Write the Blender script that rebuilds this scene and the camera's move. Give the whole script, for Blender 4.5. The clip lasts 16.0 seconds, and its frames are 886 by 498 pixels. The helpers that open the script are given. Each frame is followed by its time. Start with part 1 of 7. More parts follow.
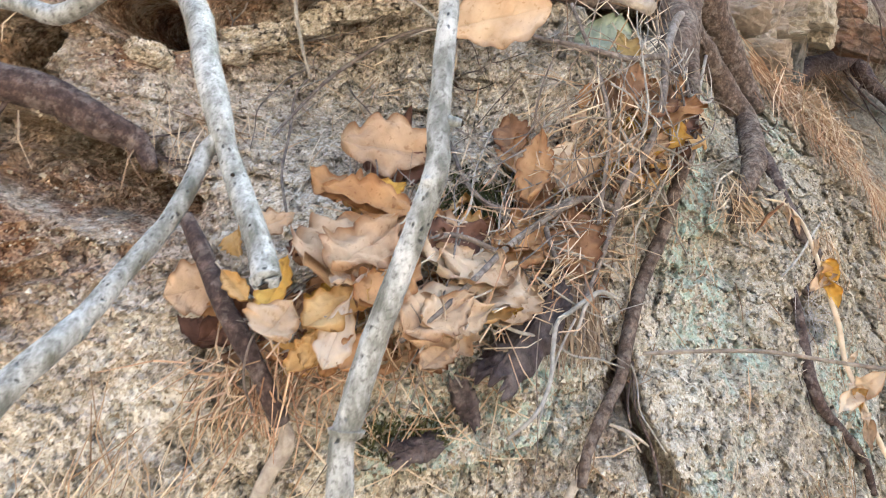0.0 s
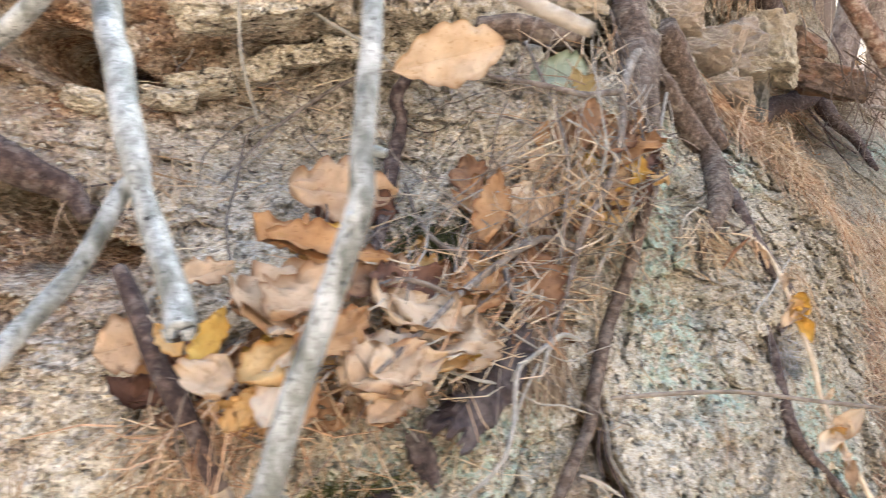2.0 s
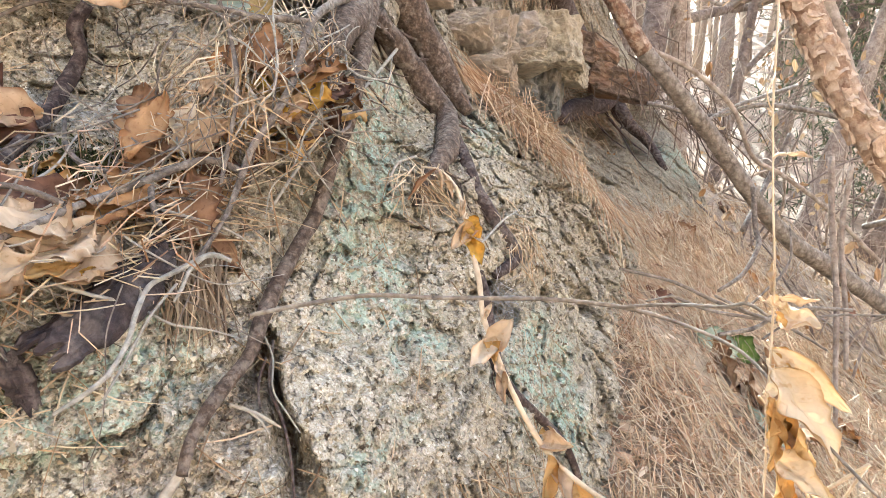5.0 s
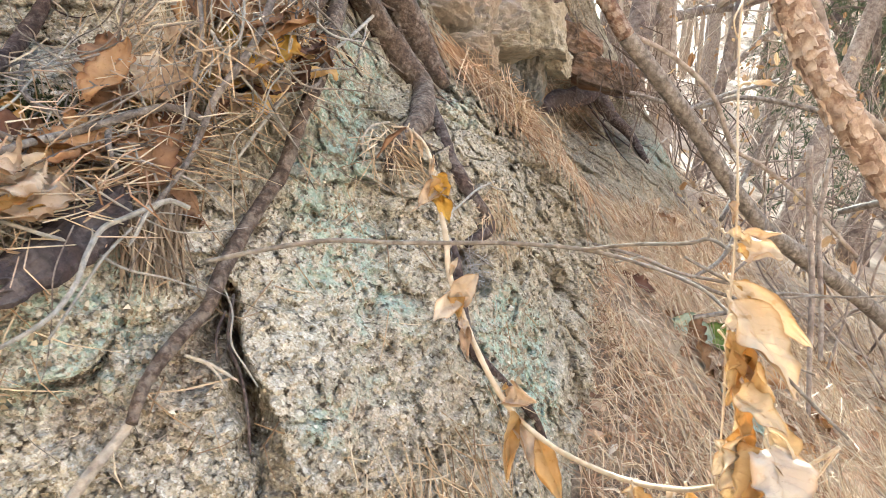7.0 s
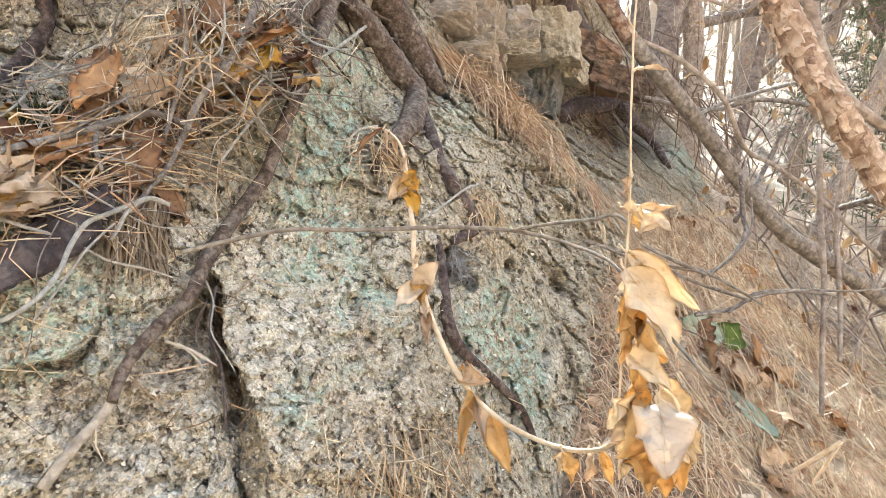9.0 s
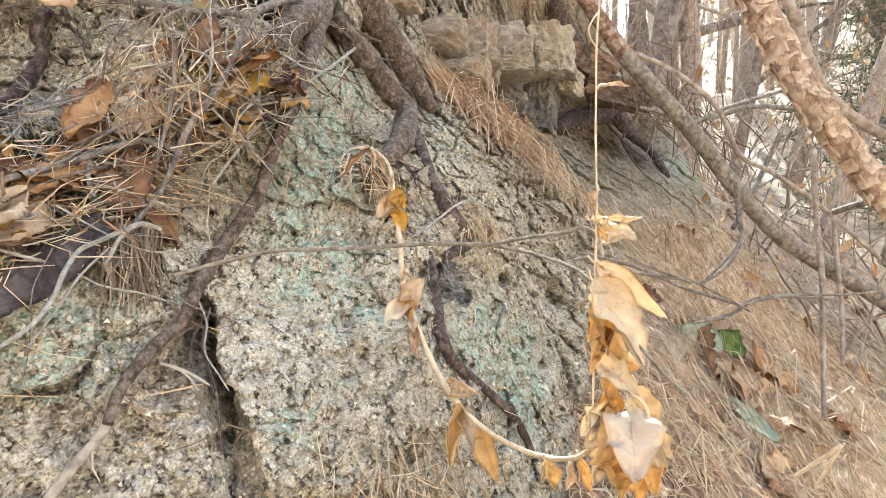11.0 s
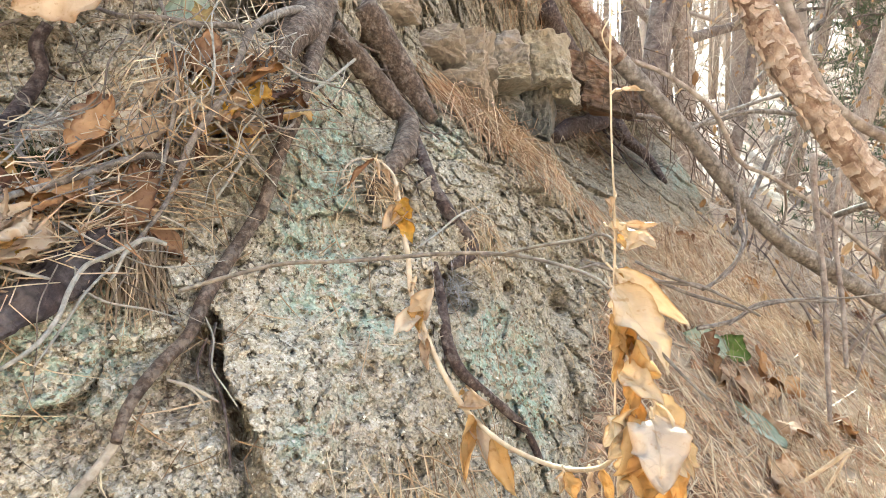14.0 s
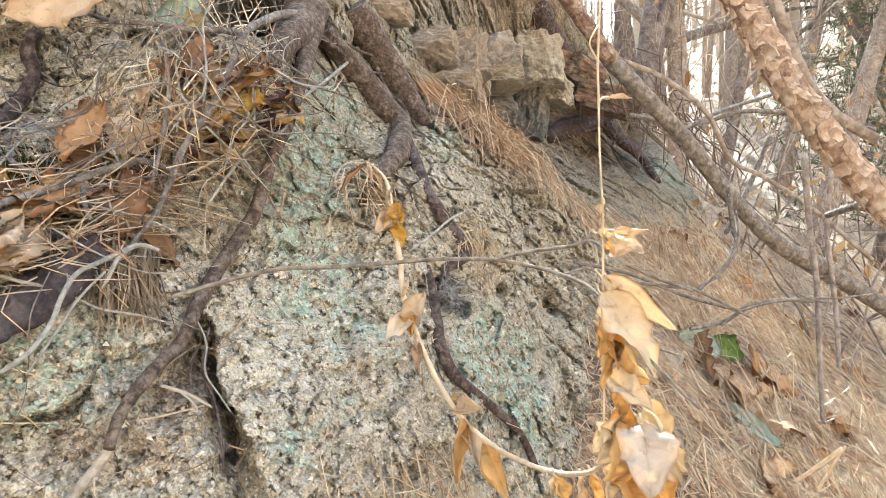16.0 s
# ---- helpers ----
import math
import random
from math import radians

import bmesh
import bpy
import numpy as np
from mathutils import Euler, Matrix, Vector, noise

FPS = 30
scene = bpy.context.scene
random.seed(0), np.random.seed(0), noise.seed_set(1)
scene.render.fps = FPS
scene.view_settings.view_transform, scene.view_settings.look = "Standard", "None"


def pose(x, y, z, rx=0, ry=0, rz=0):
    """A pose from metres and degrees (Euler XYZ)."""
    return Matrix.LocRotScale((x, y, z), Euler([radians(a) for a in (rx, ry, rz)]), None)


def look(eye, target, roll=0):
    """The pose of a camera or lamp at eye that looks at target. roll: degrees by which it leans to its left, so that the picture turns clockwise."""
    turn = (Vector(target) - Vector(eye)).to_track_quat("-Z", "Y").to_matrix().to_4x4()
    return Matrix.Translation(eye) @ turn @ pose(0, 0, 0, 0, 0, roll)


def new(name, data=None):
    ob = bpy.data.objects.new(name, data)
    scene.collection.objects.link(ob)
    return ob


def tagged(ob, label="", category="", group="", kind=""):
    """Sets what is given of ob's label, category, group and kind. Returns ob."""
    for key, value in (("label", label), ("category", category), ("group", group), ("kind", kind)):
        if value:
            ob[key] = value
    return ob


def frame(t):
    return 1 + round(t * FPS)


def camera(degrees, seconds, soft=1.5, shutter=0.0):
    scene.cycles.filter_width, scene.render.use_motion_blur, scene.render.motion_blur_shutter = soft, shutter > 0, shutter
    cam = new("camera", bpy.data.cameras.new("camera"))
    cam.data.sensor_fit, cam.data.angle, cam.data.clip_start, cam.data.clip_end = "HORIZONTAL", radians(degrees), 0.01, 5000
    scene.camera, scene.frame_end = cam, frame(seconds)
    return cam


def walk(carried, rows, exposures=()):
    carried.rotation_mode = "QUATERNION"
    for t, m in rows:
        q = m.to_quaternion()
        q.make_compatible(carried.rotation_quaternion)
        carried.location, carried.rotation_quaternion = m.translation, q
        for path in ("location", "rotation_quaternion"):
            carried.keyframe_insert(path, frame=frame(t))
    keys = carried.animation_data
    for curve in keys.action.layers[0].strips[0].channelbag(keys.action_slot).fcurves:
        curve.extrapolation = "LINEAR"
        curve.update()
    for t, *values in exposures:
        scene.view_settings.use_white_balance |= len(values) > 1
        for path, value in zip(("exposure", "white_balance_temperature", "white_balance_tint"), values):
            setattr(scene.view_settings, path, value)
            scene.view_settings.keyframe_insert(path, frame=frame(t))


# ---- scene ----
cam = camera(58.9, 16.0, soft=0.8, shutter=0.5)
PATH = [
    (0, (0.046, 0.051, 1.419), (-0.007, 2.038, 1.201), 4.2),
    (0.5, (0.057, 0.071, 1.423), (0.019, 2.064, 1.258), 3.4),
    (1, (0.055, 0.077, 1.414), (0.035, 2.073, 1.289), 2.7),
    (1.5, (0.032, 0.077, 1.42), (0.001, 2.074, 1.319), 2.5),
    (2, (0.072, 0.088, 1.412), (0.06, 2.086, 1.323), 2.5),
    (2.5, (0.181, 0.078, 1.414), (0.269, 2.075, 1.345), 1.6),
    (3, (0.231, 0.07, 1.392), (0.421, 2.06, 1.332), 1.1),
    (3.5, (0.254, 0.089, 1.36), (0.505, 2.073, 1.303), 0.7),
    (4, (0.279, 0.11, 1.328), (0.579, 2.087, 1.288), 0.4),
    (6.3, (0.277, 0.107, 1.3), (0.636, 2.075, 1.299), 3.0),
    (6.5, (0.28, 0.103, 1.289), (0.637, 2.071, 1.283), 3.0),
    (7, (0.3, 0.122, 1.272), (0.679, 2.086, 1.259), 2.9),
    (7.5, (0.335, 0.091, 1.265), (0.693, 2.059, 1.254), 2.9),
    (8, (0.378, 0.066, 1.249), (0.695, 2.041, 1.24), 2.7),
    (8.5, (0.385, 0.068, 1.248), (0.681, 2.046, 1.253), 2.4),
    (9, (0.369, 0.067, 1.252), (0.643, 2.048, 1.27), 2.0),
    (11.5, (0.39, 0.047, 1.254), (0.649, 2.029, 1.316), 0.1),
    (12, (0.382, 0.049, 1.258), (0.644, 2.031, 1.327), -0.1),
    (12.5, (0.375, 0.049, 1.259), (0.637, 2.031, 1.338), -0.3),
    (13, (0.374, 0.052, 1.266), (0.633, 2.033, 1.349), -0.2),
    (13.5, (0.377, 0.052, 1.257), (0.637, 2.033, 1.343), -0.5),
    (14, (0.376, 0.058, 1.253), (0.642, 2.039, 1.335), -0.7),
    (14.5, (0.375, 0.063, 1.252), (0.647, 2.043, 1.335), -0.8),
    (15, (0.365, 0.065, 1.262), (0.638, 2.044, 1.344), -0.8),
    (15.5, (0.367, 0.06, 1.265), (0.64, 2.039, 1.348), -0.8),
    (16, (0.379, 0.054, 1.258), (0.657, 2.033, 1.338), -1.0),
]
walk(cam, [(t, look(eye, target, roll)) for t, eye, target, roll in PATH], [(0, 2.48, 5290, -5), (3, 2.53, 5410, -3), (6.5, 2.50, 5440, -6), (9, 2.45, 5410, -8), (16, 2.46, 5410, -9)])

# ---- light ----
world = bpy.data.worlds.new("sky")
scene.world = world
world.use_nodes = True
sky = world.node_tree.nodes.new("ShaderNodeTexSky")
SUN_HEIGHT, SUN_TURN = 38.0, 12.0   # degrees above the horizon; degrees clockwise from +y
sky.sky_type, sky.sun_disc = "NISHITA", False
sky.sun_elevation, sky.sun_rotation = radians(SUN_HEIGHT), radians(SUN_TURN)
sky.air_density, sky.dust_density, sky.ozone_density = 0.7, 8.0, 1.0
world.node_tree.links.new(sky.outputs[0], world.node_tree.nodes["Background"].inputs[0])
world.node_tree.nodes["Background"].inputs[1].default_value = 0.15
sun = new("sun", bpy.data.lights.new("sun", "SUN"))
sun.data.energy, sun.data.angle, sun.data.color = 5.0, radians(0.5), (1.0, 0.93, 0.82)
toward = Vector((math.sin(radians(SUN_TURN)) * math.cos(radians(SUN_HEIGHT)), math.cos(radians(SUN_TURN)) * math.cos(radians(SUN_HEIGHT)), math.sin(radians(SUN_HEIGHT))))
sun.matrix_world = look(toward * 30, (0, 0, 0))

# ---- materials ----
def node(nt, kind, inputs=()):
    n = nt.nodes.new(kind)
    for key, value in dict(inputs).items():
        if hasattr(value, "is_output"):
            nt.links.new(value, n.inputs[key])
        else:
            n.inputs[key].default_value = value
    return n


def noise_tex(nt, vec, scale, detail=4.0, rough=0.55, twist=0.0):
    return node(nt, "ShaderNodeTexNoise", {"Vector": vec, "Scale": scale, "Detail": detail, "Roughness": rough, "Distortion": twist}).outputs[0]


def cell_tex(nt, vec, scale, spread=1.0):
    return node(nt, "ShaderNodeTexVoronoi", {"Vector": vec, "Scale": scale, "Randomness": spread})


def ramp(nt, fac, stops):
    n = node(nt, "ShaderNodeValToRGB", {0: fac})
    e = n.color_ramp.elements
    while len(e) < len(stops):
        e.new(0.5)
    for item, (at, colour) in zip(e, stops):
        item.position = at
        item.color = (*colour, 1) if len(colour) == 3 else colour
    return n.outputs[0]


def grey(v):
    return (v, v, v)


def mix(nt, fac, a, b, how="MIX"):
    n = nt.nodes.new("ShaderNodeMix")
    n.data_type, n.blend_type = "RGBA", how
    for key, value in ((0, fac), (6, a), (7, b)):
        if hasattr(value, "is_output"):
            nt.links.new(value, n.inputs[key])
        elif key == 0:
            n.inputs[0].default_value = value
        else:
            n.inputs[key].default_value = (*value, 1)
    return n.outputs[2]


def calc(nt, how, a, b=0.0):
    n = nt.nodes.new("ShaderNodeMath")
    n.operation, n.use_clamp = how, False
    for key, value in ((0, a), (1, b)):
        if hasattr(value, "is_output"):
            nt.links.new(value, n.inputs[key])
        else:
            n.inputs[key].default_value = value
    return n.outputs[0]


def start(name, stretch=None):
    """A material, its tree, its shader and the place on the object, perhaps stretched."""
    m = bpy.data.materials.new(name)
    m.use_nodes = True
    nt = m.node_tree
    vec = nt.nodes.new("ShaderNodeTexCoord").outputs["Object"]
    if stretch:
        vec = node(nt, "ShaderNodeMapping", {"Vector": vec, "Scale": stretch}).outputs[0]
    return m, nt, nt.nodes["Principled BSDF"], vec


def finish(nt, shader, colour, rough=0.85, height=None, strength=0.5, depth=0.002):
    for key, value in (("Base Color", colour), ("Roughness", rough)):
        if hasattr(value, "is_output"):
            nt.links.new(value, shader.inputs[key])
        else:
            shader.inputs[key].default_value = value if key == "Roughness" else (*value, 1)
    shader.inputs["Specular IOR Level"].default_value = 0.3
    if height is not None:
        b = node(nt, "ShaderNodeBump", {"Strength": strength, "Distance": depth, "Height": height})
        nt.links.new(b.outputs[0], shader.inputs["Normal"])


def own_random(nt):
    return nt.nodes.new("ShaderNodeObjectInfo").outputs["Random"]


def share(nt, name):
    n = nt.nodes.new("ShaderNodeAttribute")
    n.attribute_name = name
    return n.outputs["Fac"]


def tilted(nt, vec, cell, slope, drop):
    """Height in metres of broken grains: each cell a small plane with its own tilt and its own depth."""
    off = node(nt, "ShaderNodeVectorMath", {0: vec, 1: cell.outputs["Position"]})
    off.operation = "SUBTRACT"
    lean = node(nt, "ShaderNodeVectorMath", {0: cell.outputs["Color"], 1: (0.5, 0.5, 0.5)})
    lean.operation = "SUBTRACT"
    both = node(nt, "ShaderNodeVectorMath", {0: off.outputs[0], 1: lean.outputs[0]})
    both.operation = "DOT_PRODUCT"
    own = node(nt, "ShaderNodeSeparateColor", {0: cell.outputs["Color"]}).outputs[2]
    return calc(nt, "ADD", calc(nt, "MULTIPLY", both.outputs["Value"], slope), calc(nt, "MULTIPLY", own, drop))


def rock_material():
    m, nt, sh, vec = start("weathered_granite", (1.0, 0.8, 1.0))
    shifted = node(nt, "ShaderNodeVectorMath", {0: node(nt, "ShaderNodeTexNoise", {"Vector": vec, "Scale": 120.0, "Detail": 3.0}).outputs[1], 1: (0.0045, 0.0045, 0.0045)})
    shifted.operation = "MULTIPLY"
    bent = node(nt, "ShaderNodeVectorMath", {0: vec, 1: shifted.outputs[0]}).outputs[0]
    grains, crumbs, lumps = cell_tex(nt, bent, 360.0), cell_tex(nt, bent, 150.0), cell_tex(nt, bent, 62.0)
    per_grain = node(nt, "ShaderNodeSeparateColor", {0: grains.outputs["Color"]}).outputs[0]
    per_crumb = node(nt, "ShaderNodeSeparateColor", {0: crumbs.outputs["Color"]}).outputs[1]
    per_lump = node(nt, "ShaderNodeSeparateColor", {0: lumps.outputs["Color"]}).outputs[0]
    fine = noise_tex(nt, vec, 420.0, 4.0, 0.65)
    stain = noise_tex(nt, vec, 9.0, 6.0, 0.62)
    hues = [(0.0, (0.13, 0.103, 0.07)), (0.10, (0.37, 0.31, 0.225)), (0.30, (0.56, 0.49, 0.37)), (0.52, (0.60, 0.54, 0.42)), (0.66, (0.70, 0.605, 0.475)), (0.84, (0.80, 0.73, 0.595)), (1.0, (0.96, 0.93, 0.86))]
    base = mix(nt, 0.6, ramp(nt, per_crumb, hues), ramp(nt, per_grain, hues))
    base = mix(nt, 0.22, base, ramp(nt, per_lump, [(0.0, (0.34, 0.27, 0.18)), (0.5, (0.66, 0.57, 0.43)), (1.0, (0.86, 0.79, 0.66))]))
    base = mix(nt, ramp(nt, fine, [(0.36, grey(0.6)), (0.52, grey(0.0))]), base, (0.40, 0.32, 0.24), "MULTIPLY")
    # Gaps between crumbs go near-black: the shade in the relief is put into the colour.
    shaded_chinks = calc(nt, "MULTIPLY", ramp(nt, crumbs.outputs["Distance"], [(0.46, grey(0.0)), (0.66, grey(1.0))]), ramp(nt, noise_tex(nt, vec, 75.0, 4.0, 0.6), [(0.49, grey(0.0)), (0.62, grey(1.0))]))
    base = mix(nt, shaded_chinks, base, (0.055, 0.040, 0.026))
    base = mix(nt, ramp(nt, stain, [(0.48, grey(0.0)), (0.70, grey(0.35))]), base, (0.58, 0.48, 0.36), "MULTIPLY")
    # rust stain, which also carries the painted shade of the cave and recesses
    iron_and_shade = calc(nt, "MULTIPLY", share(nt, "iron_and_shade"), ramp(nt, noise_tex(nt, vec, 22.0, 4.0), [(0.3, grey(0.2)), (0.6, grey(1.0))]))
    base = mix(nt, iron_and_shade, base, ramp(nt, per_grain, [(0.0, (0.09, 0.042, 0.022)), (0.5, (0.27, 0.14, 0.075)), (1.0, (0.48, 0.31, 0.18))]))
    # brown earth, and the same tone used as painted shade in hollows
    soil_and_shade = calc(nt, "MULTIPLY", share(nt, "soil_and_shade"), ramp(nt, noise_tex(nt, vec, 30.0, 5.0), [(0.25, grey(0.35)), (0.6, grey(1.0))]))
    base = mix(nt, soil_and_shade, base, ramp(nt, noise_tex(nt, vec, 130.0, 6.0, 0.7), [(0.32, (0.085, 0.064, 0.040)), (0.5, (0.26, 0.21, 0.145)), (0.68, (0.46, 0.39, 0.28))]))
    pale = calc(nt, "MULTIPLY", share(nt, "pale"), ramp(nt, noise_tex(nt, vec, 45.0, 4.0), [(0.35, grey(0.0)), (0.6, grey(0.75))]))
    base = mix(nt, calc(nt, "MULTIPLY", pale, ramp(nt, per_crumb, [(0.1, grey(0.2)), (0.3, grey(1.0))])), base, mix(nt, per_grain, (0.62, 0.56, 0.46), (0.90, 0.87, 0.79)))
    algae = calc(nt, "MULTIPLY", share(nt, "lichen"), ramp(nt, noise_tex(nt, vec, 60.0, 7.0, 0.72), [(0.44, grey(0.0)), (0.55, grey(0.75))]))
    algae = calc(nt, "MULTIPLY", algae, ramp(nt, shaded_chinks, [(0.2, grey(1.0)), (0.7, grey(0.3))]))
    green = mix(nt, per_grain, ramp(nt, noise_tex(nt, vec, 190.0, 5.0, 0.65), [(0.3, (0.15, 0.235, 0.18)), (0.7, (0.44, 0.57, 0.47))]), (0.52, 0.62, 0.52))
    base = mix(nt, algae, base, green)
    high = calc(nt, "ADD", tilted(nt, bent, grains, 1.9, 0.0006), tilted(nt, bent, crumbs, 1.7, 0.0012))
    high = calc(nt, "ADD", high, tilted(nt, bent, lumps, 0.9, 0.002))
    high = calc(nt, "SUBTRACT", high, calc(nt, "MULTIPLY", shaded_chinks, 0.003))
    high = calc(nt, "ADD", high, calc(nt, "MULTIPLY", fine, 0.0008))
    finish(nt, sh, base, 0.92, high, 0.85, 1.0)
    sh.inputs["Specular IOR Level"].default_value = 0.15
    return m


def bark_material(name, dark, mid, light, patch, scale=1.0, stretch=(1, 1, 1), rough=0.9):
    """Rough bark: two tones, pale scales in patches, cracks."""
    m, nt, sh, vec = start(name, stretch)
    n1, n2 = noise_tex(nt, vec, 80.0 * scale, 7.0, 0.7), noise_tex(nt, vec, 36.0 * scale, 8.0, 0.72)
    crust = cell_tex(nt, vec, 110.0 * scale)
    base = ramp(nt, n1, [(0.3, dark), (0.52, mid), (0.75, light)])
    base = mix(nt, ramp(nt, n2, [(0.50, grey(0.0)), (0.57, grey(patch))]), base, mix(nt, n1, light, (0.56, 0.51, 0.44)))
    base = mix(nt, ramp(nt, crust.outputs["Distance"], [(0.58, grey(0.0)), (0.9, grey(0.55))]), base, dark)
    high = calc(nt, "ADD", n1, calc(nt, "MULTIPLY", crust.outputs["Distance"], 0.6))
    finish(nt, sh, base, rough, high, 0.9, 0.005 / scale)
    return m


def silver_material():
    """Smooth grey bark of the saplings, with dark pores, scars and greenish flanks."""
    m, nt, sh, vec = start("silvery_bark")
    along = node(nt, "ShaderNodeMapping", {"Vector": vec, "Scale": (1.0, 1.0, 0.45)}).outputs[0]
    big, fine, skin = noise_tex(nt, along, 70.0, 8.0, 0.72), noise_tex(nt, vec, 330.0, 4.0, 0.65), noise_tex(nt, vec, 17.0, 4.0)
    drift = node(nt, "ShaderNodeVectorMath", {0: node(nt, "ShaderNodeTexNoise", {"Vector": vec, "Scale": 160.0, "Detail": 4.0}).outputs[1], 1: (0.006, 0.006, 0.006)})
    drift.operation = "MULTIPLY"
    pores = cell_tex(nt, node(nt, "ShaderNodeMapping", {"Vector": node(nt, "ShaderNodeVectorMath", {0: vec, 1: drift.outputs[0]}).outputs[0], "Scale": (0.9, 0.9, 0.7)}).outputs[0], 190.0)
    warts = cell_tex(nt, along, 300.0)
    # Mottled bark; its whitest patches also paint the sheen along the stems.
    base = ramp(nt, big, [(0.32, (0.075, 0.078, 0.058)), (0.42, (0.16, 0.16, 0.138)), (0.50, (0.28, 0.28, 0.262)), (0.60, (0.46, 0.46, 0.445)), (0.74, (0.68, 0.68, 0.67))])
    base = mix(nt, ramp(nt, skin, [(0.50, grey(0.0)), (0.66, grey(0.5))]), base, (0.42, 0.42, 0.38), "MULTIPLY")
    base = mix(nt, ramp(nt, fine, [(0.34, grey(0.75)), (0.48, grey(0.0))]), base, (0.07, 0.065, 0.055))
    spots = calc(nt, "MULTIPLY", ramp(nt, pores.outputs["Distance"], [(0.10, grey(1.0)), (0.22, grey(0.0))]), ramp(nt, noise_tex(nt, vec, 40.0, 3.0), [(0.42, grey(0.0)), (0.5, grey(1.0))]))
    base = mix(nt, calc(nt, "MULTIPLY", spots, 0.95), base, (0.03, 0.026, 0.022))
    high = calc(nt, "ADD", calc(nt, "MULTIPLY", fine, 0.7), calc(nt, "SUBTRACT", big, calc(nt, "ADD", spots, calc(nt, "MULTIPLY", warts.outputs["Distance"], 0.35))))
    finish(nt, sh, base, 0.40, high, 0.8, 0.0016)
    sh.inputs["Specular IOR Level"].default_value = 0.55
    return m


def plain_material(name, a, b, scale=60.0, rough=0.8, depth=0.001):
    m, nt, sh, vec = start(name)
    n1 = noise_tex(nt, vec, scale, 5.0)
    base = ramp(nt, n1, [(0.3, a), (0.7, b)])
    base = mix(nt, calc(nt, "MULTIPLY", own_random(nt), 0.35), base, (0.5, 0.5, 0.5), "MULTIPLY")
    finish(nt, sh, base, rough, n1, 0.6, depth)
    return m


def strand_material(name, stops, rough=0.65):
    """Needles and straws: each its own tone."""
    m, nt, sh, vec = start(name)
    each = nt.nodes.new("ShaderNodeNewGeometry").outputs["Random Per Island"]
    base = mix(nt, calc(nt, "MULTIPLY", noise_tex(nt, vec, 120.0, 2.0), 0.4), ramp(nt, each, stops), (0.12, 0.08, 0.05))
    finish(nt, sh, base, rough)
    return m


def leaf_material(name, a, b, edge, gloss=0.7):
    """Dry leaf blade: veins from its own length and breadth, blotches, browned rim, some light through."""
    m, nt, sh, vec = start(name)
    uv = nt.nodes.new("ShaderNodeTexCoord").outputs["UV"]
    xy = node(nt, "ShaderNodeSeparateXYZ", {0: uv})
    across = calc(nt, "ABSOLUTE", calc(nt, "SUBTRACT", xy.outputs[1], 0.5))
    rib = calc(nt, "SINE", calc(nt, "MULTIPLY", calc(nt, "SUBTRACT", xy.outputs[0], calc(nt, "MULTIPLY", across, 0.45)), 62.0))
    rib = ramp(nt, rib, [(0.95, grey(0.0)), (1.0, grey(1.0))])
    mid = ramp(nt, across, [(0.006, grey(1.0)), (0.018, grey(0.0))])
    veins = calc(nt, "MAXIMUM", calc(nt, "MULTIPLY", rib, 0.6), mid)
    blot = noise_tex(nt, vec, 28.0, 5.0, 0.6)
    base = ramp(nt, blot, [(0.32, a), (0.68, b)])
    rim = ramp(nt, calc(nt, "ADD", across, calc(nt, "MULTIPLY", noise_tex(nt, vec, 40.0, 3.0), 0.25)), [(0.50, grey(0.0)), (0.64, grey(0.8))])
    base = mix(nt, rim, base, edge)
    specks = ramp(nt, noise_tex(nt, vec, 150.0, 3.0), [(0.60, grey(0.0)), (0.70, grey(0.55))])
    base = mix(nt, specks, base, edge)
    base = mix(nt, calc(nt, "MULTIPLY", veins, 0.07), base, edge)
    base = mix(nt, calc(nt, "MULTIPLY", own_random(nt), 0.3), base, (0.62, 0.50, 0.42), "MULTIPLY")
    high = calc(nt, "ADD", calc(nt, "MULTIPLY", veins, -0.5), noise_tex(nt, vec, 170.0, 4.0))
    high = calc(nt, "ADD", high, calc(nt, "MULTIPLY", noise_tex(nt, vec, 60.0, 4.0, 0.6), 1.6))
    finish(nt, sh, base, gloss, high, 0.7, 0.0016)
    glow = node(nt, "ShaderNodeBsdfTranslucent", {"Color": base})
    both = node(nt, "ShaderNodeMixShader", {0: 0.38, 1: sh.outputs[0], 2: glow.outputs[0]})
    nt.links.new(both.outputs[0], nt.nodes["Material Output"].inputs[0])
    return m


def ground_material():
    m, nt, sh, vec = start("needle_litter")
    n1 = noise_tex(nt, vec, 55.0, 6.0, 0.7)
    n2 = noise_tex(nt, vec, 3.0, 4.0)
    base = ramp(nt, n1, [(0.30, (0.06, 0.040, 0.028)), (0.5, (0.24, 0.172, 0.118)), (0.70, (0.50, 0.385, 0.275))])
    base = mix(nt, ramp(nt, n2, [(0.45, grey(0.0)), (0.65, grey(0.6))]), base, (0.58, 0.45, 0.31))
    # Ground pales with distance from the origin: background haze and brightness put into colour.
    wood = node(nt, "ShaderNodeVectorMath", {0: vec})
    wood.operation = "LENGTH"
    far_tone = ramp(nt, noise_tex(nt, vec, 1.6, 6.0, 0.65), [(0.35, (0.19, 0.14, 0.105)), (0.52, (0.44, 0.34, 0.26)), (0.68, (0.70, 0.57, 0.44))])
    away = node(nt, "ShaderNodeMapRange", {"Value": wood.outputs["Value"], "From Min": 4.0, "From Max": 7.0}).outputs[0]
    base = mix(nt, away, base, far_tone)
    finish(nt, sh, base, 0.95, n1, 1.0, 0.012)
    return m


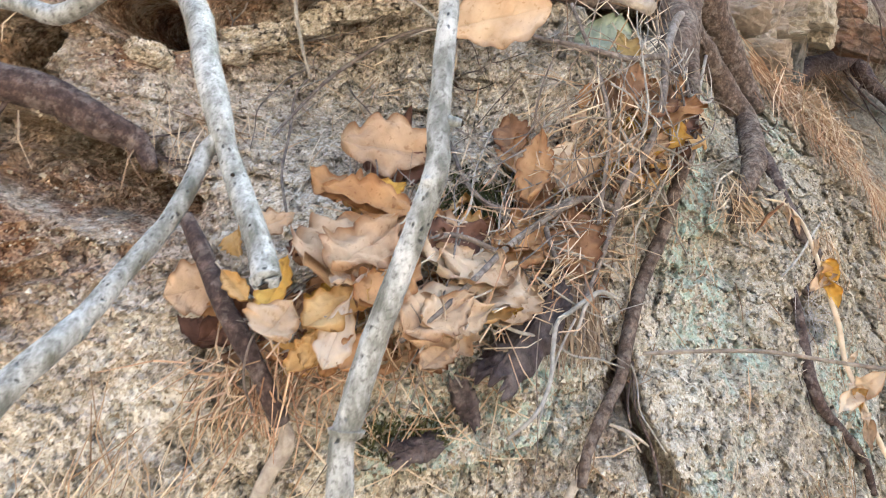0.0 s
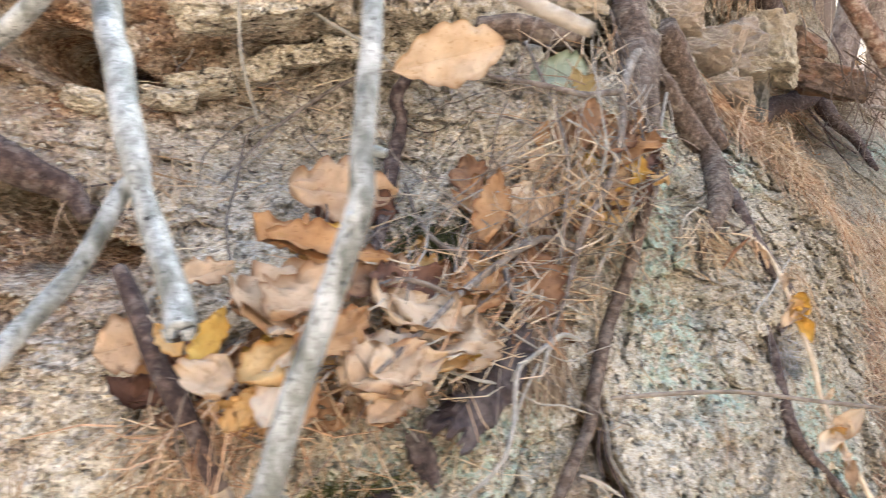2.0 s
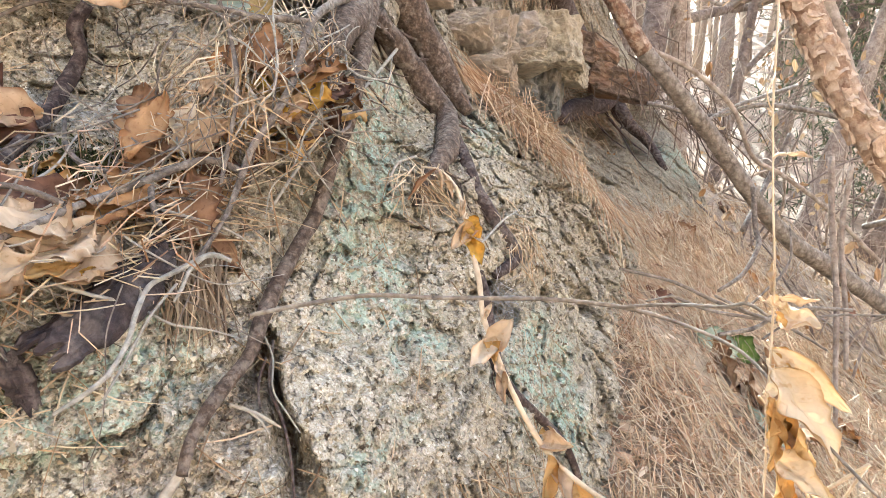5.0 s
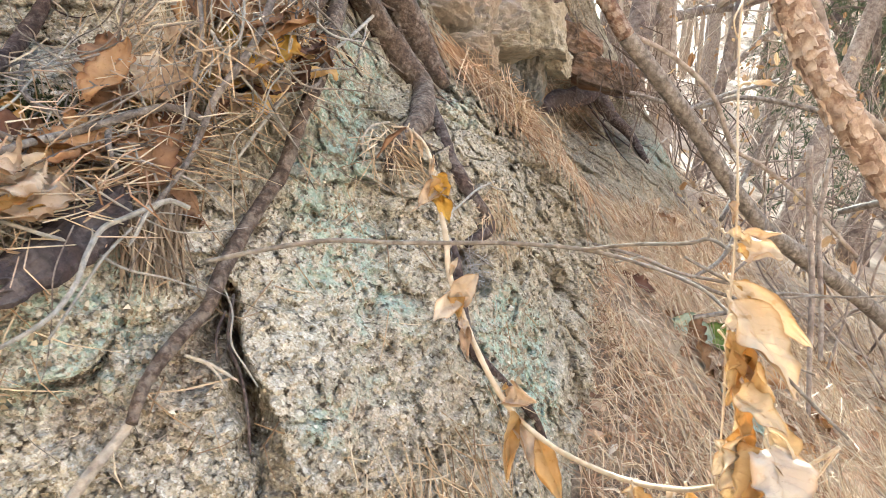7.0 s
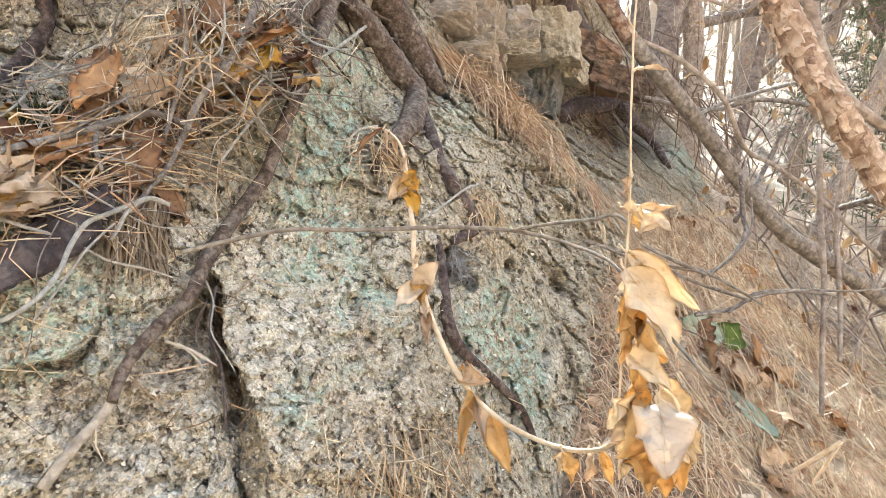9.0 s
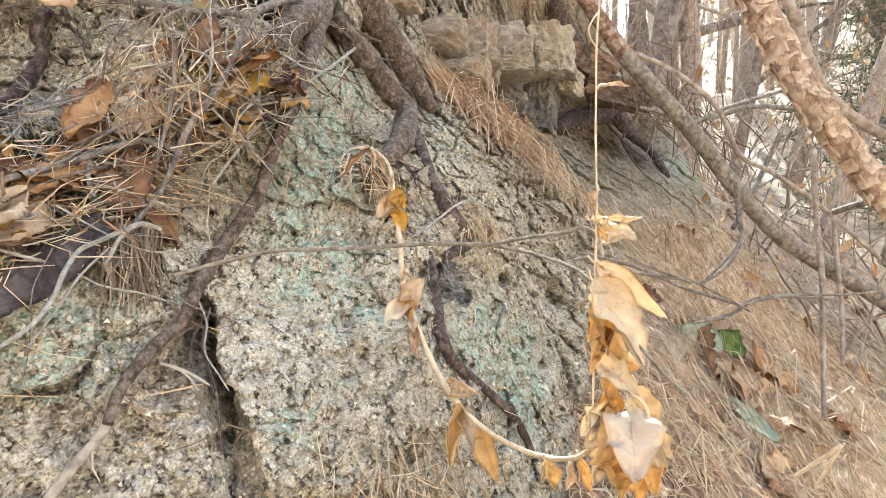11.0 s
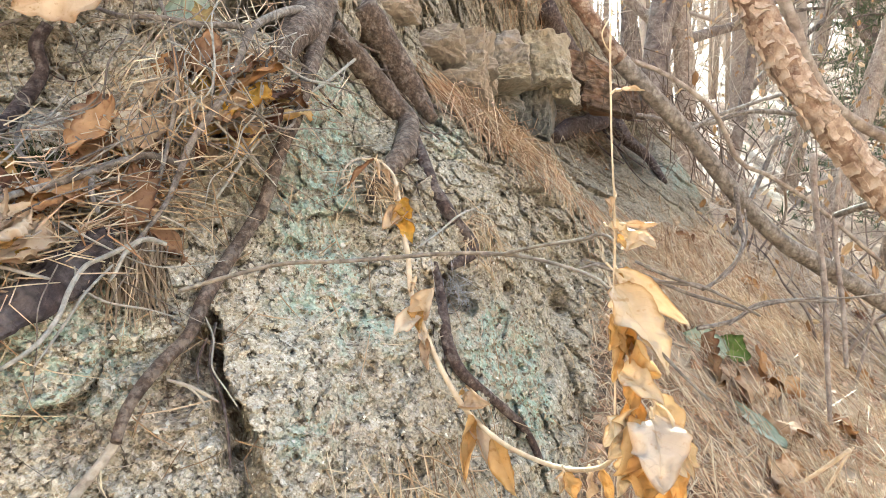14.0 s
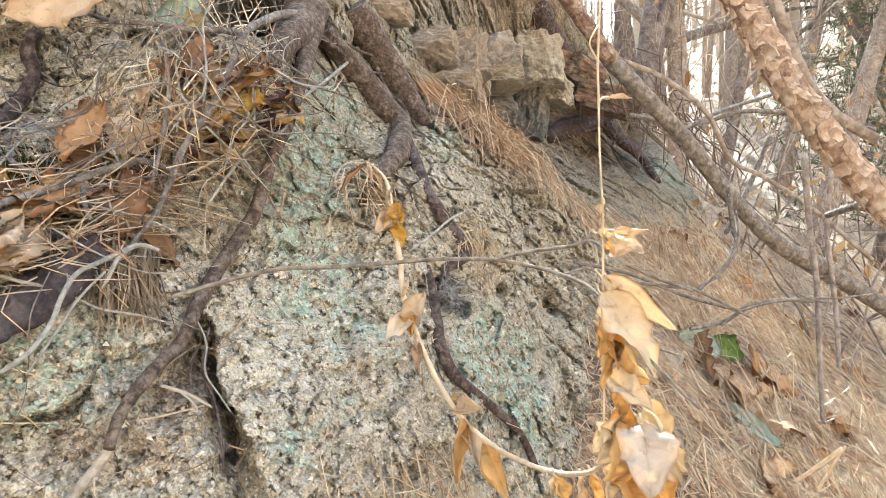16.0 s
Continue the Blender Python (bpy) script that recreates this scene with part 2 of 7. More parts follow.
ROCK = rock_material()
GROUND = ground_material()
ROOT = bark_material("root_bark", (0.030, 0.020, 0.015), (0.105, 0.072, 0.053), (0.27, 0.195, 0.145), 0.25, 1.5)
ROOT_DARK = bark_material("purple_brown_root", (0.024, 0.015, 0.013), (0.075, 0.049, 0.042), (0.20, 0.14, 0.115), 0.22, 1.5)
ROOT_BARE = bark_material("stripped_root_wood", (0.26, 0.21, 0.17), (0.42, 0.36, 0.29), (0.58, 0.51, 0.42), 0.2)
SILVER = silver_material()
TWIG = bark_material("grey_twig", (0.075, 0.058, 0.047), (0.185, 0.148, 0.122), (0.34, 0.29, 0.245), 0.35)
TWIG_TAN = bark_material("tan_twig", (0.12, 0.092, 0.07), (0.25, 0.20, 0.155), (0.40, 0.335, 0.265), 0.3)
TWIG_PALE = bark_material("pale_twig", (0.22, 0.20, 0.17), (0.37, 0.34, 0.295), (0.52, 0.49, 0.44), 0.3)
STRAW = plain_material("straw_vine", (0.50, 0.36, 0.21), (0.75, 0.60, 0.42), 90.0, 0.55)
PINE = bark_material("pine_bark_core", (0.12, 0.062, 0.04), (0.32, 0.205, 0.135), (0.52, 0.38, 0.265), 0.4, 0.6)
# Near-black for solid caps on broken ends and knots: painted shade of a hole.
HOLLOW_SHADE = plain_material("painted_hollow_shade", (0.012, 0.009, 0.007), (0.04, 0.028, 0.02), 80.0, 0.95)


def stone_material(name, dark, mid, light, stain):
    """Broken stone: mottled faces, fine grain, earth stains."""
    m, nt, sh, vec = start(name)
    n1, n2, n3 = noise_tex(nt, vec, 34.0, 8.0, 0.7), noise_tex(nt, vec, 9.0, 5.0, 0.6), noise_tex(nt, vec, 150.0, 4.0)
    base = ramp(nt, n1, [(0.3, dark), (0.52, mid), (0.72, light)])
    base = mix(nt, ramp(nt, n2, [(0.45, grey(0.0)), (0.62, grey(0.8))]), base, stain)
    base = mix(nt, calc(nt, "MULTIPLY", own_random(nt), 0.3), base, (0.6, 0.6, 0.6), "MULTIPLY")
    high = calc(nt, "ADD", n1, calc(nt, "MULTIPLY", n3, 0.4))
    finish(nt, sh, base, 0.92, high, 1.0, 0.007)
    return m


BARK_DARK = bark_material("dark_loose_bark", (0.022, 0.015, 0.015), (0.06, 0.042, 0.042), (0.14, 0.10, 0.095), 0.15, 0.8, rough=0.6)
PLATE = bark_material("pine_bark_flake", (0.24, 0.155, 0.105), (0.47, 0.335, 0.235), (0.62, 0.48, 0.355), 0.3, 0.5)
STONE = stone_material("grey_brown_stone", (0.14, 0.118, 0.092), (0.36, 0.305, 0.245), (0.54, 0.475, 0.395), (0.34, 0.26, 0.19))
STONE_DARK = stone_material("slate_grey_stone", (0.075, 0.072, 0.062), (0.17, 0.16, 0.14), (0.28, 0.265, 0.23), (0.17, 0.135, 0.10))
STONE_OCHRE = stone_material("ochre_stone", (0.13, 0.105, 0.075), (0.40, 0.34, 0.25), (0.58, 0.52, 0.41), (0.34, 0.265, 0.175))
EARTH = stone_material("brown_root_earth", (0.05, 0.031, 0.021), (0.17, 0.115, 0.078), (0.34, 0.25, 0.17), (0.24, 0.13, 0.075))
STONE_WHITE = plain_material("white_quartz", (0.50, 0.47, 0.40), (0.74, 0.72, 0.66), 30.0, 0.8, 0.004)
GRIT = strand_material("rock_grit", [(0.0, (0.20, 0.15, 0.095)), (0.4, (0.42, 0.345, 0.23)), (0.8, (0.60, 0.53, 0.40)), (1.0, (0.82, 0.78, 0.68))], 0.9)
MOSS = strand_material("dark_moss", [(0.0, (0.012, 0.018, 0.006)), (0.6, (0.045, 0.058, 0.015)), (1.0, (0.12, 0.13, 0.035))], 0.9)
NEEDLE = strand_material("dry_pine_needle", [(0.0, (0.23, 0.14, 0.075)), (0.3, (0.46, 0.31, 0.18)), (0.65, (0.64, 0.49, 0.32)), (1.0, (0.80, 0.69, 0.51))])
NEEDLE_RUST = strand_material("rusty_pine_needle", [(0.0, (0.25, 0.13, 0.065)), (0.35, (0.50, 0.30, 0.175)), (0.7, (0.68, 0.47, 0.31)), (1.0, (0.84, 0.70, 0.51))])
FIBRE = strand_material("root_fibre", [(0.0, (0.12, 0.085, 0.06)), (0.5, (0.30, 0.23, 0.165)), (1.0, (0.50, 0.41, 0.31))], 0.8)
LITTER = strand_material("leaf_litter_flakes", [(0.0, (0.13, 0.065, 0.035)), (0.3, (0.36, 0.20, 0.11)), (0.6, (0.56, 0.37, 0.23)), (0.85, (0.68, 0.50, 0.34)), (1.0, (0.80, 0.68, 0.52))], 0.8)
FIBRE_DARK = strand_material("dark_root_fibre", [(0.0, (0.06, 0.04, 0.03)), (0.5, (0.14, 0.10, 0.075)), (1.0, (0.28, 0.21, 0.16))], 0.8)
GRASS = strand_material("dry_grass", [(0.0, (0.38, 0.28, 0.18)), (0.5, (0.58, 0.46, 0.31)), (1.0, (0.74, 0.63, 0.46))])
TREE = bark_material("grey_tree_bark", (0.09, 0.065, 0.055), (0.20, 0.15, 0.125), (0.33, 0.27, 0.225), 0.3, 0.25)
TREE_TAN = bark_material("tan_shrub_bark", (0.17, 0.12, 0.09), (0.32, 0.25, 0.20), (0.50, 0.42, 0.35), 0.3, 0.4)
TWIGS_FAR = strand_material("shrub_twigs", [(0.0, (0.20, 0.15, 0.12)), (0.4, (0.42, 0.335, 0.27)), (1.0, (0.70, 0.61, 0.51))], 0.8)
CONIFER = strand_material("conifer_needles", [(0.0, (0.06, 0.09, 0.045)), (0.6, (0.12, 0.16, 0.085)), (1.0, (0.22, 0.26, 0.14))], 0.6)
DEAD_LEAF = strand_material("dead_shrub_leaves", [(0.0, (0.30, 0.15, 0.06)), (0.5, (0.52, 0.33, 0.16)), (1.0, (0.70, 0.55, 0.34))], 0.7)
WEB = strand_material("cobweb", [(0.0, (0.30, 0.30, 0.31)), (1.0, (0.62, 0.62, 0.64))], 0.5)
LEAF = {
    "tan": leaf_material("tan_leaf", (0.52, 0.355, 0.215), (0.73, 0.555, 0.375), (0.31, 0.16, 0.075)),
    "cream": leaf_material("cream_leaf", (0.62, 0.45, 0.285), (0.80, 0.655, 0.475), (0.46, 0.28, 0.14)),
    "amber": leaf_material("amber_leaf", (0.43, 0.225, 0.09), (0.63, 0.39, 0.19), (0.27, 0.12, 0.05)),
    "gold": leaf_material("golden_leaf", (0.68, 0.41, 0.13), (0.83, 0.62, 0.31), (0.50, 0.26, 0.07)),
    "yellow": leaf_material("yellow_leaf", (0.62, 0.35, 0.05), (0.78, 0.54, 0.13), (0.36, 0.17, 0.04)),
    "russet": leaf_material("russet_leaf", (0.26, 0.13, 0.065), (0.48, 0.29, 0.16), (0.15, 0.06, 0.03)),
    "umber": leaf_material("umber_leaf", (0.13, 0.06, 0.04), (0.29, 0.155, 0.10), (0.08, 0.04, 0.03)),
    "sage": leaf_material("sage_leaf", (0.36, 0.43, 0.33), (0.56, 0.62, 0.51), (0.22, 0.26, 0.16)),
    "green": leaf_material("green_leaf", (0.10, 0.16, 0.03), (0.22, 0.29, 0.07), (0.07, 0.10, 0.03)),
    "ochre": leaf_material("ochre_leaf", (0.30, 0.20, 0.07), (0.48, 0.36, 0.15), (0.20, 0.12, 0.05)),
    "buff": leaf_material("buff_leaf", (0.74, 0.58, 0.36), (0.88, 0.78, 0.60), (0.58, 0.36, 0.15)),
    "blush": leaf_material("blush_leaf", (0.74, 0.61, 0.46), (0.86, 0.77, 0.63), (0.64, 0.43, 0.24)),
}
TRUNK = bark_material("dead_trunk_bark", (0.085, 0.066, 0.053), (0.21, 0.172, 0.14), (0.38, 0.325, 0.27), 0.3, 0.7)
TRUNK_TOP = bark_material("peeling_reddish_bark", (0.07, 0.037, 0.025), (0.20, 0.115, 0.075), (0.44, 0.31, 0.21), 0.5, 0.7)

# ---- noise and the lie of the land ----
def rnd2(i, j, k):
    n = (i.astype(np.int64) * 374761393 + j.astype(np.int64) * 668265263 + k * 974634777) & 0xFFFFFFFF
    n = ((n ^ (n >> 13)) * 1274126177) & 0xFFFFFFFF
    return ((n ^ (n >> 16)) & 0xFFFFFF) / 0xFFFFFF


def vnoise(x, z, size, k):
    """Smooth noise from -1 to 1, with lumps of that size in metres."""
    x, z = x / size, z / size
    i, j = np.floor(x), np.floor(z)
    u, v = x - i, z - j
    u, v = u * u * (3 - 2 * u), v * v * (3 - 2 * v)
    a = rnd2(i, j, k) * (1 - u) + rnd2(i + 1, j, k) * u
    b = rnd2(i, j + 1, k) * (1 - u) + rnd2(i + 1, j + 1, k) * u
    return 2 * (a * (1 - v) + b * v) - 1


def fbm(x, z, size, k, octaves=4):
    total, gain = 0, 1.0
    for o in range(octaves):
        total = total + gain * vnoise(x + 3.1 * o, z - 1.7 * o, size / 2 ** o, k + o)
        gain *= 0.5
    return total


def cells(x, z, size, k):
    """Distance to the nearest cell point, to the border, and the cell's own random number."""
    x, z = x / size, z / size
    i, j = np.floor(x), np.floor(z)
    d1, d2, own = np.full(x.shape, 9.0), np.full(x.shape, 9.0), np.zeros(x.shape)
    for a in (-1, 0, 1):
        for b in (-1, 0, 1):
            px, pz = i + a + rnd2(i + a, j + b, k), j + b + rnd2(i + a, j + b, k + 7)
            d = np.hypot(px - x, pz - z)
            near = d < d1
            d2 = np.where(near, d1, np.minimum(d2, d))
            own = np.where(near, rnd2(i + a, j + b, k + 13), own)
            d1 = np.where(near, d, d1)
    return d1, d2 - d1, own


def soft(v, k=9.0):
    return np.logaddexp(0, v * k) / k


def bump(x, z, cx, cz, w, h=None):
    h = h or w
    return np.exp(-(((x - cx) / w) ** 2 + ((z - cz) / h) ** 2) / 2)


def step(v, w):
    return 1 / (1 + np.exp(-np.clip(v / w, -40, 40)))


# swells and hollows of the bank: x, z, width, how far back
SWELLS = [(-0.3, 1.4, 0.12, -0.057), (-0.18, 1.52, 0.12, 0.203), (-0.05, 1.3, 0.12, -0.092), (0.05, 1.5, 0.12, 0.17),
          (0.1, 1.2, 0.12, 0.014), (0.24, 1.14, 0.12, -0.009), (0.26, 1.53, 0.12, -0.132), (0.42, 1.55, 0.12, 0.141),
          (0.35, 1.3, 0.12, 0.123), (0.52, 1.4, 0.12, -0.049), (0.6, 1.2, 0.12, 0.013), (0.85, 1.2, 0.12, 0.033),
          (0.9, 1.5, 0.12, -0.111), (0.8, 1.95, 0.35, 0.409), (1.3, 1.95, 0.35, 0.56)]


def bank_y(x, z):
    """How far back (y) the bank's face lies at x and height z, without its fine relief."""
    x, z = np.asarray(x, float), np.asarray(z, float)
    y = 0.336 + 0.224 * x + 0.374 * z + 1.276 * soft(x - 0.45) + 0.414 * soft(z - 1.6)
    for cx, cz, w, d in SWELLS:
        y = y + d * bump(x, z, cx, cz, w)
    y = y + 0.9 * soft(z - 3.3) + 4.0 * soft(x - 1.72 - 0.69 * (2.6 - z), 12)
    return y


def ground_z(x, y):
    """The needle-covered slope at the bank's foot, the path below and the hills behind."""
    x, y = np.asarray(x, float), np.asarray(y, float)
    z = 0.9 + 0.58 * 5 * np.tanh((y - 1.62) / 5) - 0.55 * 5 * np.tanh((x - 1.34) / 5) - 1.7 * soft(0.72 - x, 12)
    far = np.hypot(x, y)
    z = soft(z - 0.02, 6) + 0.02
    return z + np.minimum(0.44 * soft(far - 8, 1) * (1.0 - 0.55 * np.exp(-((np.arctan2(x, y) - 0.37) / 0.07) ** 2)), 30) + 0.035 * vnoise(x, y, 0.35, 3) + 0.014 * vnoise(x, y, 0.1, 5) + 0.007 * vnoise(x, y, 0.035, 6) + 0.004 * vnoise(x, y, 0.014, 7) - 0.02 + 0.3 * step(far - 9, 2) * vnoise(x, y, 4.0, 4)


# ---- building blocks ----
def grid_mesh(name, X, Y, Z, smooth=True):
    r, c = X.shape
    k = np.arange(r * c).reshape(r, c)
    quads = np.stack([k[:-1, :-1], k[:-1, 1:], k[1:, 1:], k[1:, :-1]], -1).reshape(-1, 4)
    me = bpy.data.meshes.new(name)
    me.from_pydata(np.stack([X, Y, Z], -1).reshape(-1, 3).tolist(), [], quads.tolist())
    me.polygons.foreach_set("use_smooth", [smooth] * len(me.polygons))
    return me


def give(me, name, values):
    me.attributes.new(name, "FLOAT", "POINT").data.foreach_set("value", np.clip(np.ravel(values), 0, 1).astype(np.float32))


def part(name, me, material, parent=None, label=""):
    ob = new(name, me)
    if material and not me.materials:
        me.materials.append(material)
    ob.parent = parent
    return tagged(ob, label)


def thing(name, label, category, at=(0, 0, 0), group=""):
    ob = new(name)
    ob.location = at
    ob.empty_display_size = 0.02
    bpy.context.view_layer.update()
    return tagged(ob, label, category, group)


def spline(points, per):
    """A smooth line through the points; each may carry a radius."""
    p = np.array(points, float)
    p = np.vstack([2 * p[0] - p[1], p, 2 * p[-1] - p[-2]])
    u = np.linspace(0, 1, per, endpoint=False)[:, None]
    out = []
    for a, b, c, d in zip(p, p[1:], p[2:], p[3:]):
        out.append(0.5 * (2 * b + (c - a) * u + (2 * a - 5 * b + 4 * c - d) * u ** 2 + (3 * b - a - 3 * c + d) * u ** 3))
    return np.vstack(out + [p[-2:-1]])


def tube_data(points, sides=10, per=6, rough=0.08, k=0, lump=0.02, flat=1.0):
    """Corners and faces of a knobbly tube through (x, y, z, radius) points, closed at both ends."""
    s = spline(points, per)
    c, r = s[:, :3], np.maximum(s[:, 3], 0.0002)
    t = np.gradient(c, axis=0)
    t /= np.linalg.norm(t, axis=1)[:, None] + 1e-9
    n = np.cross(t[0], (0.31, 0.17, 0.93))
    n /= np.linalg.norm(n)
    run = np.concatenate([[0], np.cumsum(np.linalg.norm(np.diff(c, axis=0), axis=1))])
    ang = np.linspace(0, 2 * np.pi, sides, endpoint=False)
    ns = []
    for i in range(len(c)):
        n = n - t[i] * (n[0] * t[i][0] + n[1] * t[i][1] + n[2] * t[i][2])
        n = n / (math.sqrt(n[0] ** 2 + n[1] ** 2 + n[2] ** 2) + 1e-9)
        ns.append(n)
    ns = np.array(ns)
    bs = np.cross(t, ns)
    wob = np.ones((len(c), sides))
    if rough > 0:
        far, ca, sa = (run / (lump + r * 0.8))[:, None], np.cos(ang)[None], np.sin(ang)[None]
        wob = wob + rough * (vnoise(ca * 1.1 + k * 5.3 + 0 * far, far + sa, 1.0, k) + 0.6 * vnoise(ca * 2.3 + 9 + 0 * far, far * 2.7 + 2.2 * sa, 1.0, k + 5) + 0.4 * vnoise(ca * 4.1 + 9 + 0 * far, far * 6.0 + 4.2 * sa, 1.0, k + 6))
    body = c[:, None] + (r[:, None] * wob)[..., None] * (np.cos(ang)[None, :, None] * ns[:, None] + flat * np.sin(ang)[None, :, None] * bs[:, None])
    v = np.vstack([body.reshape(-1, 3), c[:1], c[-1:]])
    m = len(c)
    q = [(i * sides + j, i * sides + (j + 1) % sides, (i + 1) * sides + (j + 1) % sides, (i + 1) * sides + j) for i in range(m - 1) for j in range(sides)]
    q += [(m * sides, (j + 1) % sides, j) for j in range(sides)]
    q += [(m * sides + 1, (m - 1) * sides + j, (m - 1) * sides + (j + 1) % sides) for j in range(sides)]
    return v, q


def mesh_of(name, pieces, smooth=True):
    """One mesh out of several (corners, faces) pairs."""
    vs, fs, at = [], [], 0
    for v, f in pieces:
        vs.extend(np.asarray(v).tolist())
        fs.extend([tuple(i + at for i in q) for q in f])
        at += len(v)
    me = bpy.data.meshes.new(name)
    me.from_pydata(vs, [], fs)
    me.polygons.foreach_set("use_smooth", [smooth] * len(me.polygons))
    return me


def tube(name, points, **kw):
    return mesh_of(name, [tube_data(points, **kw)])


# ---- the bank ----
def facets(x, z, size, k, slope, drop):
    """Broken faces of about that size, each with its own tilt and its own depth."""
    u, v = x / size, z / size
    i, j = np.floor(u), np.floor(v)
    near, out = np.full(x.shape, 9.0), np.zeros(x.shape)
    for a in (-1, 0, 1):
        for b in (-1, 0, 1):
            px, pz = i + a + rnd2(i + a, j + b, k), j + b + rnd2(i + a, j + b, k + 7)
            du, dv = u - px, v - pz
            d = du * du + dv * dv
            tilt = slope * size * (2 * (rnd2(i + a, j + b, k + 3) - 0.5) * du + 2 * (rnd2(i + a, j + b, k + 5) - 0.5) * dv) + drop * (rnd2(i + a, j + b, k + 11) - 0.5)
            out = np.where(d < near, tilt, out)
            near = np.minimum(near, d)
    return out


def relief(x, z):
    """Fine shape of the crumbling rock, forward from the face in metres."""
    wx, wz = x + 0.010 * vnoise(x, z, 0.05, 31) + 0.003 * vnoise(x, z, 0.015, 34), z + 0.010 * vnoise(x, z, 0.05, 32) + 0.003 * vnoise(x, z, 0.015, 35)
    out = 0.013 * fbm(x, z, 0.16, 20, 3)
    out = out + facets(wx, wz * 1.3, 0.062, 33, 0.35, 0.016)
    d, edge, own = cells(wx, wz * 1.3, 0.062, 33)
    out = out - 0.014 * np.exp(-(edge / 0.045) ** 2) * step(vnoise(x, z, 0.11, 39) - 0.05, 0.12)
    out = out + facets(wx, wz * 1.2, 0.024, 38, 0.40, 0.009) + facets(wx, wz, 0.011, 41, 0.45, 0.0055) + facets(x, z, 0.0062, 43, 0.4, 0.0026)
    holes = np.clip(vnoise(x, z, 0.035, 45) * 0.6 + vnoise(x, z, 0.016, 46) * 0.5 - 0.46, 0, 1)
    d, side = line_gap(x, z, CRACK)
    rough = (0.74 + 0.30 * vnoise(x, z, 0.2, 48)) * (1 - 0.6 * (d < 0.010 + 0.13 * np.clip(1.19 - z, 0, 0.2)) * (side > 0) * step(1.19 - z, 0.01))
    rust = np.clip(1.5 * bump(x, z, -0.36, 1.345, 0.09, 0.06), 0, 1)
    d, edge, own = cells(x + 0.006 * vnoise(x, z, 0.03, 51), z * 1.3 + 0.006 * vnoise(x, z, 0.03, 52), 0.026, 53)
    comb = rust * (0.030 * (own - 0.5) - 0.026 * np.clip(0.55 - d, 0, 1) * (own > 0.45) + 0.010 * np.exp(-(edge / 0.1) ** 2))
    deep = np.clip(vnoise(x + 5, z, 0.022, 55) * 0.7 + vnoise(x, z + 3, 0.009, 56) * 0.45 - 0.54, 0, 1)
    return out * rough - 0.035 * holes - 0.045 * deep + comb


def line_gap(x, z, pts):
    """Distance from a broken line in the face, and on which side (plus: right of it, seen going down)."""
    best, side = np.full(x.shape, 9.0), np.zeros(x.shape)
    for (ax, az), (bx, bz) in zip(pts, pts[1:]):
        dx, dz = bx - ax, bz - az
        f = np.clip(((x - ax) * dx + (z - az) * dz) / (dx * dx + dz * dz), 0, 1)
        d = np.hypot(x - ax - f * dx, z - az - f * dz)
        s = (x - ax) * -dz + (z - az) * dx
        side = np.where(d < best, np.sign(s), side)
        best = np.minimum(best, d)
    return best, side


CRACK = [(0.239, 1.216), (0.235, 1.199), (0.233, 1.177), (0.243, 1.155), (0.255, 1.136), (0.267, 1.112), (0.274, 1.091), (0.279, 1.067), (0.284, 1.03), (0.29, 0.99), (0.292, 0.94)]
LEDGE = [(-0.60, 1.535), (-0.419, 1.545), (-0.376, 1.536), (-0.318, 1.530), (-0.288, 1.560), (-0.229, 1.598), (-0.131, 1.630), (-0.044, 1.648), (0.06, 1.665)]
HOLES = [(0.389, 1.186, 0.008, 0.03), (0.651, 1.237, 0.011, 0.06), (0.806, 1.207, 0.016, 0.08), (0.540, 1.240, 0.020, 0.06), (0.716, 1.091, 0.007, 0.03),
         (0.406, 1.297, 0.011, 0.03), (0.423, 1.346, 0.010, 0.03), (0.458, 1.383, 0.010, 0.03), (0.409, 1.442, 0.014, 0.03), (-0.19, 1.155, 0.010, 0.03),
         (-0.135, 1.118, 0.008, 0.03), (0.262, 1.668, 0.034, 0.30), (0.225, 1.655, 0.026, 0.20)]
LICHEN = [(0.347, 1.266, 0.035, 0.05), (0.375, 1.235, 0.03, 0.04), (0.623, 1.132, 0.06, 0.045), (0.607, 1.165, 0.04, 0.04), (0.655, 1.10, 0.03, 0.05), (0.376, 1.51, 0.035, 0.05), (0.350, 1.43, 0.03, 0.06),
          (0.150, 1.226, 0.022, 0.035), (0.095, 1.165, 0.05, 0.022), (0.674, 1.03, 0.025, 0.04), (0.34, 1.092, 0.03, 0.02), (0.41, 1.175, 0.03, 0.04), (0.331, 1.379, 0.04, 0.04),
          (0.578, 1.503, 0.03, 0.04), (1.95, 1.72, 0.22, 0.07), (0.13, 1.18, 0.03, 0.03), (0.06, 1.155, 0.06, 0.022), (0.10, 1.19, 0.04, 0.03), (0.04, 1.175, 0.05, 0.03), (0.075, 1.21, 0.05, 0.03), (0.0, 1.15, 0.05, 0.02)]


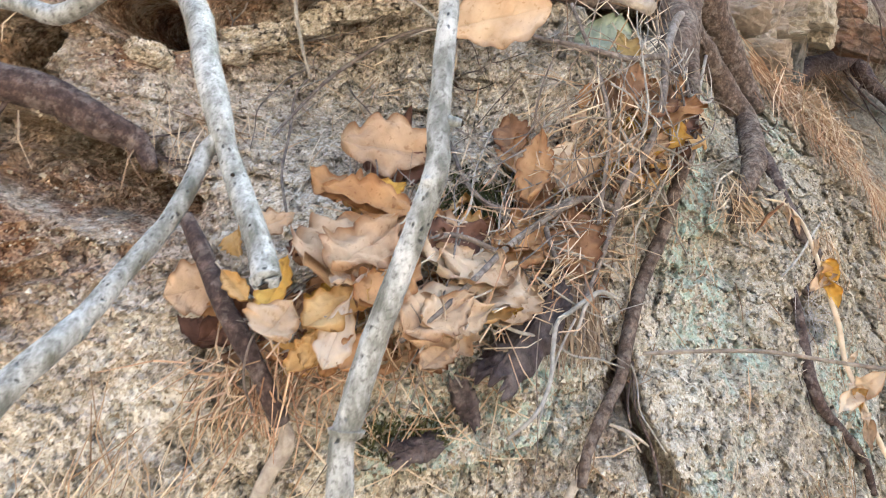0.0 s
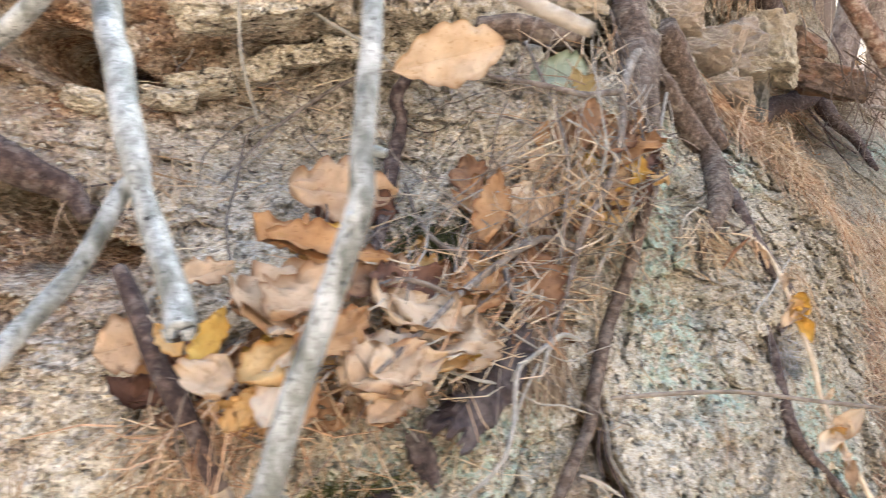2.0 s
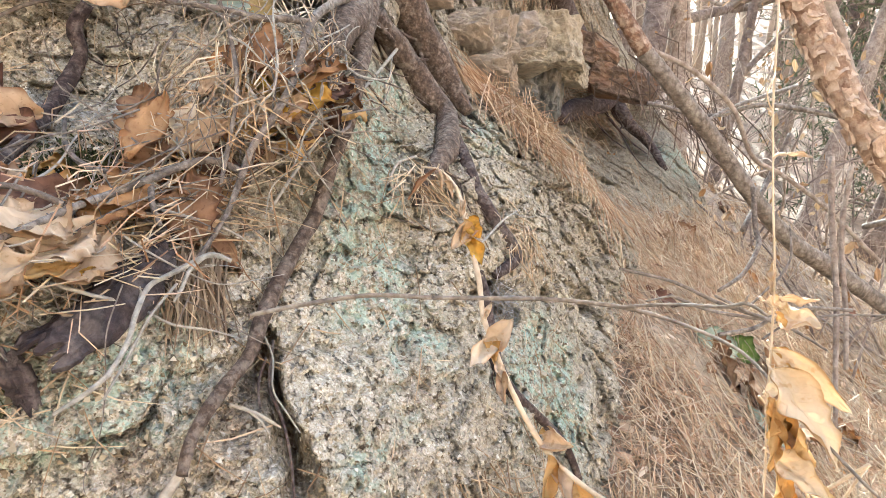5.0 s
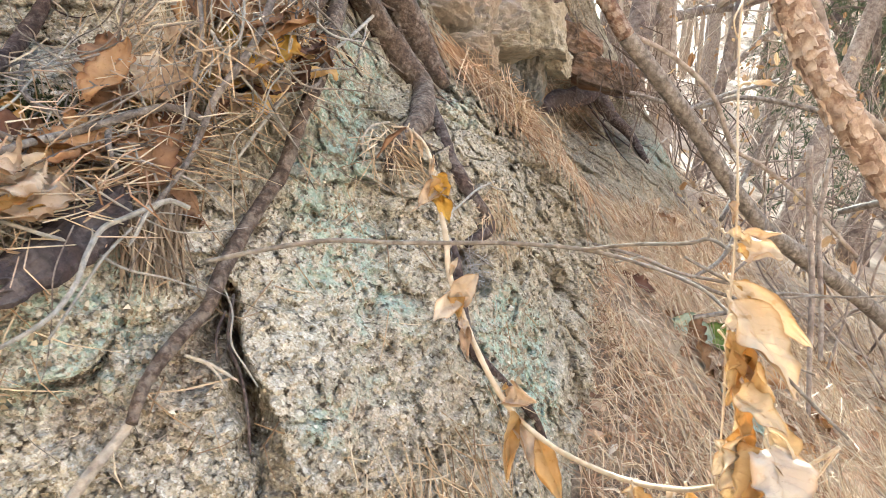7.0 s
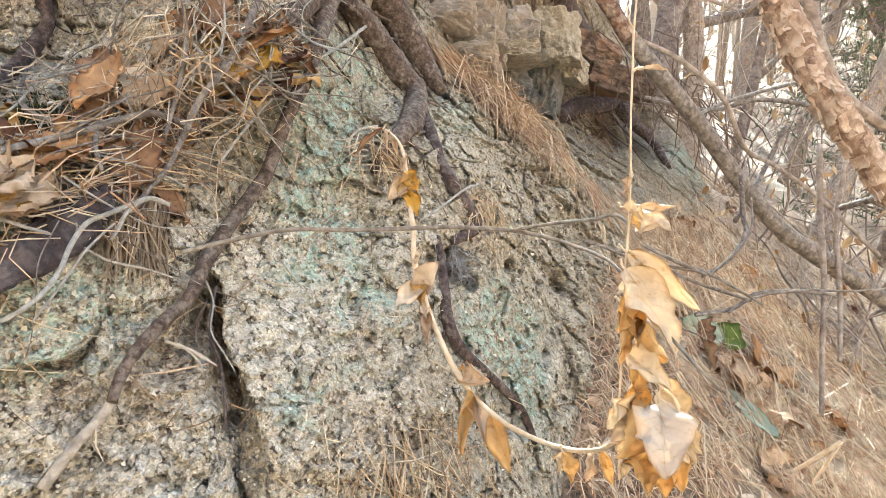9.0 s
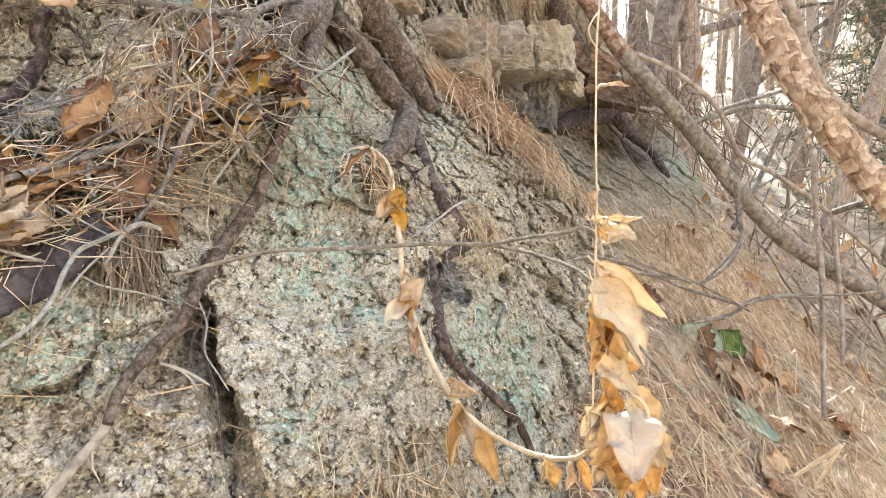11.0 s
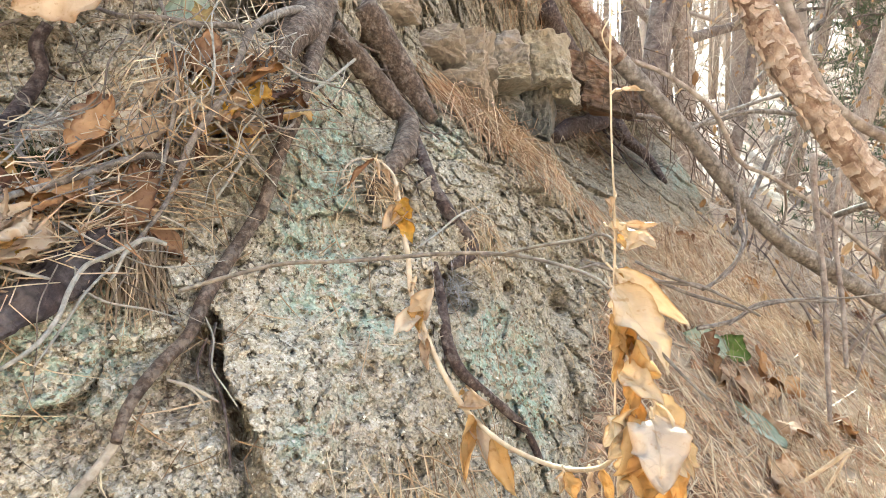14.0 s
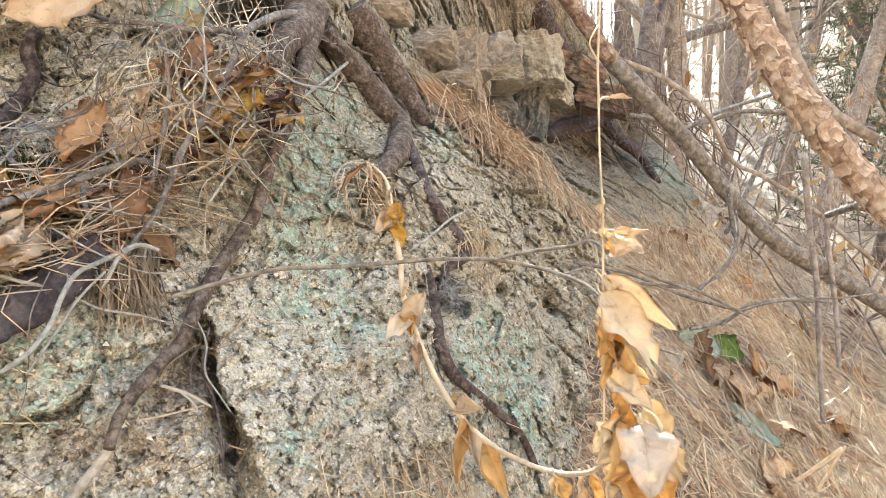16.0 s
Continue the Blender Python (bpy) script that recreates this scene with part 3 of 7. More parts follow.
def features(x, z):
    """Cracks, ledges and hollows: how far back they set the face."""
    d, side = line_gap(x + 0.007 * vnoise(x, z, 0.035, 64) + 0.004 * vnoise(x, z, 0.012, 65), z, CRACK)
    fade = step(1.245 - z, 0.01)
    wide = 0.0042 + 0.0026 * vnoise(x, z, 0.022, 61) + 0.009 * bump(x, z, 0.240, 1.185, 0.05, 0.022) + 0.004 * bump(x, z, 0.268, 1.10, 0.05, 0.02)
    hole = 0.22 + 0.78 * np.clip(0.30 + 1.1 * vnoise(0 * z, z, 0.034, 66) + 1.2 * bump(0 * z, z, 0, 1.185, 1, 0.03) + 0.8 * bump(0 * z, z, 0, 1.10, 1, 0.025) - 0.3 * step(1.05 - z, 0.02), 0, 1)
    left = 0.030 * np.exp(-d / 0.020) * (0.5 + 0.9 * np.clip(0.4 + vnoise(x, z, 0.028, 67), 0, 1)) * step(z - 1.05, 0.02)
    lip = 0.010 + 0.13 * np.clip(1.19 - z, 0, 0.2)
    right = 0.030 * np.clip(1 - d / lip, 0, 1) - 0.012 * np.exp(-np.maximum(d - lip, 0) / 0.05) * step(d - lip, 0.002)
    back = fade * (hole * 0.075 * np.exp(-(d / wide) ** 2) + np.where(side < 0, left, right))
    back = back + 0.035 * step(1 - ((x - 0.213) / 0.022) ** 2 - ((z - 1.150) / 0.026) ** 2 + 40 * vnoise(x, z, 0.02, 68) * 0.012, 0.2)
    back = back + fade * 0.03 * bump(x, z, 0.232, 1.180, 0.014, 0.018)
    wobble = 0.012 * vnoise(x, z, 0.06, 62) + 0.006 * vnoise(x, z, 0.02, 63)
    over = z - np.interp(x, [p[0] for p in LEDGE], [p[1] for p in LEDGE]) + wobble
    here = step(0.05 - x, 0.02)
    back = back + here * (-0.060 * step(over, 0.0025) * np.exp(-np.maximum(over, 0) / 0.25) + 0.025 * np.where(over < 0, np.exp(over / 0.018), 0))
    low = z - np.interp(x, [0.0, 0.083, 0.106, 0.130, 0.141, 0.155], [1.132, 1.138, 1.141, 1.146, 1.155, 1.19]) + wobble * 0.4
    here = step(0.150 - x, 0.006) * step(x - 0.02, 0.02)
    back = back + here * (-0.026 * step(low, 0.0014) * np.exp(-np.maximum(low, 0) / 0.06) + 0.042 * np.where(low < 0, np.exp(low / 0.016), 0))
    for cx, cz, r, deep in HOLES:
        back = back + deep * bump(x + wobble * 0.4, z + wobble * 0.4, cx, cz, r)
    back = back + 0.075 * step(1 - ((x + 0.345) / 0.10) ** 2 - ((z - 1.390 + 0.30 * (x + 0.345)) / 0.038) ** 2 + 22 * wobble, 0.10) + 0.05 * step(1 - ((x + 0.265) / 0.05) ** 2 - ((z - 1.355) / 0.022) ** 2 + 30 * wobble, 0.15) + 0.22 * bump(x + wobble, z, 1.80, 1.93, 0.07, 0.10) - 0.10 * bump(x, z, 1.66, 2.16, 0.12, 0.08)
    # the rust-stained cave under the overhang, a slit beside it, and the eaten-out rock under the root
    back = back + 0.34 * step(1 - ((x + 0.335) / 0.050) ** 2 - ((z - 1.560 + 0.25 * (x + 0.335)) / 0.031) ** 2 + 10 * wobble, 0.06) + 0.03 * step(1 - ((x + 0.260) / 0.030) ** 2 - ((z - 1.530) / 0.008) ** 2 + 20 * wobble, 0.15)
    back = back - 0.035 * step(z - 1.600 - 0.25 * (x + 0.34) + 1.5 * wobble, 0.003) * step(-0.16 - x, 0.01)
    back = back + 0.12 * step(1 - ((x + 0.420) / 0.035) ** 2 - ((z - 1.500) / 0.040) ** 2 + 12 * wobble, 0.12) + 0.05 * step(1 - ((x + 0.300) / 0.07) ** 2 - ((z - 1.385 + 0.45 * (x + 0.30)) / 0.020) ** 2 + 16 * wobble, 0.12)
    for cx, cz, dx, dz, deep in ((0.83, 1.42, 0.05, 0.012, 0.05), (0.95, 1.40, 0.03, 0.03, 0.06), (0.60, 1.30, 0.03, 0.008, 0.02), (0.47, 1.36, 0.02, 0.006, 0.02),
                                 (-0.24, 1.545, 0.035, 0.006, 0.03), (0.31, 1.29, 0.016, 0.004, 0.012), (0.285, 1.17, 0.016, 0.0035, 0.012)):
        back = back + deep * bump(x, z + wobble, cx, cz, dx, dz)
    back = back + 0.30 * bump(x + 2 * wobble, z, 1.486, 1.80, 0.035, 0.055) + 0.25 * bump(x + 2 * wobble, z, 1.30, 1.93, 0.03, 0.05) + 0.3 * bump(x + wobble, z, 1.66, 1.80, 0.03, 0.07)
    back = back + 0.13 * bump(x + wobble, z + wobble, -0.475, 1.475, 0.035, 0.05)
    back = back + 0.11 * step(1 - ((x - 0.538) / 0.020) ** 2 - ((z - 1.238) / 0.025) ** 2 + 12 * wobble, 0.12) + 0.08 * step(1 - ((x - 0.565) / 0.012) ** 2 - ((z - 1.215) / 0.012) ** 2 + 12 * wobble, 0.12)
    back = back + 0.045 * bump(x, z + wobble, 0.40, 1.47, 0.045, 0.06)
    # clods, sockets and tilted blocks in the earth above and to the right
    clod = step(z - 1.50 - 0.35 * np.maximum(0.62 - x, 0), 0.03) * step(x - 0.30, 0.04) + 0.6 * step(x - 0.75, 0.05) * step(1.5 - z, 0.05)
    clod = clod * (1 - 0.7 * step(x - 1.2, 0.1))
    d, edge, own = cells(x + 0.03 * vnoise(x, z, 0.1, 81), (z + 0.5 * x) * 1.6 + 0.03 * vnoise(x, z, 0.1, 82), 0.13, 83)
    back = back + clod * (0.09 * (own - 0.45) * step(edge - 0.08, 0.03) + 0.05 * np.exp(-(edge / 0.07) ** 2))
    d, edge, own = cells(x + 0.01 * vnoise(x, z, 0.04, 84), (z + 0.8 * x) * 1.5, 0.045, 85)
    back = back + clod * (0.035 * (own - 0.5) + 0.012 * np.exp(-(edge / 0.08) ** 2))
    return back


def face(x, z):
    """The finished face: y at x and z."""
    x, z = np.asarray(x, float), np.asarray(z, float)
    return bank_y(x, z) + features(x, z) - relief(x, z) * (1 - 0.6 * step(x - 1.2, 0.15))


gx = np.concatenate([np.linspace(-5.0, -0.60, 80, endpoint=False), np.arange(-0.60, -0.42, 0.003), np.arange(-0.42, 0.78, 0.0019), np.linspace(0.78, 2.6, 380), np.linspace(2.62, 4.0, 30)])
gz = np.concatenate([np.linspace(-0.2, 0.92, 50, endpoint=False), np.arange(0.92, 0.99, 0.003), np.arange(0.99, 1.66, 0.0019), np.linspace(1.662, 2.7, 200), np.linspace(2.72, 4.0, 30)])
X, Z = np.meshgrid(gx, gz)
shake = np.random.default_rng(17)
X = X + np.gradient(gx)[None, :] * shake.uniform(-0.34, 0.34, X.shape)
Z = Z + np.gradient(gz)[:, None] * shake.uniform(-0.34, 0.34, Z.shape)
Y = face(X, Z)
bank_mesh = grid_mesh("rock_bank", X, Y, Z, False)
mottle = vnoise(X, Z, 0.05, 71) * 0.5 + vnoise(X, Z, 0.02, 72) * 0.4
lichen = sum(np.clip(bump(X, Z, cx, cz, a * 0.85, b * 0.85) * 1.9 * (0.8 + mottle), 0, 1) for cx, cz, a, b in LICHEN)
give(bank_mesh, "lichen", lichen * (0.75 + 0.6 * mottle))
# rust, laid on strongest in the cave and left recess to paint their shade
iron_and_shade = bump(X, Z, -0.34, 1.36, 0.10, 0.08) * 1.4 + bump(X, Z, -0.36, 1.60, 0.16, 0.05) * 1.1 + bump(X, Z, -0.47, 1.48, 0.05, 0.07) + 0.35 * bump(X, Z, 0.40, 1.10, 0.06, 0.06) + 0.6 * bump(X, Z, 0.14, 1.118, 0.025, 0.015) + 0.7 * bump(X, Z, 0.215, 1.155, 0.025, 0.02) + 3.0 * bump(X, Z, -0.335, 1.560, 0.045, 0.030) + 0.9 * bump(X, Z, -0.263, 1.532, 0.03, 0.015)
iron_and_shade = iron_and_shade + 0.9 * bump(X, Z, 1.45, 1.88, 0.20, 0.12)
give(bank_mesh, "iron_and_shade", iron_and_shade + 0.25 * np.clip(vnoise(X, Z, 0.07, 74) - 0.3, 0, 1))
d, side = line_gap(X, Z, CRACK)
soil_and_shade = step(X - 0.62 + 0.5 * (1.5 - Z), 0.05) * 0.5 + step(Z - 1.58, 0.03) * step(X - 0.1, 0.05) * 0.8 + 1.3 * step(0.010 + 0.13 * np.clip(1.19 - Z, 0, 0.2) - d, 0.002) * (side > 0) * step(1.20 - Z, 0.01) + 0.8 * np.exp(-d / 0.022) * (side < 0) * step(1.20 - Z, 0.01) * step(Z - 1.07, 0.015)
soil_and_shade = soil_and_shade + 0.7 * np.exp(-(line_gap(X, Z, [(-0.15, 1.25), (0.0, 1.24), (0.12, 1.31), (0.2, 1.36), (0.28, 1.42)])[0] / 0.06) ** 2)
# the hollow below the roots: its shade is painted with the earth tone
soil_and_shade = soil_and_shade + 1.0 * bump(X, Z, 0.37, 1.46, 0.06, 0.08) + 0.5 * bump(X, Z, 0.45, 1.40, 0.06, 0.05) + 0.35 * np.clip(vnoise(X, Z, 0.08, 77), 0, 1)
# hollows around the jutting root, darkened in colour as shade
soil_and_shade = soil_and_shade + 0.9 * bump(X, Z, -0.42, 1.50, 0.04, 0.06) + 0.8 * bump(X, Z, -0.33, 1.405, 0.06, 0.022)
give(bank_mesh, "soil_and_shade", soil_and_shade)
give(bank_mesh, "pale", 1.3 * bump(X, Z, -0.245, 1.21, 0.05, 0.06) + 0.35 * bump(X, Z, -0.20, 1.44, 0.10, 0.05) + 0.8 * bump(X, Z, 0.05, 1.55, 0.10, 0.04) + 0.3 * np.clip(vnoise(X, Z, 0.09, 76), 0, 1))
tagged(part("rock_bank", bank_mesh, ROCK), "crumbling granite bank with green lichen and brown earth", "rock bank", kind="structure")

gx = np.linspace(-5.0, 2.4, 90)
X, V = np.meshgrid(gx, np.linspace(0, 1, 60) ** 1.5)
Y, Z = face(X, 0 * X + 3.97) + 9.0 * V - 0.01, 3.97 + 2.2 * V + 0.25 * V * vnoise(X, V * 9, 1.3, 78)
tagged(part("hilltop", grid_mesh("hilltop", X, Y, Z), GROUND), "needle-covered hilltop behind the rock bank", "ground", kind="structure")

u = np.linspace(-1, 1, 300)
X, Y = np.meshgrid(1.5 + 250 * np.sinh(9 * u) / np.sinh(9), 2.2 + 250 * np.sinh(9 * u) / np.sinh(9))
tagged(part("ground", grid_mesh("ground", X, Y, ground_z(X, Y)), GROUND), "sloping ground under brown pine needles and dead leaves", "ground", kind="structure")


def on_face(x, z, lift=0.0):
    return Vector((x, float(bank_y(x, z)) - lift, z))


# loose grit that clings to the face
def chips(name, label, spots, material, seed):
    rng = np.random.default_rng(seed)
    vs, fs = [], []
    base = np.array([(1, 0, -0.4), (-0.4, 0.9, -0.4), (-0.6, -0.8, -0.3), (0.2, 0.1, 0.9), (0.5, 0.5, 0.4), (-0.1, -0.6, 0.6)])
    tri = [(0, 1, 2), (0, 4, 1), (4, 3, 1), (1, 3, 2), (2, 3, 5), (0, 2, 5), (0, 5, 4), (4, 5, 3)]
    for n, (cx, cz, sx, sz), (small, large) in spots:
        x, z = cx + sx * rng.uniform(-1, 1, n), cz + sz * rng.uniform(-1, 1, n)
        y = face(x, z)
        r = small + (large - small) * rng.random(n) ** 3
        for i in range(n):
            spin = np.array(Euler(rng.uniform(0, 6.3, 3)).to_matrix())
            shape = (base * rng.uniform(0.6, 1.2, (6, 1)) * rng.uniform(0.6, 1.1, 3)) @ spin.T
            fs.extend([tuple(len(vs) + k for k in t) for t in tri])
            vs.extend((shape * r[i] + (x[i], y[i] - 0.15 * r[i], z[i])).tolist())
    me = bpy.data.meshes.new(name)
    me.from_pydata(vs, [], fs)
    me.materials.append(material)
    return tagged(new(name, me), label, "grit", kind="stuff")


chips("grit", "pale crumbs of weathered granite on the bank", [
    (5200, (0.36, 1.12, 0.34, 0.20), (0.0012, 0.0045)), (3000, (-0.16, 1.18, 0.22, 0.16), (0.0012, 0.004)),
    (2600, (-0.12, 1.46, 0.26, 0.14), (0.0012, 0.0045)), (1600, (0.42, 1.40, 0.20, 0.16), (0.0012, 0.004)), (900, (0.1, 1.16, 0.14, 0.05), (0.0015, 0.006)),
    (1500, (0.36, 1.13, 0.34, 0.21), (0.0022, 0.0055)), (900, (-0.16, 1.2, 0.24, 0.18), (0.0022, 0.0055)), (700, (-0.1, 1.48, 0.26, 0.12), (0.0022, 0.0055)), (700, (0.45, 1.40, 0.22, 0.16), (0.0022, 0.0055)), (900, (0.85, 1.30, 0.25, 0.3), (0.003, 0.009))], GRIT, 5)


# ---- roots ----
def root(label, lengths, category="root", material=None, sides=14):
    """A root out of one or more lengths: (part name, points, material)."""
    t = thing("root", label, category, lengths[0][1][0][:3], "roots on the bank")
    for i, (name, pts, mat) in enumerate(lengths):
        me = tube(name, [(x - t.location[0], y - t.location[1], z - t.location[2], r) for x, y, z, r in pts], sides=sides, per=9, rough=0.10, k=len(bpy.data.objects) % 50, lump=0.022)
        part(name, me, mat, t)
        g = random.Random(len(pts) * 13 + int(pts[0][0] * 1000))
        for j in range(4):
            x, y, z, r = pts[g.randrange(1, len(pts) - 1)]
            line, a = [], g.choice((-1, 1)) * g.uniform(0.3, 1.1) - math.pi / 2
            long = r * g.uniform(4, 9)
            for f in range(5):
                px, pz = x + long * f / 4 * math.cos(a + 0.2 * f), z + long * f / 4 * math.sin(a + 0.2 * f)
                py = y + (float(bank_y(px, pz)) - r * 0.25 - y) * min(1.0, f / 2)
                line.append((px - t.location[0], py - t.location[1], pz - t.location[2], r * 0.16 * (1 - 0.18 * f)))
            part("rootlet", tube("rootlet", line, sides=6, per=5, rough=0.12, k=j, lump=0.004), mat, t)
    return t


root("long brown root with pale scales running down the rock", [
    ("upper_root", [(0.354, 1.291, 1.689, 0.0247), (0.345, 1.207, 1.600, 0.0155), (0.334, 1.123, 1.520, 0.0109), (0.319, 1.064, 1.454, 0.0097), (0.303, 1.041, 1.407, 0.0085), (0.287, 1.025, 1.349, 0.0087), (0.270, 1.000, 1.313, 0.0081), (0.250, 0.959, 1.272, 0.0082), (0.235, 0.918, 1.236, 0.0082), (0.226, 0.887, 1.202, 0.0071), (0.206, 0.852, 1.177, 0.0066), (0.191, 0.826, 1.154, 0.0063), (0.183, 0.810, 1.136, 0.0055), (0.179, 0.795, 1.113, 0.0050)], ROOT),
    ("stripped_tip", [(0.176, 0.811, 1.112, 0.0050), (0.166, 0.800, 1.095, 0.0050), (0.150, 0.782, 1.073, 0.0049), (0.133, 0.764, 1.045, 0.0049)], ROOT_BARE)])
root("thick knobbly root bending over the rock ledge", [
    ("upper_root", [(0.367, 1.311, 1.659, 0.0184), (0.404, 1.352, 1.626, 0.0206), (0.439, 1.389, 1.598, 0.0219), (0.468, 1.397, 1.561, 0.0210), (0.496, 1.388, 1.525, 0.0182), (0.486, 1.304, 1.472, 0.0194), (0.461, 1.236, 1.430, 0.0152), (0.434, 1.191, 1.398, 0.0087), (0.419, 1.167, 1.367, 0.0057)], ROOT)])
root("thin dark root hanging beside a knobbly one", [
    ("upper_root", [(0.503, 1.357, 1.495, 0.0107), (0.514, 1.289, 1.438, 0.0109), (0.523, 1.250, 1.397, 0.0098), (0.538, 1.232, 1.365, 0.0103), (0.558, 1.228, 1.335, 0.0103), (0.580, 1.230, 1.300, 0.0097), (0.537, 1.174, 1.274, 0.0066)], ROOT_DARK),
    ("lower_root", [(0.510, 1.156, 1.278, 0.0056), (0.515, 1.140, 1.250, 0.0066), (0.517, 1.116, 1.211, 0.0076), (0.520, 1.089, 1.168, 0.0085), (0.538, 1.082, 1.131, 0.0074), (0.589, 1.114, 1.087, 0.0066), (0.637, 1.149, 1.041, 0.0058), (0.663, 1.159, 0.990, 0.0048)], ROOT_DARK)])
root("grey-brown root half buried in earth", [
    ("upper_root", [(0.417, 1.450, 1.746, 0.0320), (0.470, 1.493, 1.678, 0.0282), (0.518, 1.507, 1.608, 0.0238), (0.552, 1.482, 1.550, 0.0106)], ROOT)])
root("dark hooked root beside stacked stones", [
    ("upper_root", [(1.227, 3.145, 2.368, 0.0440), (1.290, 3.248, 2.309, 0.0502), (1.370, 3.352, 2.244, 0.0568), (1.458, 3.432, 2.167, 0.0633), (1.548, 3.470, 2.088, 0.0694), (1.582, 3.457, 2.009, 0.0585), (1.490, 3.384, 1.941, 0.0464), (1.350, 3.262, 1.890, 0.0443), (1.232, 3.068, 1.816, 0.0229)], ROOT_DARK),
    ("side_root", [(1.610, 3.462, 1.984, 0.0426), (1.653, 3.405, 1.884, 0.0315), (1.737, 3.355, 1.788, 0.0208), (1.765, 3.244, 1.662, 0.0126)], ROOT_DARK)])
root("purple-brown root jutting over a dark hollow", [
    ("upper_root", [(-0.431, 0.783, 1.470, 0.0189), (-0.390, 0.796, 1.463, 0.0186), (-0.358, 0.808, 1.453, 0.0185), (-0.323, 0.817, 1.435, 0.0169), (-0.290, 0.833, 1.418, 0.0126), (-0.268, 0.823, 1.392, 0.0069)], ROOT_DARK)])
root("dark root with a bare pale tip on the rock", [
    ("upper_root", [(-0.212, 0.766, 1.352, 0.0069), (-0.193, 0.746, 1.332, 0.0086), (-0.171, 0.721, 1.306, 0.0088), (-0.151, 0.701, 1.281, 0.0090), (-0.132, 0.689, 1.258, 0.0088), (-0.118, 0.683, 1.239, 0.0084), (-0.103, 0.678, 1.213, 0.0084), (-0.095, 0.680, 1.194, 0.0079)], ROOT_DARK),
    ("stripped_tip", [(-0.097, 0.688, 1.192, 0.0072), (-0.091, 0.688, 1.174, 0.0072), (-0.102, 0.685, 1.152, 0.0068), (-0.113, 0.684, 1.124, 0.0065), (-0.117, 0.679, 1.099, 0.0066)], ROOT_BARE)])
root("twisted brown root above the leaf pile", [
    ("upper_root", [(0.012, 1.103, 1.587, 0.0083), (-0.003, 1.106, 1.559, 0.0097), (0.005, 1.104, 1.531, 0.0083), (0.004, 1.091, 1.508, 0.0095), (-0.001, 1.059, 1.476, 0.0098), (0.001, 1.006, 1.442, 0.0086), (0.001, 0.946, 1.409, 0.0081), (0.001, 0.898, 1.384, 0.0066), (-0.006, 0.842, 1.356, 0.0051)], ROOT_DARK)])
root("stout flaking root base at the top of the bank", [
    ("upper_root", [(0.333, 1.391, 1.824, 0.0319), (0.332, 1.347, 1.774, 0.0306), (0.333, 1.289, 1.706, 0.0307), (0.335, 1.247, 1.654, 0.0286), (0.312, 1.149, 1.588, 0.0221), (0.294, 1.082, 1.533, 0.0103)], ROOT)])


# ---- saplings and dead branches ----
def branch(name, label, category, lengths, scars=(), group=""):
    """A branch with its lengths (name, points, material) and scars: rings or stubs (part name, centre, toward, radius, length, material)."""
    o = Vector(lengths[0][1][0][:3])
    t = thing(name, label, category, o, group)
    for n, pts, mat in lengths:
        part(n, tube(n, [(x - o[0], y - o[1], z - o[2], r) for x, y, z, r in pts], sides=18, per=12, rough=0.05, k=len(bpy.data.objects) % 50, lump=0.012), mat, t)
    for n, at, way, r, long, mat in scars:
        a, w = Vector(at) - o, Vector(way).normalized()
        pts = [(*(a - w * long), r * 1.15), (*a, r), (*(a + w * long * 0.6), r * 0.85), (*(a + w * long), r * 0.6)]
        part(n, tube(n, pts, sides=12, per=3, rough=0.12, k=3), mat, t)
    return t


branch("dead_branch", "forked silvery grey branch with a broken hollow end", "branch", [
    ("stem", [(-0.225, 0.720, 1.720, 0.0103), (-0.200, 0.680, 1.620, 0.0103), (-0.173, 0.640, 1.549, 0.0103), (-0.161, 0.620, 1.521, 0.0099), (-0.149, 0.605, 1.503, 0.0099), (-0.134, 0.580, 1.471, 0.0094), (-0.119, 0.560, 1.440, 0.0089), (-0.110, 0.550, 1.419, 0.0071), (-0.099, 0.540, 1.398, 0.0076), (-0.085, 0.525, 1.376, 0.0079), (-0.075, 0.515, 1.357, 0.0084), (-0.068, 0.503, 1.343, 0.0089)], SILVER),
    ("side_limb", [(-0.115, 0.555, 1.426, 0.0052), (-0.123, 0.550, 1.415, 0.0058), (-0.127, 0.535, 1.393, 0.0059), (-0.137, 0.520, 1.367, 0.0061), (-0.150, 0.500, 1.344, 0.0062), (-0.161, 0.480, 1.322, 0.0067), (-0.173, 0.460, 1.304, 0.0078), (-0.185, 0.450, 1.290, 0.0084), (-0.200, 0.430, 1.267, 0.0089)], SILVER)], [("broken_end", (-0.0664, 0.5032, 1.3408), (0.010, 0.002, -0.022), 0.0070, 0.0016, HOLLOW_SHADE), ("splinter", (-0.0735, 0.5010, 1.3415), (0.3, 0.0, -0.9), 0.0032, 0.004, SILVER), ("splinter", (-0.0630, 0.4990, 1.3425), (0.3, 0.0, -0.9), 0.0036, 0.003, SILVER), ("knot", (-0.100, 0.534, 1.402), (0.5, -0.8, 0.2), 0.0013, 0.0015, HOLLOW_SHADE), ("knot", (-0.083, 0.516, 1.373), (0.6, -0.8, 0.1), 0.0016, 0.002, HOLLOW_SHADE), ("knot", (-0.166, 0.471, 1.313), (-0.6, -0.5, 0.6), 0.006, 0.006, SILVER)])
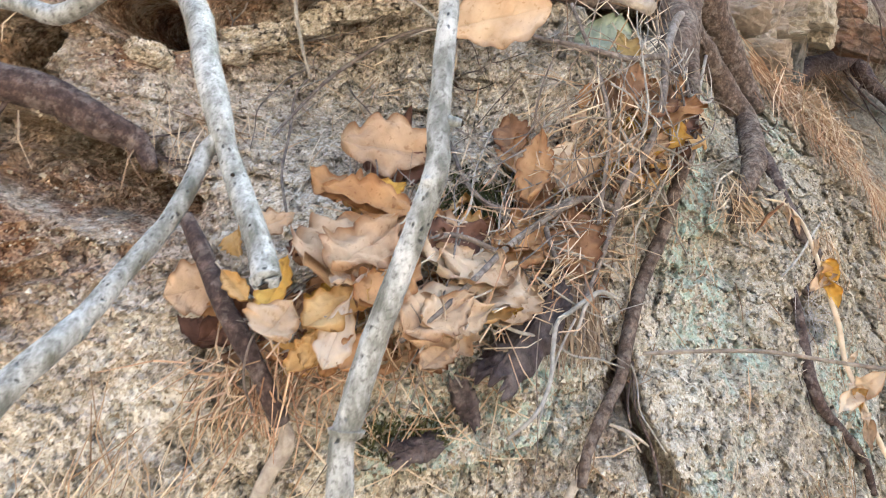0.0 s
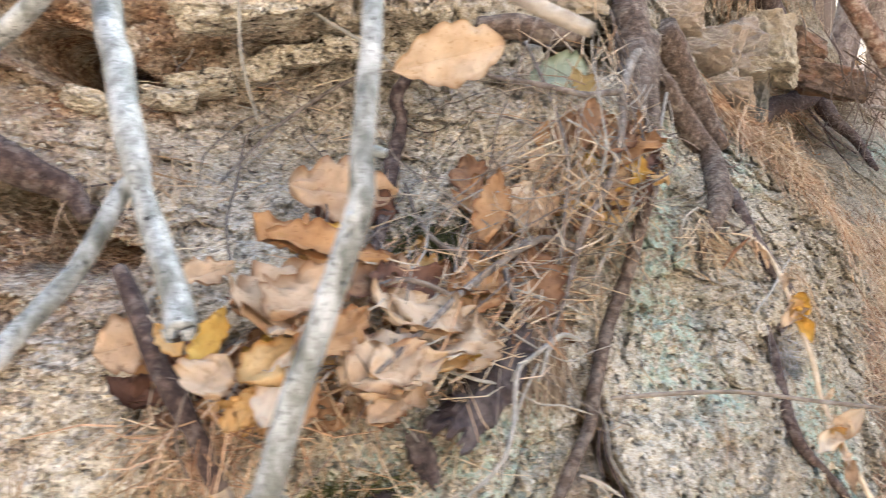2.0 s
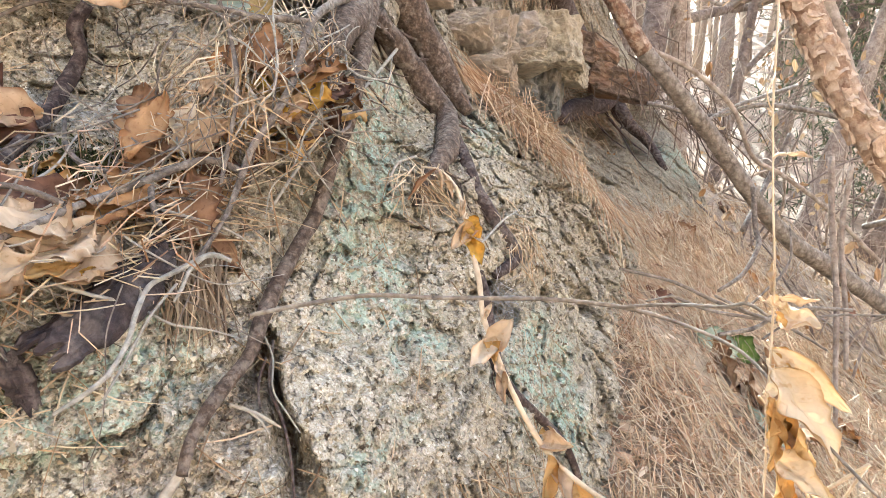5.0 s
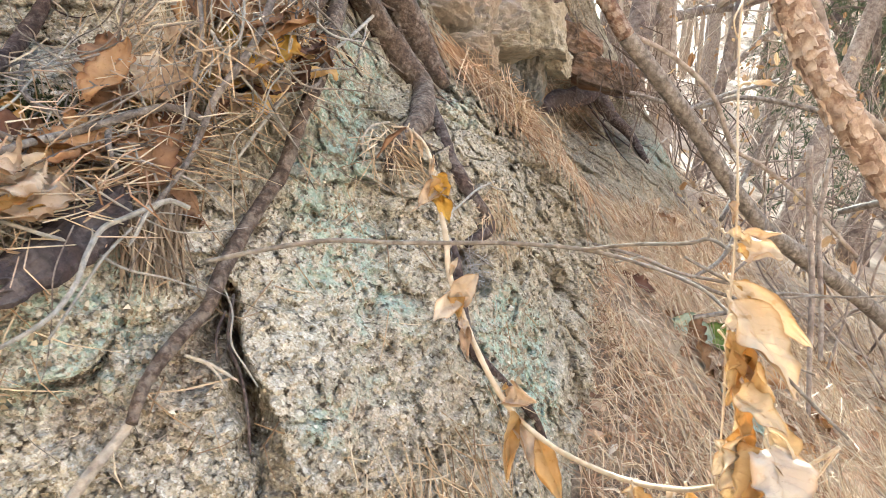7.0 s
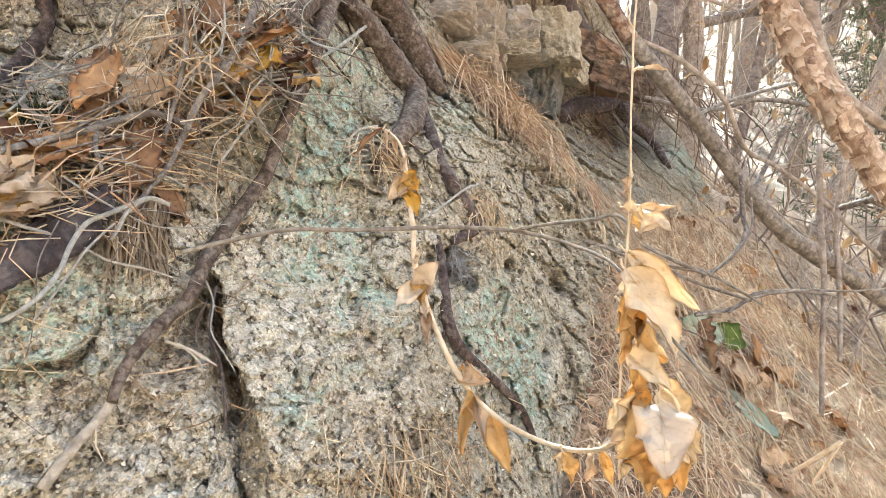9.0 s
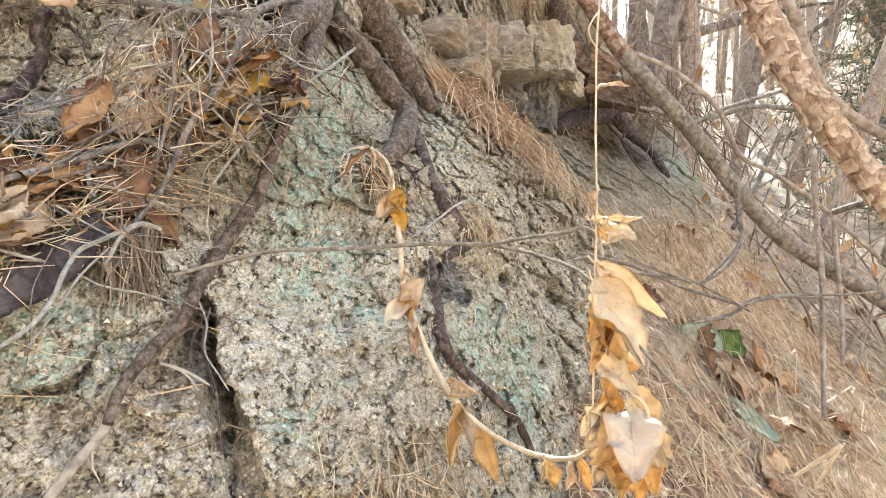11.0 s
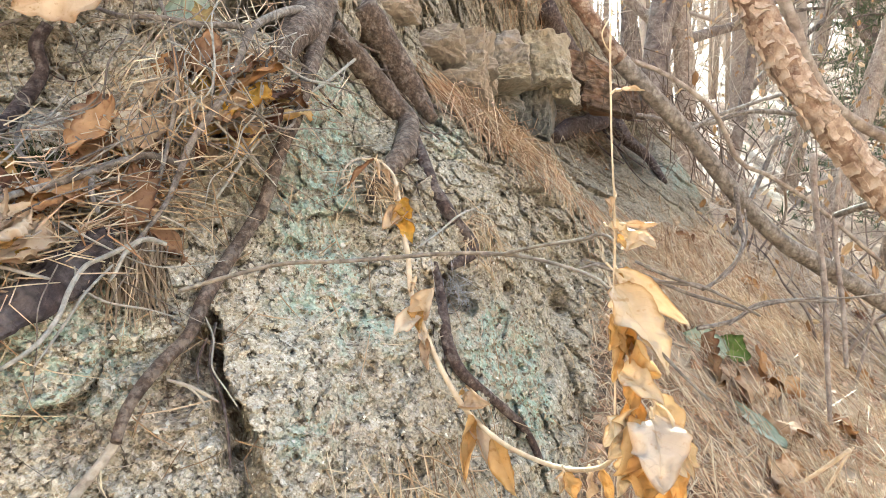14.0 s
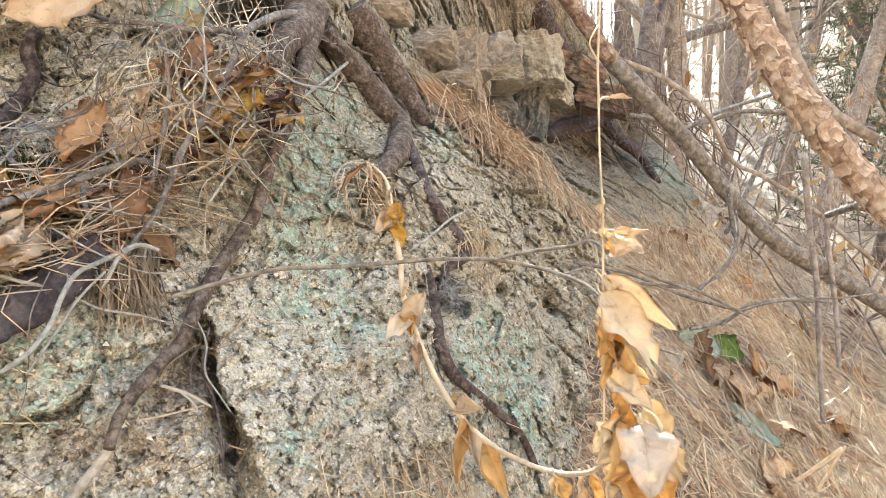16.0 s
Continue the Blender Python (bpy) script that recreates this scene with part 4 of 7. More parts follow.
branch("sapling_stem", "slender silvery grey sapling stem with small knots", "branch", [
    ("stem", [(0.024, 0.530, 1.541, 0.0061), (0.027, 0.510, 1.511, 0.0058), (0.027, 0.497, 1.478, 0.0061), (0.027, 0.486, 1.446, 0.0065), (0.028, 0.475, 1.415, 0.0066), (0.022, 0.470, 1.391, 0.0068), (0.014, 0.466, 1.363, 0.0071), (0.006, 0.462, 1.336, 0.0074), (-0.001, 0.460, 1.311, 0.0075), (-0.007, 0.456, 1.283, 0.0073), (-0.011, 0.455, 1.265, 0.0071), (-0.010, 0.450, 1.238, 0.0072), (-0.011, 0.445, 1.216, 0.0072)], SILVER)], [("stub", (0.036, 0.482, 1.4415), (1, -0.3, -0.1), 0.0028, 0.004, SILVER), ("stub_hollow", (0.0395, 0.4812, 1.441), (1, -0.3, -0.1), 0.0018, 0.001, HOLLOW_SHADE), ("knot", (0.0245, 0.4670, 1.408), (0.1, -1, 0), 0.0030, 0.0012, SILVER), ("collar", (-0.0095, 0.455, 1.271), (0, -0.2, -1), 0.0088, 0.003, SILVER)])
branch("broken_stick", "pale broken stick with a clean snapped end", "stick", [
    ("stem", [(0.081, 0.600, 1.574, 0.0054), (0.098, 0.580, 1.555, 0.0051), (0.120, 0.560, 1.537, 0.0055), (0.148, 0.540, 1.520, 0.0045)], ROOT_BARE)], [])
branch("dead_branch", "smooth bent grey branch across the top of the bank", "branch", [
    ("stem", [(-0.312, 0.620, 1.515, 0.0071), (-0.282, 0.610, 1.509, 0.0065), (-0.248, 0.600, 1.501, 0.0073), (-0.219, 0.590, 1.513, 0.0071), (-0.192, 0.580, 1.531, 0.0069), (-0.167, 0.570, 1.556, 0.0067)], SILVER)], [])
branch("fallen_log", "short mossy brown log lying on the bank", "log", [
    ("stem", [(0.098, 1.105, 1.652, 0.0138), (0.142, 1.096, 1.653, 0.0166), (0.186, 1.094, 1.647, 0.0166), (0.230, 1.115, 1.650, 0.0138)], ROOT)], [])
branch("leaning_trunk", "thin leaning dead trunk with peeling bark", "trunk", [
    ("peeling_top", [(0.944, 1.950, 2.013, 0.0215), (1.005, 1.960, 1.931, 0.0215), (1.100, 1.980, 1.816, 0.0225)], TRUNK_TOP),
    ("stem", [(1.100, 1.980, 1.816, 0.0225), (1.198, 2.000, 1.727, 0.0228), (1.320, 2.050, 1.633, 0.0227), (1.464, 2.100, 1.494, 0.0227), (1.624, 2.150, 1.363, 0.0229), (1.794, 2.200, 1.282, 0.0281), (2.061, 2.300, 1.167, 0.0252), (2.396, 2.400, 0.984, 0.0279)], TRUNK),
    ("side_branch", [(1.130, 2.000, 1.827, 0.0066), (1.268, 2.050, 1.794, 0.0068), (1.412, 2.100, 1.715, 0.0071), (1.510, 2.150, 1.589, 0.0073), (1.633, 2.200, 1.548, 0.0063), (1.847, 2.300, 1.466, 0.0068), (2.125, 2.400, 1.301, 0.0073)], TREE_TAN),
    ("spur", [(1.392, 1.950, 1.484, 0.0066), (1.390, 1.930, 1.381, 0.0064), (1.382, 1.900, 1.336, 0.0064), (1.312, 1.850, 1.266, 0.0051), (1.222, 1.800, 1.226, 0.0039)], TWIG)], [])
branch("twig", "forked grey-purple twig hooked over the leaves", "twig", [
    ("stem", [(0.365, 1.287, 1.670, 0.0054), (0.323, 1.192, 1.647, 0.0063), (0.292, 1.098, 1.604, 0.0057), (0.273, 1.033, 1.565, 0.0054), (0.265, 0.989, 1.520, 0.0045), (0.255, 0.964, 1.478, 0.0043), (0.239, 0.946, 1.442, 0.0043), (0.219, 0.934, 1.407, 0.0037), (0.210, 0.925, 1.377, 0.0036), (0.200, 0.908, 1.342, 0.0030), (0.188, 0.885, 1.314, 0.0025), (0.172, 0.852, 1.283, 0.0019)], TWIG),
    ("side_twig", [(0.273, 1.036, 1.567, 0.0045), (0.247, 1.003, 1.560, 0.0038), (0.222, 0.987, 1.554, 0.0037), (0.196, 0.990, 1.559, 0.0032), (0.164, 1.008, 1.568, 0.0033), (0.114, 1.044, 1.581, 0.0029), (0.072, 1.063, 1.600, 0.0023)], TWIG)], [])
branch("twig", "grey twig lying across the dead leaves", "twig", [
    ("stem", [(0.210, 0.937, 1.383, 0.0039), (0.178, 0.925, 1.391, 0.0038), (0.157, 0.911, 1.384, 0.0038), (0.132, 0.889, 1.369, 0.0038), (0.106, 0.856, 1.352, 0.0036), (0.084, 0.817, 1.337, 0.0034), (0.063, 0.774, 1.319, 0.0029), (0.044, 0.735, 1.304, 0.0027), (0.026, 0.703, 1.290, 0.0022), (0.001, 0.670, 1.274, 0.0022)], TWIG),
    ("side_twig", [(0.129, 0.891, 1.366, 0.0035), (0.136, 0.868, 1.342, 0.0028), (0.145, 0.859, 1.323, 0.0022)], TWIG),
    ("side_twig", [(0.164, 0.927, 1.391, 0.0030), (0.129, 0.911, 1.375, 0.0030), (0.098, 0.898, 1.372, 0.0030), (0.065, 0.899, 1.380, 0.0030), (0.040, 0.934, 1.404, 0.0025), (0.019, 1.004, 1.445, 0.0020)], TWIG)], [])
branch("twig", "thin curved twig over the leaf pile", "twig", [
    ("stem", [(0.077, 0.806, 1.338, 0.0027), (0.054, 0.805, 1.347, 0.0027), (0.032, 0.799, 1.351, 0.0027), (0.015, 0.783, 1.347, 0.0026)], TWIG)], [])
branch("twig", "pale weathered twig hanging from the root tuft", "twig", [
    ("stem", [(0.208, 0.865, 1.293, 0.0021), (0.191, 0.860, 1.298, 0.0025), (0.176, 0.850, 1.291, 0.0025), (0.160, 0.835, 1.281, 0.0024), (0.144, 0.820, 1.270, 0.0023), (0.139, 0.795, 1.249, 0.0024), (0.137, 0.775, 1.227, 0.0022), (0.129, 0.755, 1.207, 0.0021), (0.117, 0.740, 1.194, 0.0020), (0.097, 0.725, 1.180, 0.0015)], TWIG_PALE),
    ("side_twig", [(0.186, 0.857, 1.297, 0.0018), (0.174, 0.845, 1.284, 0.0019), (0.168, 0.835, 1.266, 0.0017), (0.163, 0.830, 1.256, 0.0011)], TWIG_PALE),
    ("side_twig", [(0.164, 0.838, 1.272, 0.0013), (0.148, 0.810, 1.246, 0.0013), (0.137, 0.785, 1.217, 0.0013), (0.126, 0.750, 1.186, 0.0010)], TWIG_PALE)], [])
branch("twig", "straight thin dry stem leaning on the bank", "twig", [
    ("stem", [(0.424, 1.393, 1.648, 0.0028), (0.376, 1.241, 1.567, 0.0024), (0.332, 1.098, 1.495, 0.0022), (0.294, 1.024, 1.439, 0.0020), (0.264, 0.994, 1.393, 0.0020), (0.236, 0.967, 1.343, 0.0014)], TWIG_PALE)], [])
branch("twig", "thin brown twig lying on the rock", "twig", [
    ("stem", [(-0.012, 1.106, 1.596, 0.0025), (-0.063, 1.107, 1.579, 0.0025), (-0.112, 1.101, 1.547, 0.0025), (-0.148, 1.065, 1.509, 0.0023), (-0.171, 0.981, 1.458, 0.0018), (-0.177, 0.930, 1.434, 0.0016)], TWIG),
    ("side_twig", [(-0.170, 1.065, 1.512, 0.0018), (-0.177, 1.033, 1.488, 0.0018), (-0.165, 0.959, 1.438, 0.0016), (-0.153, 0.882, 1.396, 0.0015), (-0.132, 0.821, 1.360, 0.0014)], TWIG)], [])
branch("twig", "thin hanging pale twig in front of the rock", "twig", [
    ("stem", [(-0.160, 0.900, 1.681, 0.0021), (-0.161, 0.925, 1.636, 0.0021), (-0.163, 0.950, 1.581, 0.0021), (-0.159, 0.975, 1.541, 0.0021), (-0.153, 1.000, 1.509, 0.0018)], TWIG_PALE)], [])
branch("twig", "thin slanting pale twig in front of the rock", "twig", [
    ("stem", [(-0.135, 1.033, 1.672, 0.0023), (-0.095, 1.053, 1.645, 0.0023), (-0.061, 1.068, 1.629, 0.0024), (-0.026, 1.078, 1.611, 0.0019), (-0.003, 1.084, 1.592, 0.0019)], TWIG_PALE)], [])
branch("twig", "upright brown twig among the pine needles", "twig", [
    ("stem", [(0.155, 1.046, 1.624, 0.0022), (0.187, 0.990, 1.537, 0.0025), (0.200, 0.956, 1.476, 0.0024), (0.197, 0.937, 1.421, 0.0023), (0.191, 0.914, 1.368, 0.0022), (0.184, 0.884, 1.318, 0.0017)], TWIG)], [])
branch("twig", "long thin forked twig reaching out from the bank", "twig", [
    ("stem", [(0.230, 0.815, 1.247, 0.0020), (0.275, 0.790, 1.259, 0.0020), (0.328, 0.760, 1.270, 0.0019), (0.377, 0.735, 1.271, 0.0018), (0.419, 0.710, 1.273, 0.0018), (0.462, 0.680, 1.275, 0.0016), (0.501, 0.645, 1.273, 0.0016), (0.528, 0.615, 1.266, 0.0013), (0.547, 0.580, 1.256, 0.0012), (0.553, 0.555, 1.246, 0.0010), (0.558, 0.510, 1.220, 0.0010), (0.569, 0.485, 1.199, 0.0009), (0.580, 0.470, 1.184, 0.0007)], TWIG_TAN),
    ("side_twig", [(0.500, 0.645, 1.273, 0.0013), (0.523, 0.610, 1.278, 0.0012), (0.540, 0.570, 1.280, 0.0012), (0.549, 0.560, 1.283, 0.0012), (0.554, 0.545, 1.277, 0.0009)], TWIG_TAN),
    ("bud", [(0.558, 0.510, 1.220, 0.0014), (0.561, 0.508, 1.222, 0.0009), (0.561, 0.507, 1.225, 0.0006)], TWIG_TAN), ("bud", [(0.548, 0.560, 1.283, 0.0010), (0.548, 0.558, 1.287, 0.0007), (0.549, 0.557, 1.289, 0.0004)], TWIG_TAN), ("side_twig", [(0.560, 0.508, 1.217, 0.0007), (0.569, 0.500, 1.215, 0.0006), (0.578, 0.495, 1.212, 0.0004)], TWIG_TAN)], [])
branch("twig", "thin grey twig hanging behind the withered vine", "twig", [
    ("stem", [(0.645, 0.860, 1.269, 0.0017), (0.687, 0.860, 1.255, 0.0017), (0.741, 0.860, 1.247, 0.0018), (0.767, 0.870, 1.245, 0.0018), (0.812, 0.880, 1.226, 0.0015), (0.853, 0.900, 1.209, 0.0013)], TWIG),
    ("side_twig", [(0.683, 0.840, 1.271, 0.0015), (0.721, 0.850, 1.256, 0.0017), (0.768, 0.870, 1.242, 0.0018)], TWIG),
    ("side_twig", [(0.645, 0.860, 1.269, 0.0013), (0.622, 0.870, 1.262, 0.0008)], TWIG)], [])
branch("twig", "dark forked twig bending over the sunny slope", "twig", [
    ("stem", [(0.938, 1.200, 1.235, 0.0018), (0.960, 1.200, 1.255, 0.0019), (0.991, 1.200, 1.285, 0.0019), (1.005, 1.200, 1.316, 0.0018), (1.014, 1.220, 1.361, 0.0014)], TWIG),
    ("side_twig", [(1.024, 1.300, 1.174, 0.0017), (1.075, 1.300, 1.202, 0.0020), (1.157, 1.300, 1.215, 0.0020), (1.241, 1.300, 1.216, 0.0019), (1.313, 1.300, 1.222, 0.0017)], TWIG)], [])
branch("rootlet", "thin brown rootlet hanging down a crack in the rock", "root", [
    ("stem", [(0.246, 0.927, 1.211, 0.0016), (0.245, 0.906, 1.190, 0.0017), (0.246, 0.888, 1.168, 0.0016), (0.259, 0.874, 1.141, 0.0015), (0.268, 0.854, 1.111, 0.0014), (0.273, 0.836, 1.077, 0.0012)], ROOT_DARK),
    ("side_root", [(0.240, 0.905, 1.196, 0.0014), (0.235, 0.882, 1.175, 0.0013), (0.238, 0.868, 1.154, 0.0010)], ROOT_DARK)], [])
branch("rootlet", "pale curved rootlet across a crack in the rock", "root", [
    ("stem", [(0.237, 0.912, 1.219, 0.0010), (0.247, 0.904, 1.196, 0.0010), (0.249, 0.882, 1.169, 0.0010), (0.264, 0.873, 1.147, 0.0009), (0.276, 0.865, 1.131, 0.0008)], TWIG_PALE)], [])
branch("splinter", "torn sliver of root wood beside the crack", "root", [
    ("stem", [(0.211, 0.852, 1.161, 0.0016), (0.228, 0.859, 1.154, 0.0021), (0.244, 0.864, 1.145, 0.0019), (0.258, 0.865, 1.136, 0.0010)], ROOT_BARE),
    ("side_root", [(0.228, 0.859, 1.154, 0.0014), (0.240, 0.859, 1.143, 0.0012), (0.248, 0.855, 1.132, 0.0008)], ROOT_BARE)], [])
branch("splinter", "dark chip of wood stuck to the rock", "wood", [
    ("stem", [(0.260, 0.913, 1.176, 0.0015), (0.268, 0.922, 1.178, 0.0030), (0.276, 0.931, 1.180, 0.0034), (0.284, 0.936, 1.179, 0.0012)], ROOT_DARK)], [])
branch("rootlet", "thin dry root curving from the ledge edge", "root", [
    ("stem", [(0.410, 1.157, 1.387, 0.0012), (0.388, 1.138, 1.385, 0.0016), (0.383, 1.140, 1.401, 0.0016), (0.396, 1.165, 1.423, 0.0017), (0.424, 1.206, 1.437, 0.0016)], ROOT_BARE)], [])
branch("twig", "short forked pale twig stuck in the rock", "twig", [
    ("stem", [(0.482, 1.130, 1.298, 0.0013), (0.518, 1.169, 1.322, 0.0017), (0.558, 1.226, 1.352, 0.0017), (0.602, 1.298, 1.372, 0.0014)], TWIG_PALE),
    ("side_twig", [(0.586, 1.269, 1.365, 0.0012), (0.608, 1.294, 1.361, 0.0010), (0.642, 1.348, 1.364, 0.0008)], TWIG_PALE)], [])
branch("twig", "thin brown twig crossing the slope", "twig", [
    ("stem", [(0.771, 1.300, 1.284, 0.0023), (0.887, 1.350, 1.263, 0.0030), (1.007, 1.400, 1.223, 0.0032), (1.147, 1.450, 1.189, 0.0035)], TWIG)], [])
branch("twig", "dark curved twig lying on the needle slope", "twig", [
    ("stem", [(1.087, 1.550, 1.152, 0.0043), (1.165, 1.550, 1.167, 0.0044), (1.215, 1.550, 1.197, 0.0044), (1.319, 1.600, 1.204, 0.0039), (1.455, 1.650, 1.198, 0.0041)], TWIG)], [])
branch("twig", "long arching twig in the undergrowth", "twig", [
    ("stem", [(1.389, 2.600, 1.812, 0.0073), (1.612, 2.600, 1.781, 0.0074), (1.772, 2.550, 1.818, 0.0076), (1.947, 2.500, 1.797, 0.0089), (2.156, 2.400, 1.728, 0.0090)], TWIG),
    ("side_twig", [(1.421, 2.300, 1.697, 0.0055), (1.664, 2.500, 1.805, 0.0061), (2.073, 2.800, 1.953, 0.0071)], TWIG)], [])
branch("shrub_stem", "upright dead shrub stem on the slope", "stem", [
    ("stem", [(1.574, 1.900, 1.566, 0.0086), (1.568, 1.880, 1.392, 0.0076), (1.564, 1.850, 1.222, 0.0074), (1.531, 1.800, 1.061, 0.0064), (1.500, 1.750, 0.911, 0.0053)], TREE_TAN)], [])
branch("shrub_stem", "upright dead shrub stem on the slope", "stem", [
    ("stem", [(1.858, 2.200, 1.584, 0.0080), (1.833, 2.200, 1.382, 0.0079), (1.818, 2.150, 1.151, 0.0077), (1.787, 2.100, 0.995, 0.0065)], TREE_TAN),
    ("side_twig", [(1.723, 2.300, 1.685, 0.0076), (1.654, 2.300, 1.544, 0.0075), (1.514, 2.200, 1.382, 0.0070)], TWIG)], [])
branch("dry_stalk", "pale split dry stalk on the needle slope", "stalk", [
    ("stem", [(1.194, 1.450, 0.844, 0.0029), (1.232, 1.400, 0.892, 0.0035), (1.271, 1.350, 0.947, 0.0041)], STRAW),
    ("side_stalk", [(1.253, 1.400, 0.860, 0.0029), (1.275, 1.380, 0.915, 0.0028), (1.291, 1.370, 0.947, 0.0021)], STRAW)], [])


# ---- dead leaves ----
def leaf_mesh(name, long, wide, lobes=6, cut=0.25, cup=0.4, bend=0.2, seed=1, limp=1.0, n=46, m=13):
    """A dry blade along x, across y: toothed or lobed rim, creased midrib, curled edges, with a thickness."""
    s, v = np.meshgrid(np.linspace(0, 1, n), np.linspace(-1, 1, m), indexing="ij")
    rng = np.random.default_rng(seed)
    outline = np.sin(np.pi * np.clip(s, 0, 1) ** 1.25) ** 0.7
    wave = np.abs(((s * lobes + 0.15 * np.sign(v)) % 1.0) * 2 - 1) ** 1.6
    outline = np.maximum(outline * (1 - cut * wave), 0.015) * (1 + 0.16 * vnoise(s * 4 + seed, np.sign(v) + seed, 1.0, 9) + 0.08 * vnoise(s * 13 + seed, np.sign(v) * 2 + seed, 1.0, 10))
    y = v * outline * wide / 2
    x = s * long + 0.04 * long * (np.abs(v) * wave * cut)
    crease = -0.06 * wide * np.exp(-(np.abs(v) / 0.12))
    rumple = wide * (0.17 * vnoise(s * 3.2 + seed * 7.1, v * 1.5 + seed, 1.0, 15) + 0.07 * vnoise(s * 9 + seed, v * 4, 1.0, 16) + 0.05 * vnoise(s * 17 + seed, v * 9, 1.0, 18))
    roll = cup * np.abs(v) * outline * (1.0 + 0.5 * vnoise(s * 2 + seed, np.sign(v) * 3.0, 1.0, 17))
    rad = np.maximum(np.abs(y), 1e-5)
    ang = roll * 1.1
    yy, zz = np.sign(y) * rad * np.sin(ang + 1e-4) / (ang + 1e-4), rad * (1 - np.cos(ang)) / (ang + 1e-4)
    z = zz + crease + limp * rumple * (0.3 + np.abs(v)) + 0.06 * limp * wide * np.abs(v) ** 2 * np.sin(s * 15 + seed + 2 * v)
    turn = bend * (s - 0.3) * 1.6
    x, z = x * np.cos(turn) + z * np.sin(turn) * 0.5, z + long * np.sign(bend) * np.abs(1 - np.cos(turn)) * 1.2 + x * np.sin(turn) * 0.25
    top = np.stack([x, yy, z], -1).reshape(-1, 3)
    low = top - (0, 0, 0.0005)
    k = np.arange(n * m).reshape(n, m)
    q = np.stack([k[:-1, :-1], k[1:, :-1], k[1:, 1:], k[:-1, 1:]], -1).reshape(-1, 4)
    rim = list(k[:, 0]) + list(k[-1, 1:]) + list(k[-2::-1, -1]) + list(k[0, -2:0:-1])
    faces = q.tolist() + (q[:, ::-1] + n * m).tolist() + [(a, b, b + n * m, a + n * m) for a, b in zip(map(int, rim), map(int, rim[1:] + rim[:1]))]
    me = bpy.data.meshes.new(name)
    me.from_pydata(np.vstack([top, low]).tolist(), [], faces)
    me.polygons.foreach_set("use_smooth", [True] * len(me.polygons))
    uv = me.uv_layers.new(name="UV")
    at = np.zeros(len(me.loops), np.int32)
    me.loops.foreach_get("vertex_index", at)
    flat = np.stack([s, v * 0.5 + 0.5], -1).reshape(-1, 2)
    uv.data.foreach_set("uv", np.vstack([flat, flat])[at].astype(np.float32).ravel())
    return me


def leaf_pose(base, tip, roll, up=(-0.12, -0.86, 0.48)):
    x = (Vector(tip) - Vector(base)).normalized()
    z = Vector(up)
    z = (z - x * z.dot(x)).normalized()
    y = z.cross(x)
    m = Matrix((x, y, z)).transposed().to_4x4()
    return Matrix.Translation(base) @ m @ pose(0, 0, 0, roll, 0, 0)


LOOKS = {"tan": "dry tan", "cream": "dry cream-coloured", "amber": "curled amber-brown", "gold": "golden brown", "yellow": "bright yellow", "russet": "russet brown",
         "umber": "dark umber", "sage": "pale sage-green", "green": "green", "ochre": "ochre", "buff": "pale buff", "blush": "bleached pinkish"}


def stalk_mesh(long, r, seed):
    return tube("leaf_stalk", [(0.02 * long, 0, -0.0005, r), (-0.12 * long, 0.01 * long, -0.002, r), (-0.25 * long, 0.03 * long * math.sin(seed), 0.0, r * 1.3)], sides=6, per=3, rough=0.05)


def fallen_leaf(base, tip, ratio, look_of, seed, lobes=6, cut=0.25, cup=0.4, bend=0.2, roll=0, lies="among pine needles on the bank", n=46, m=13):
    long = (Vector(tip) - Vector(base)).length
    ob = part("dead_leaf", leaf_mesh("dead_leaf", long, ratio * long * 1.28, lobes, cut, cup * 0.8, bend, seed, 0.8, n, m), LEAF[look_of])
    ob.matrix_world = leaf_pose(base, tip, roll)
    shape = "lobed leaf" if lobes > 1 else "smooth-edged leaf"
    tagged(ob, f"{LOOKS[look_of]} {shape} {lies}", "leaf", "dead leaves")
    part("leaf_stalk", stalk_mesh(long, 0.0009, seed), ROOT_BARE, ob)
    return ob


fallen_leaf((0.015, 0.948, 1.433), (-0.100, 0.908, 1.429), 0.55, "tan", 1, lobes=4, cut=.24, cup=.4)
fallen_leaf((0.019, 0.807, 1.369), (-0.095, 0.796, 1.382), 0.32, "amber", 2, lobes=6, cup=.9, roll=20)
fallen_leaf((-0.101, 0.702, 1.332), (-0.108, 0.656, 1.288), 0.38, "yellow", 3, lobes=5, cup=.6)
fallen_leaf((-0.029, 0.700, 1.316), (-0.077, 0.655, 1.278), 0.5, "gold", 4, lobes=5, cup=.6)
fallen_leaf((-0.017, 0.762, 1.360), (-0.063, 0.683, 1.322), 0.55, "tan", 5, lobes=6, cup=.4)
fallen_leaf((0.024, 0.833, 1.367), (-0.033, 0.748, 1.337), 0.45, "russet", 6, lobes=6, cup=.5)
fallen_leaf((-0.019, 0.666, 1.283), (-0.042, 0.644, 1.251), 0.55, "amber", 7, lobes=5, cup=.7)
fallen_leaf((0.057, 0.735, 1.303), (-0.001, 0.670, 1.276), 0.5, "tan", 8, lobes=7, cut=.15, cup=.5)
fallen_leaf((0.008, 0.733, 1.330), (-0.037, 0.670, 1.295), 0.5, "amber", 9, lobes=6, cup=.6)
fallen_leaf((-0.056, 0.668, 1.282), (-0.084, 0.649, 1.245), 0.5, "gold", 10, lobes=5, cup=.7)
fallen_leaf((0.048, 0.706, 1.276), (0.018, 0.671, 1.248), 0.5, "tan", 11, lobes=6, cup=.6)
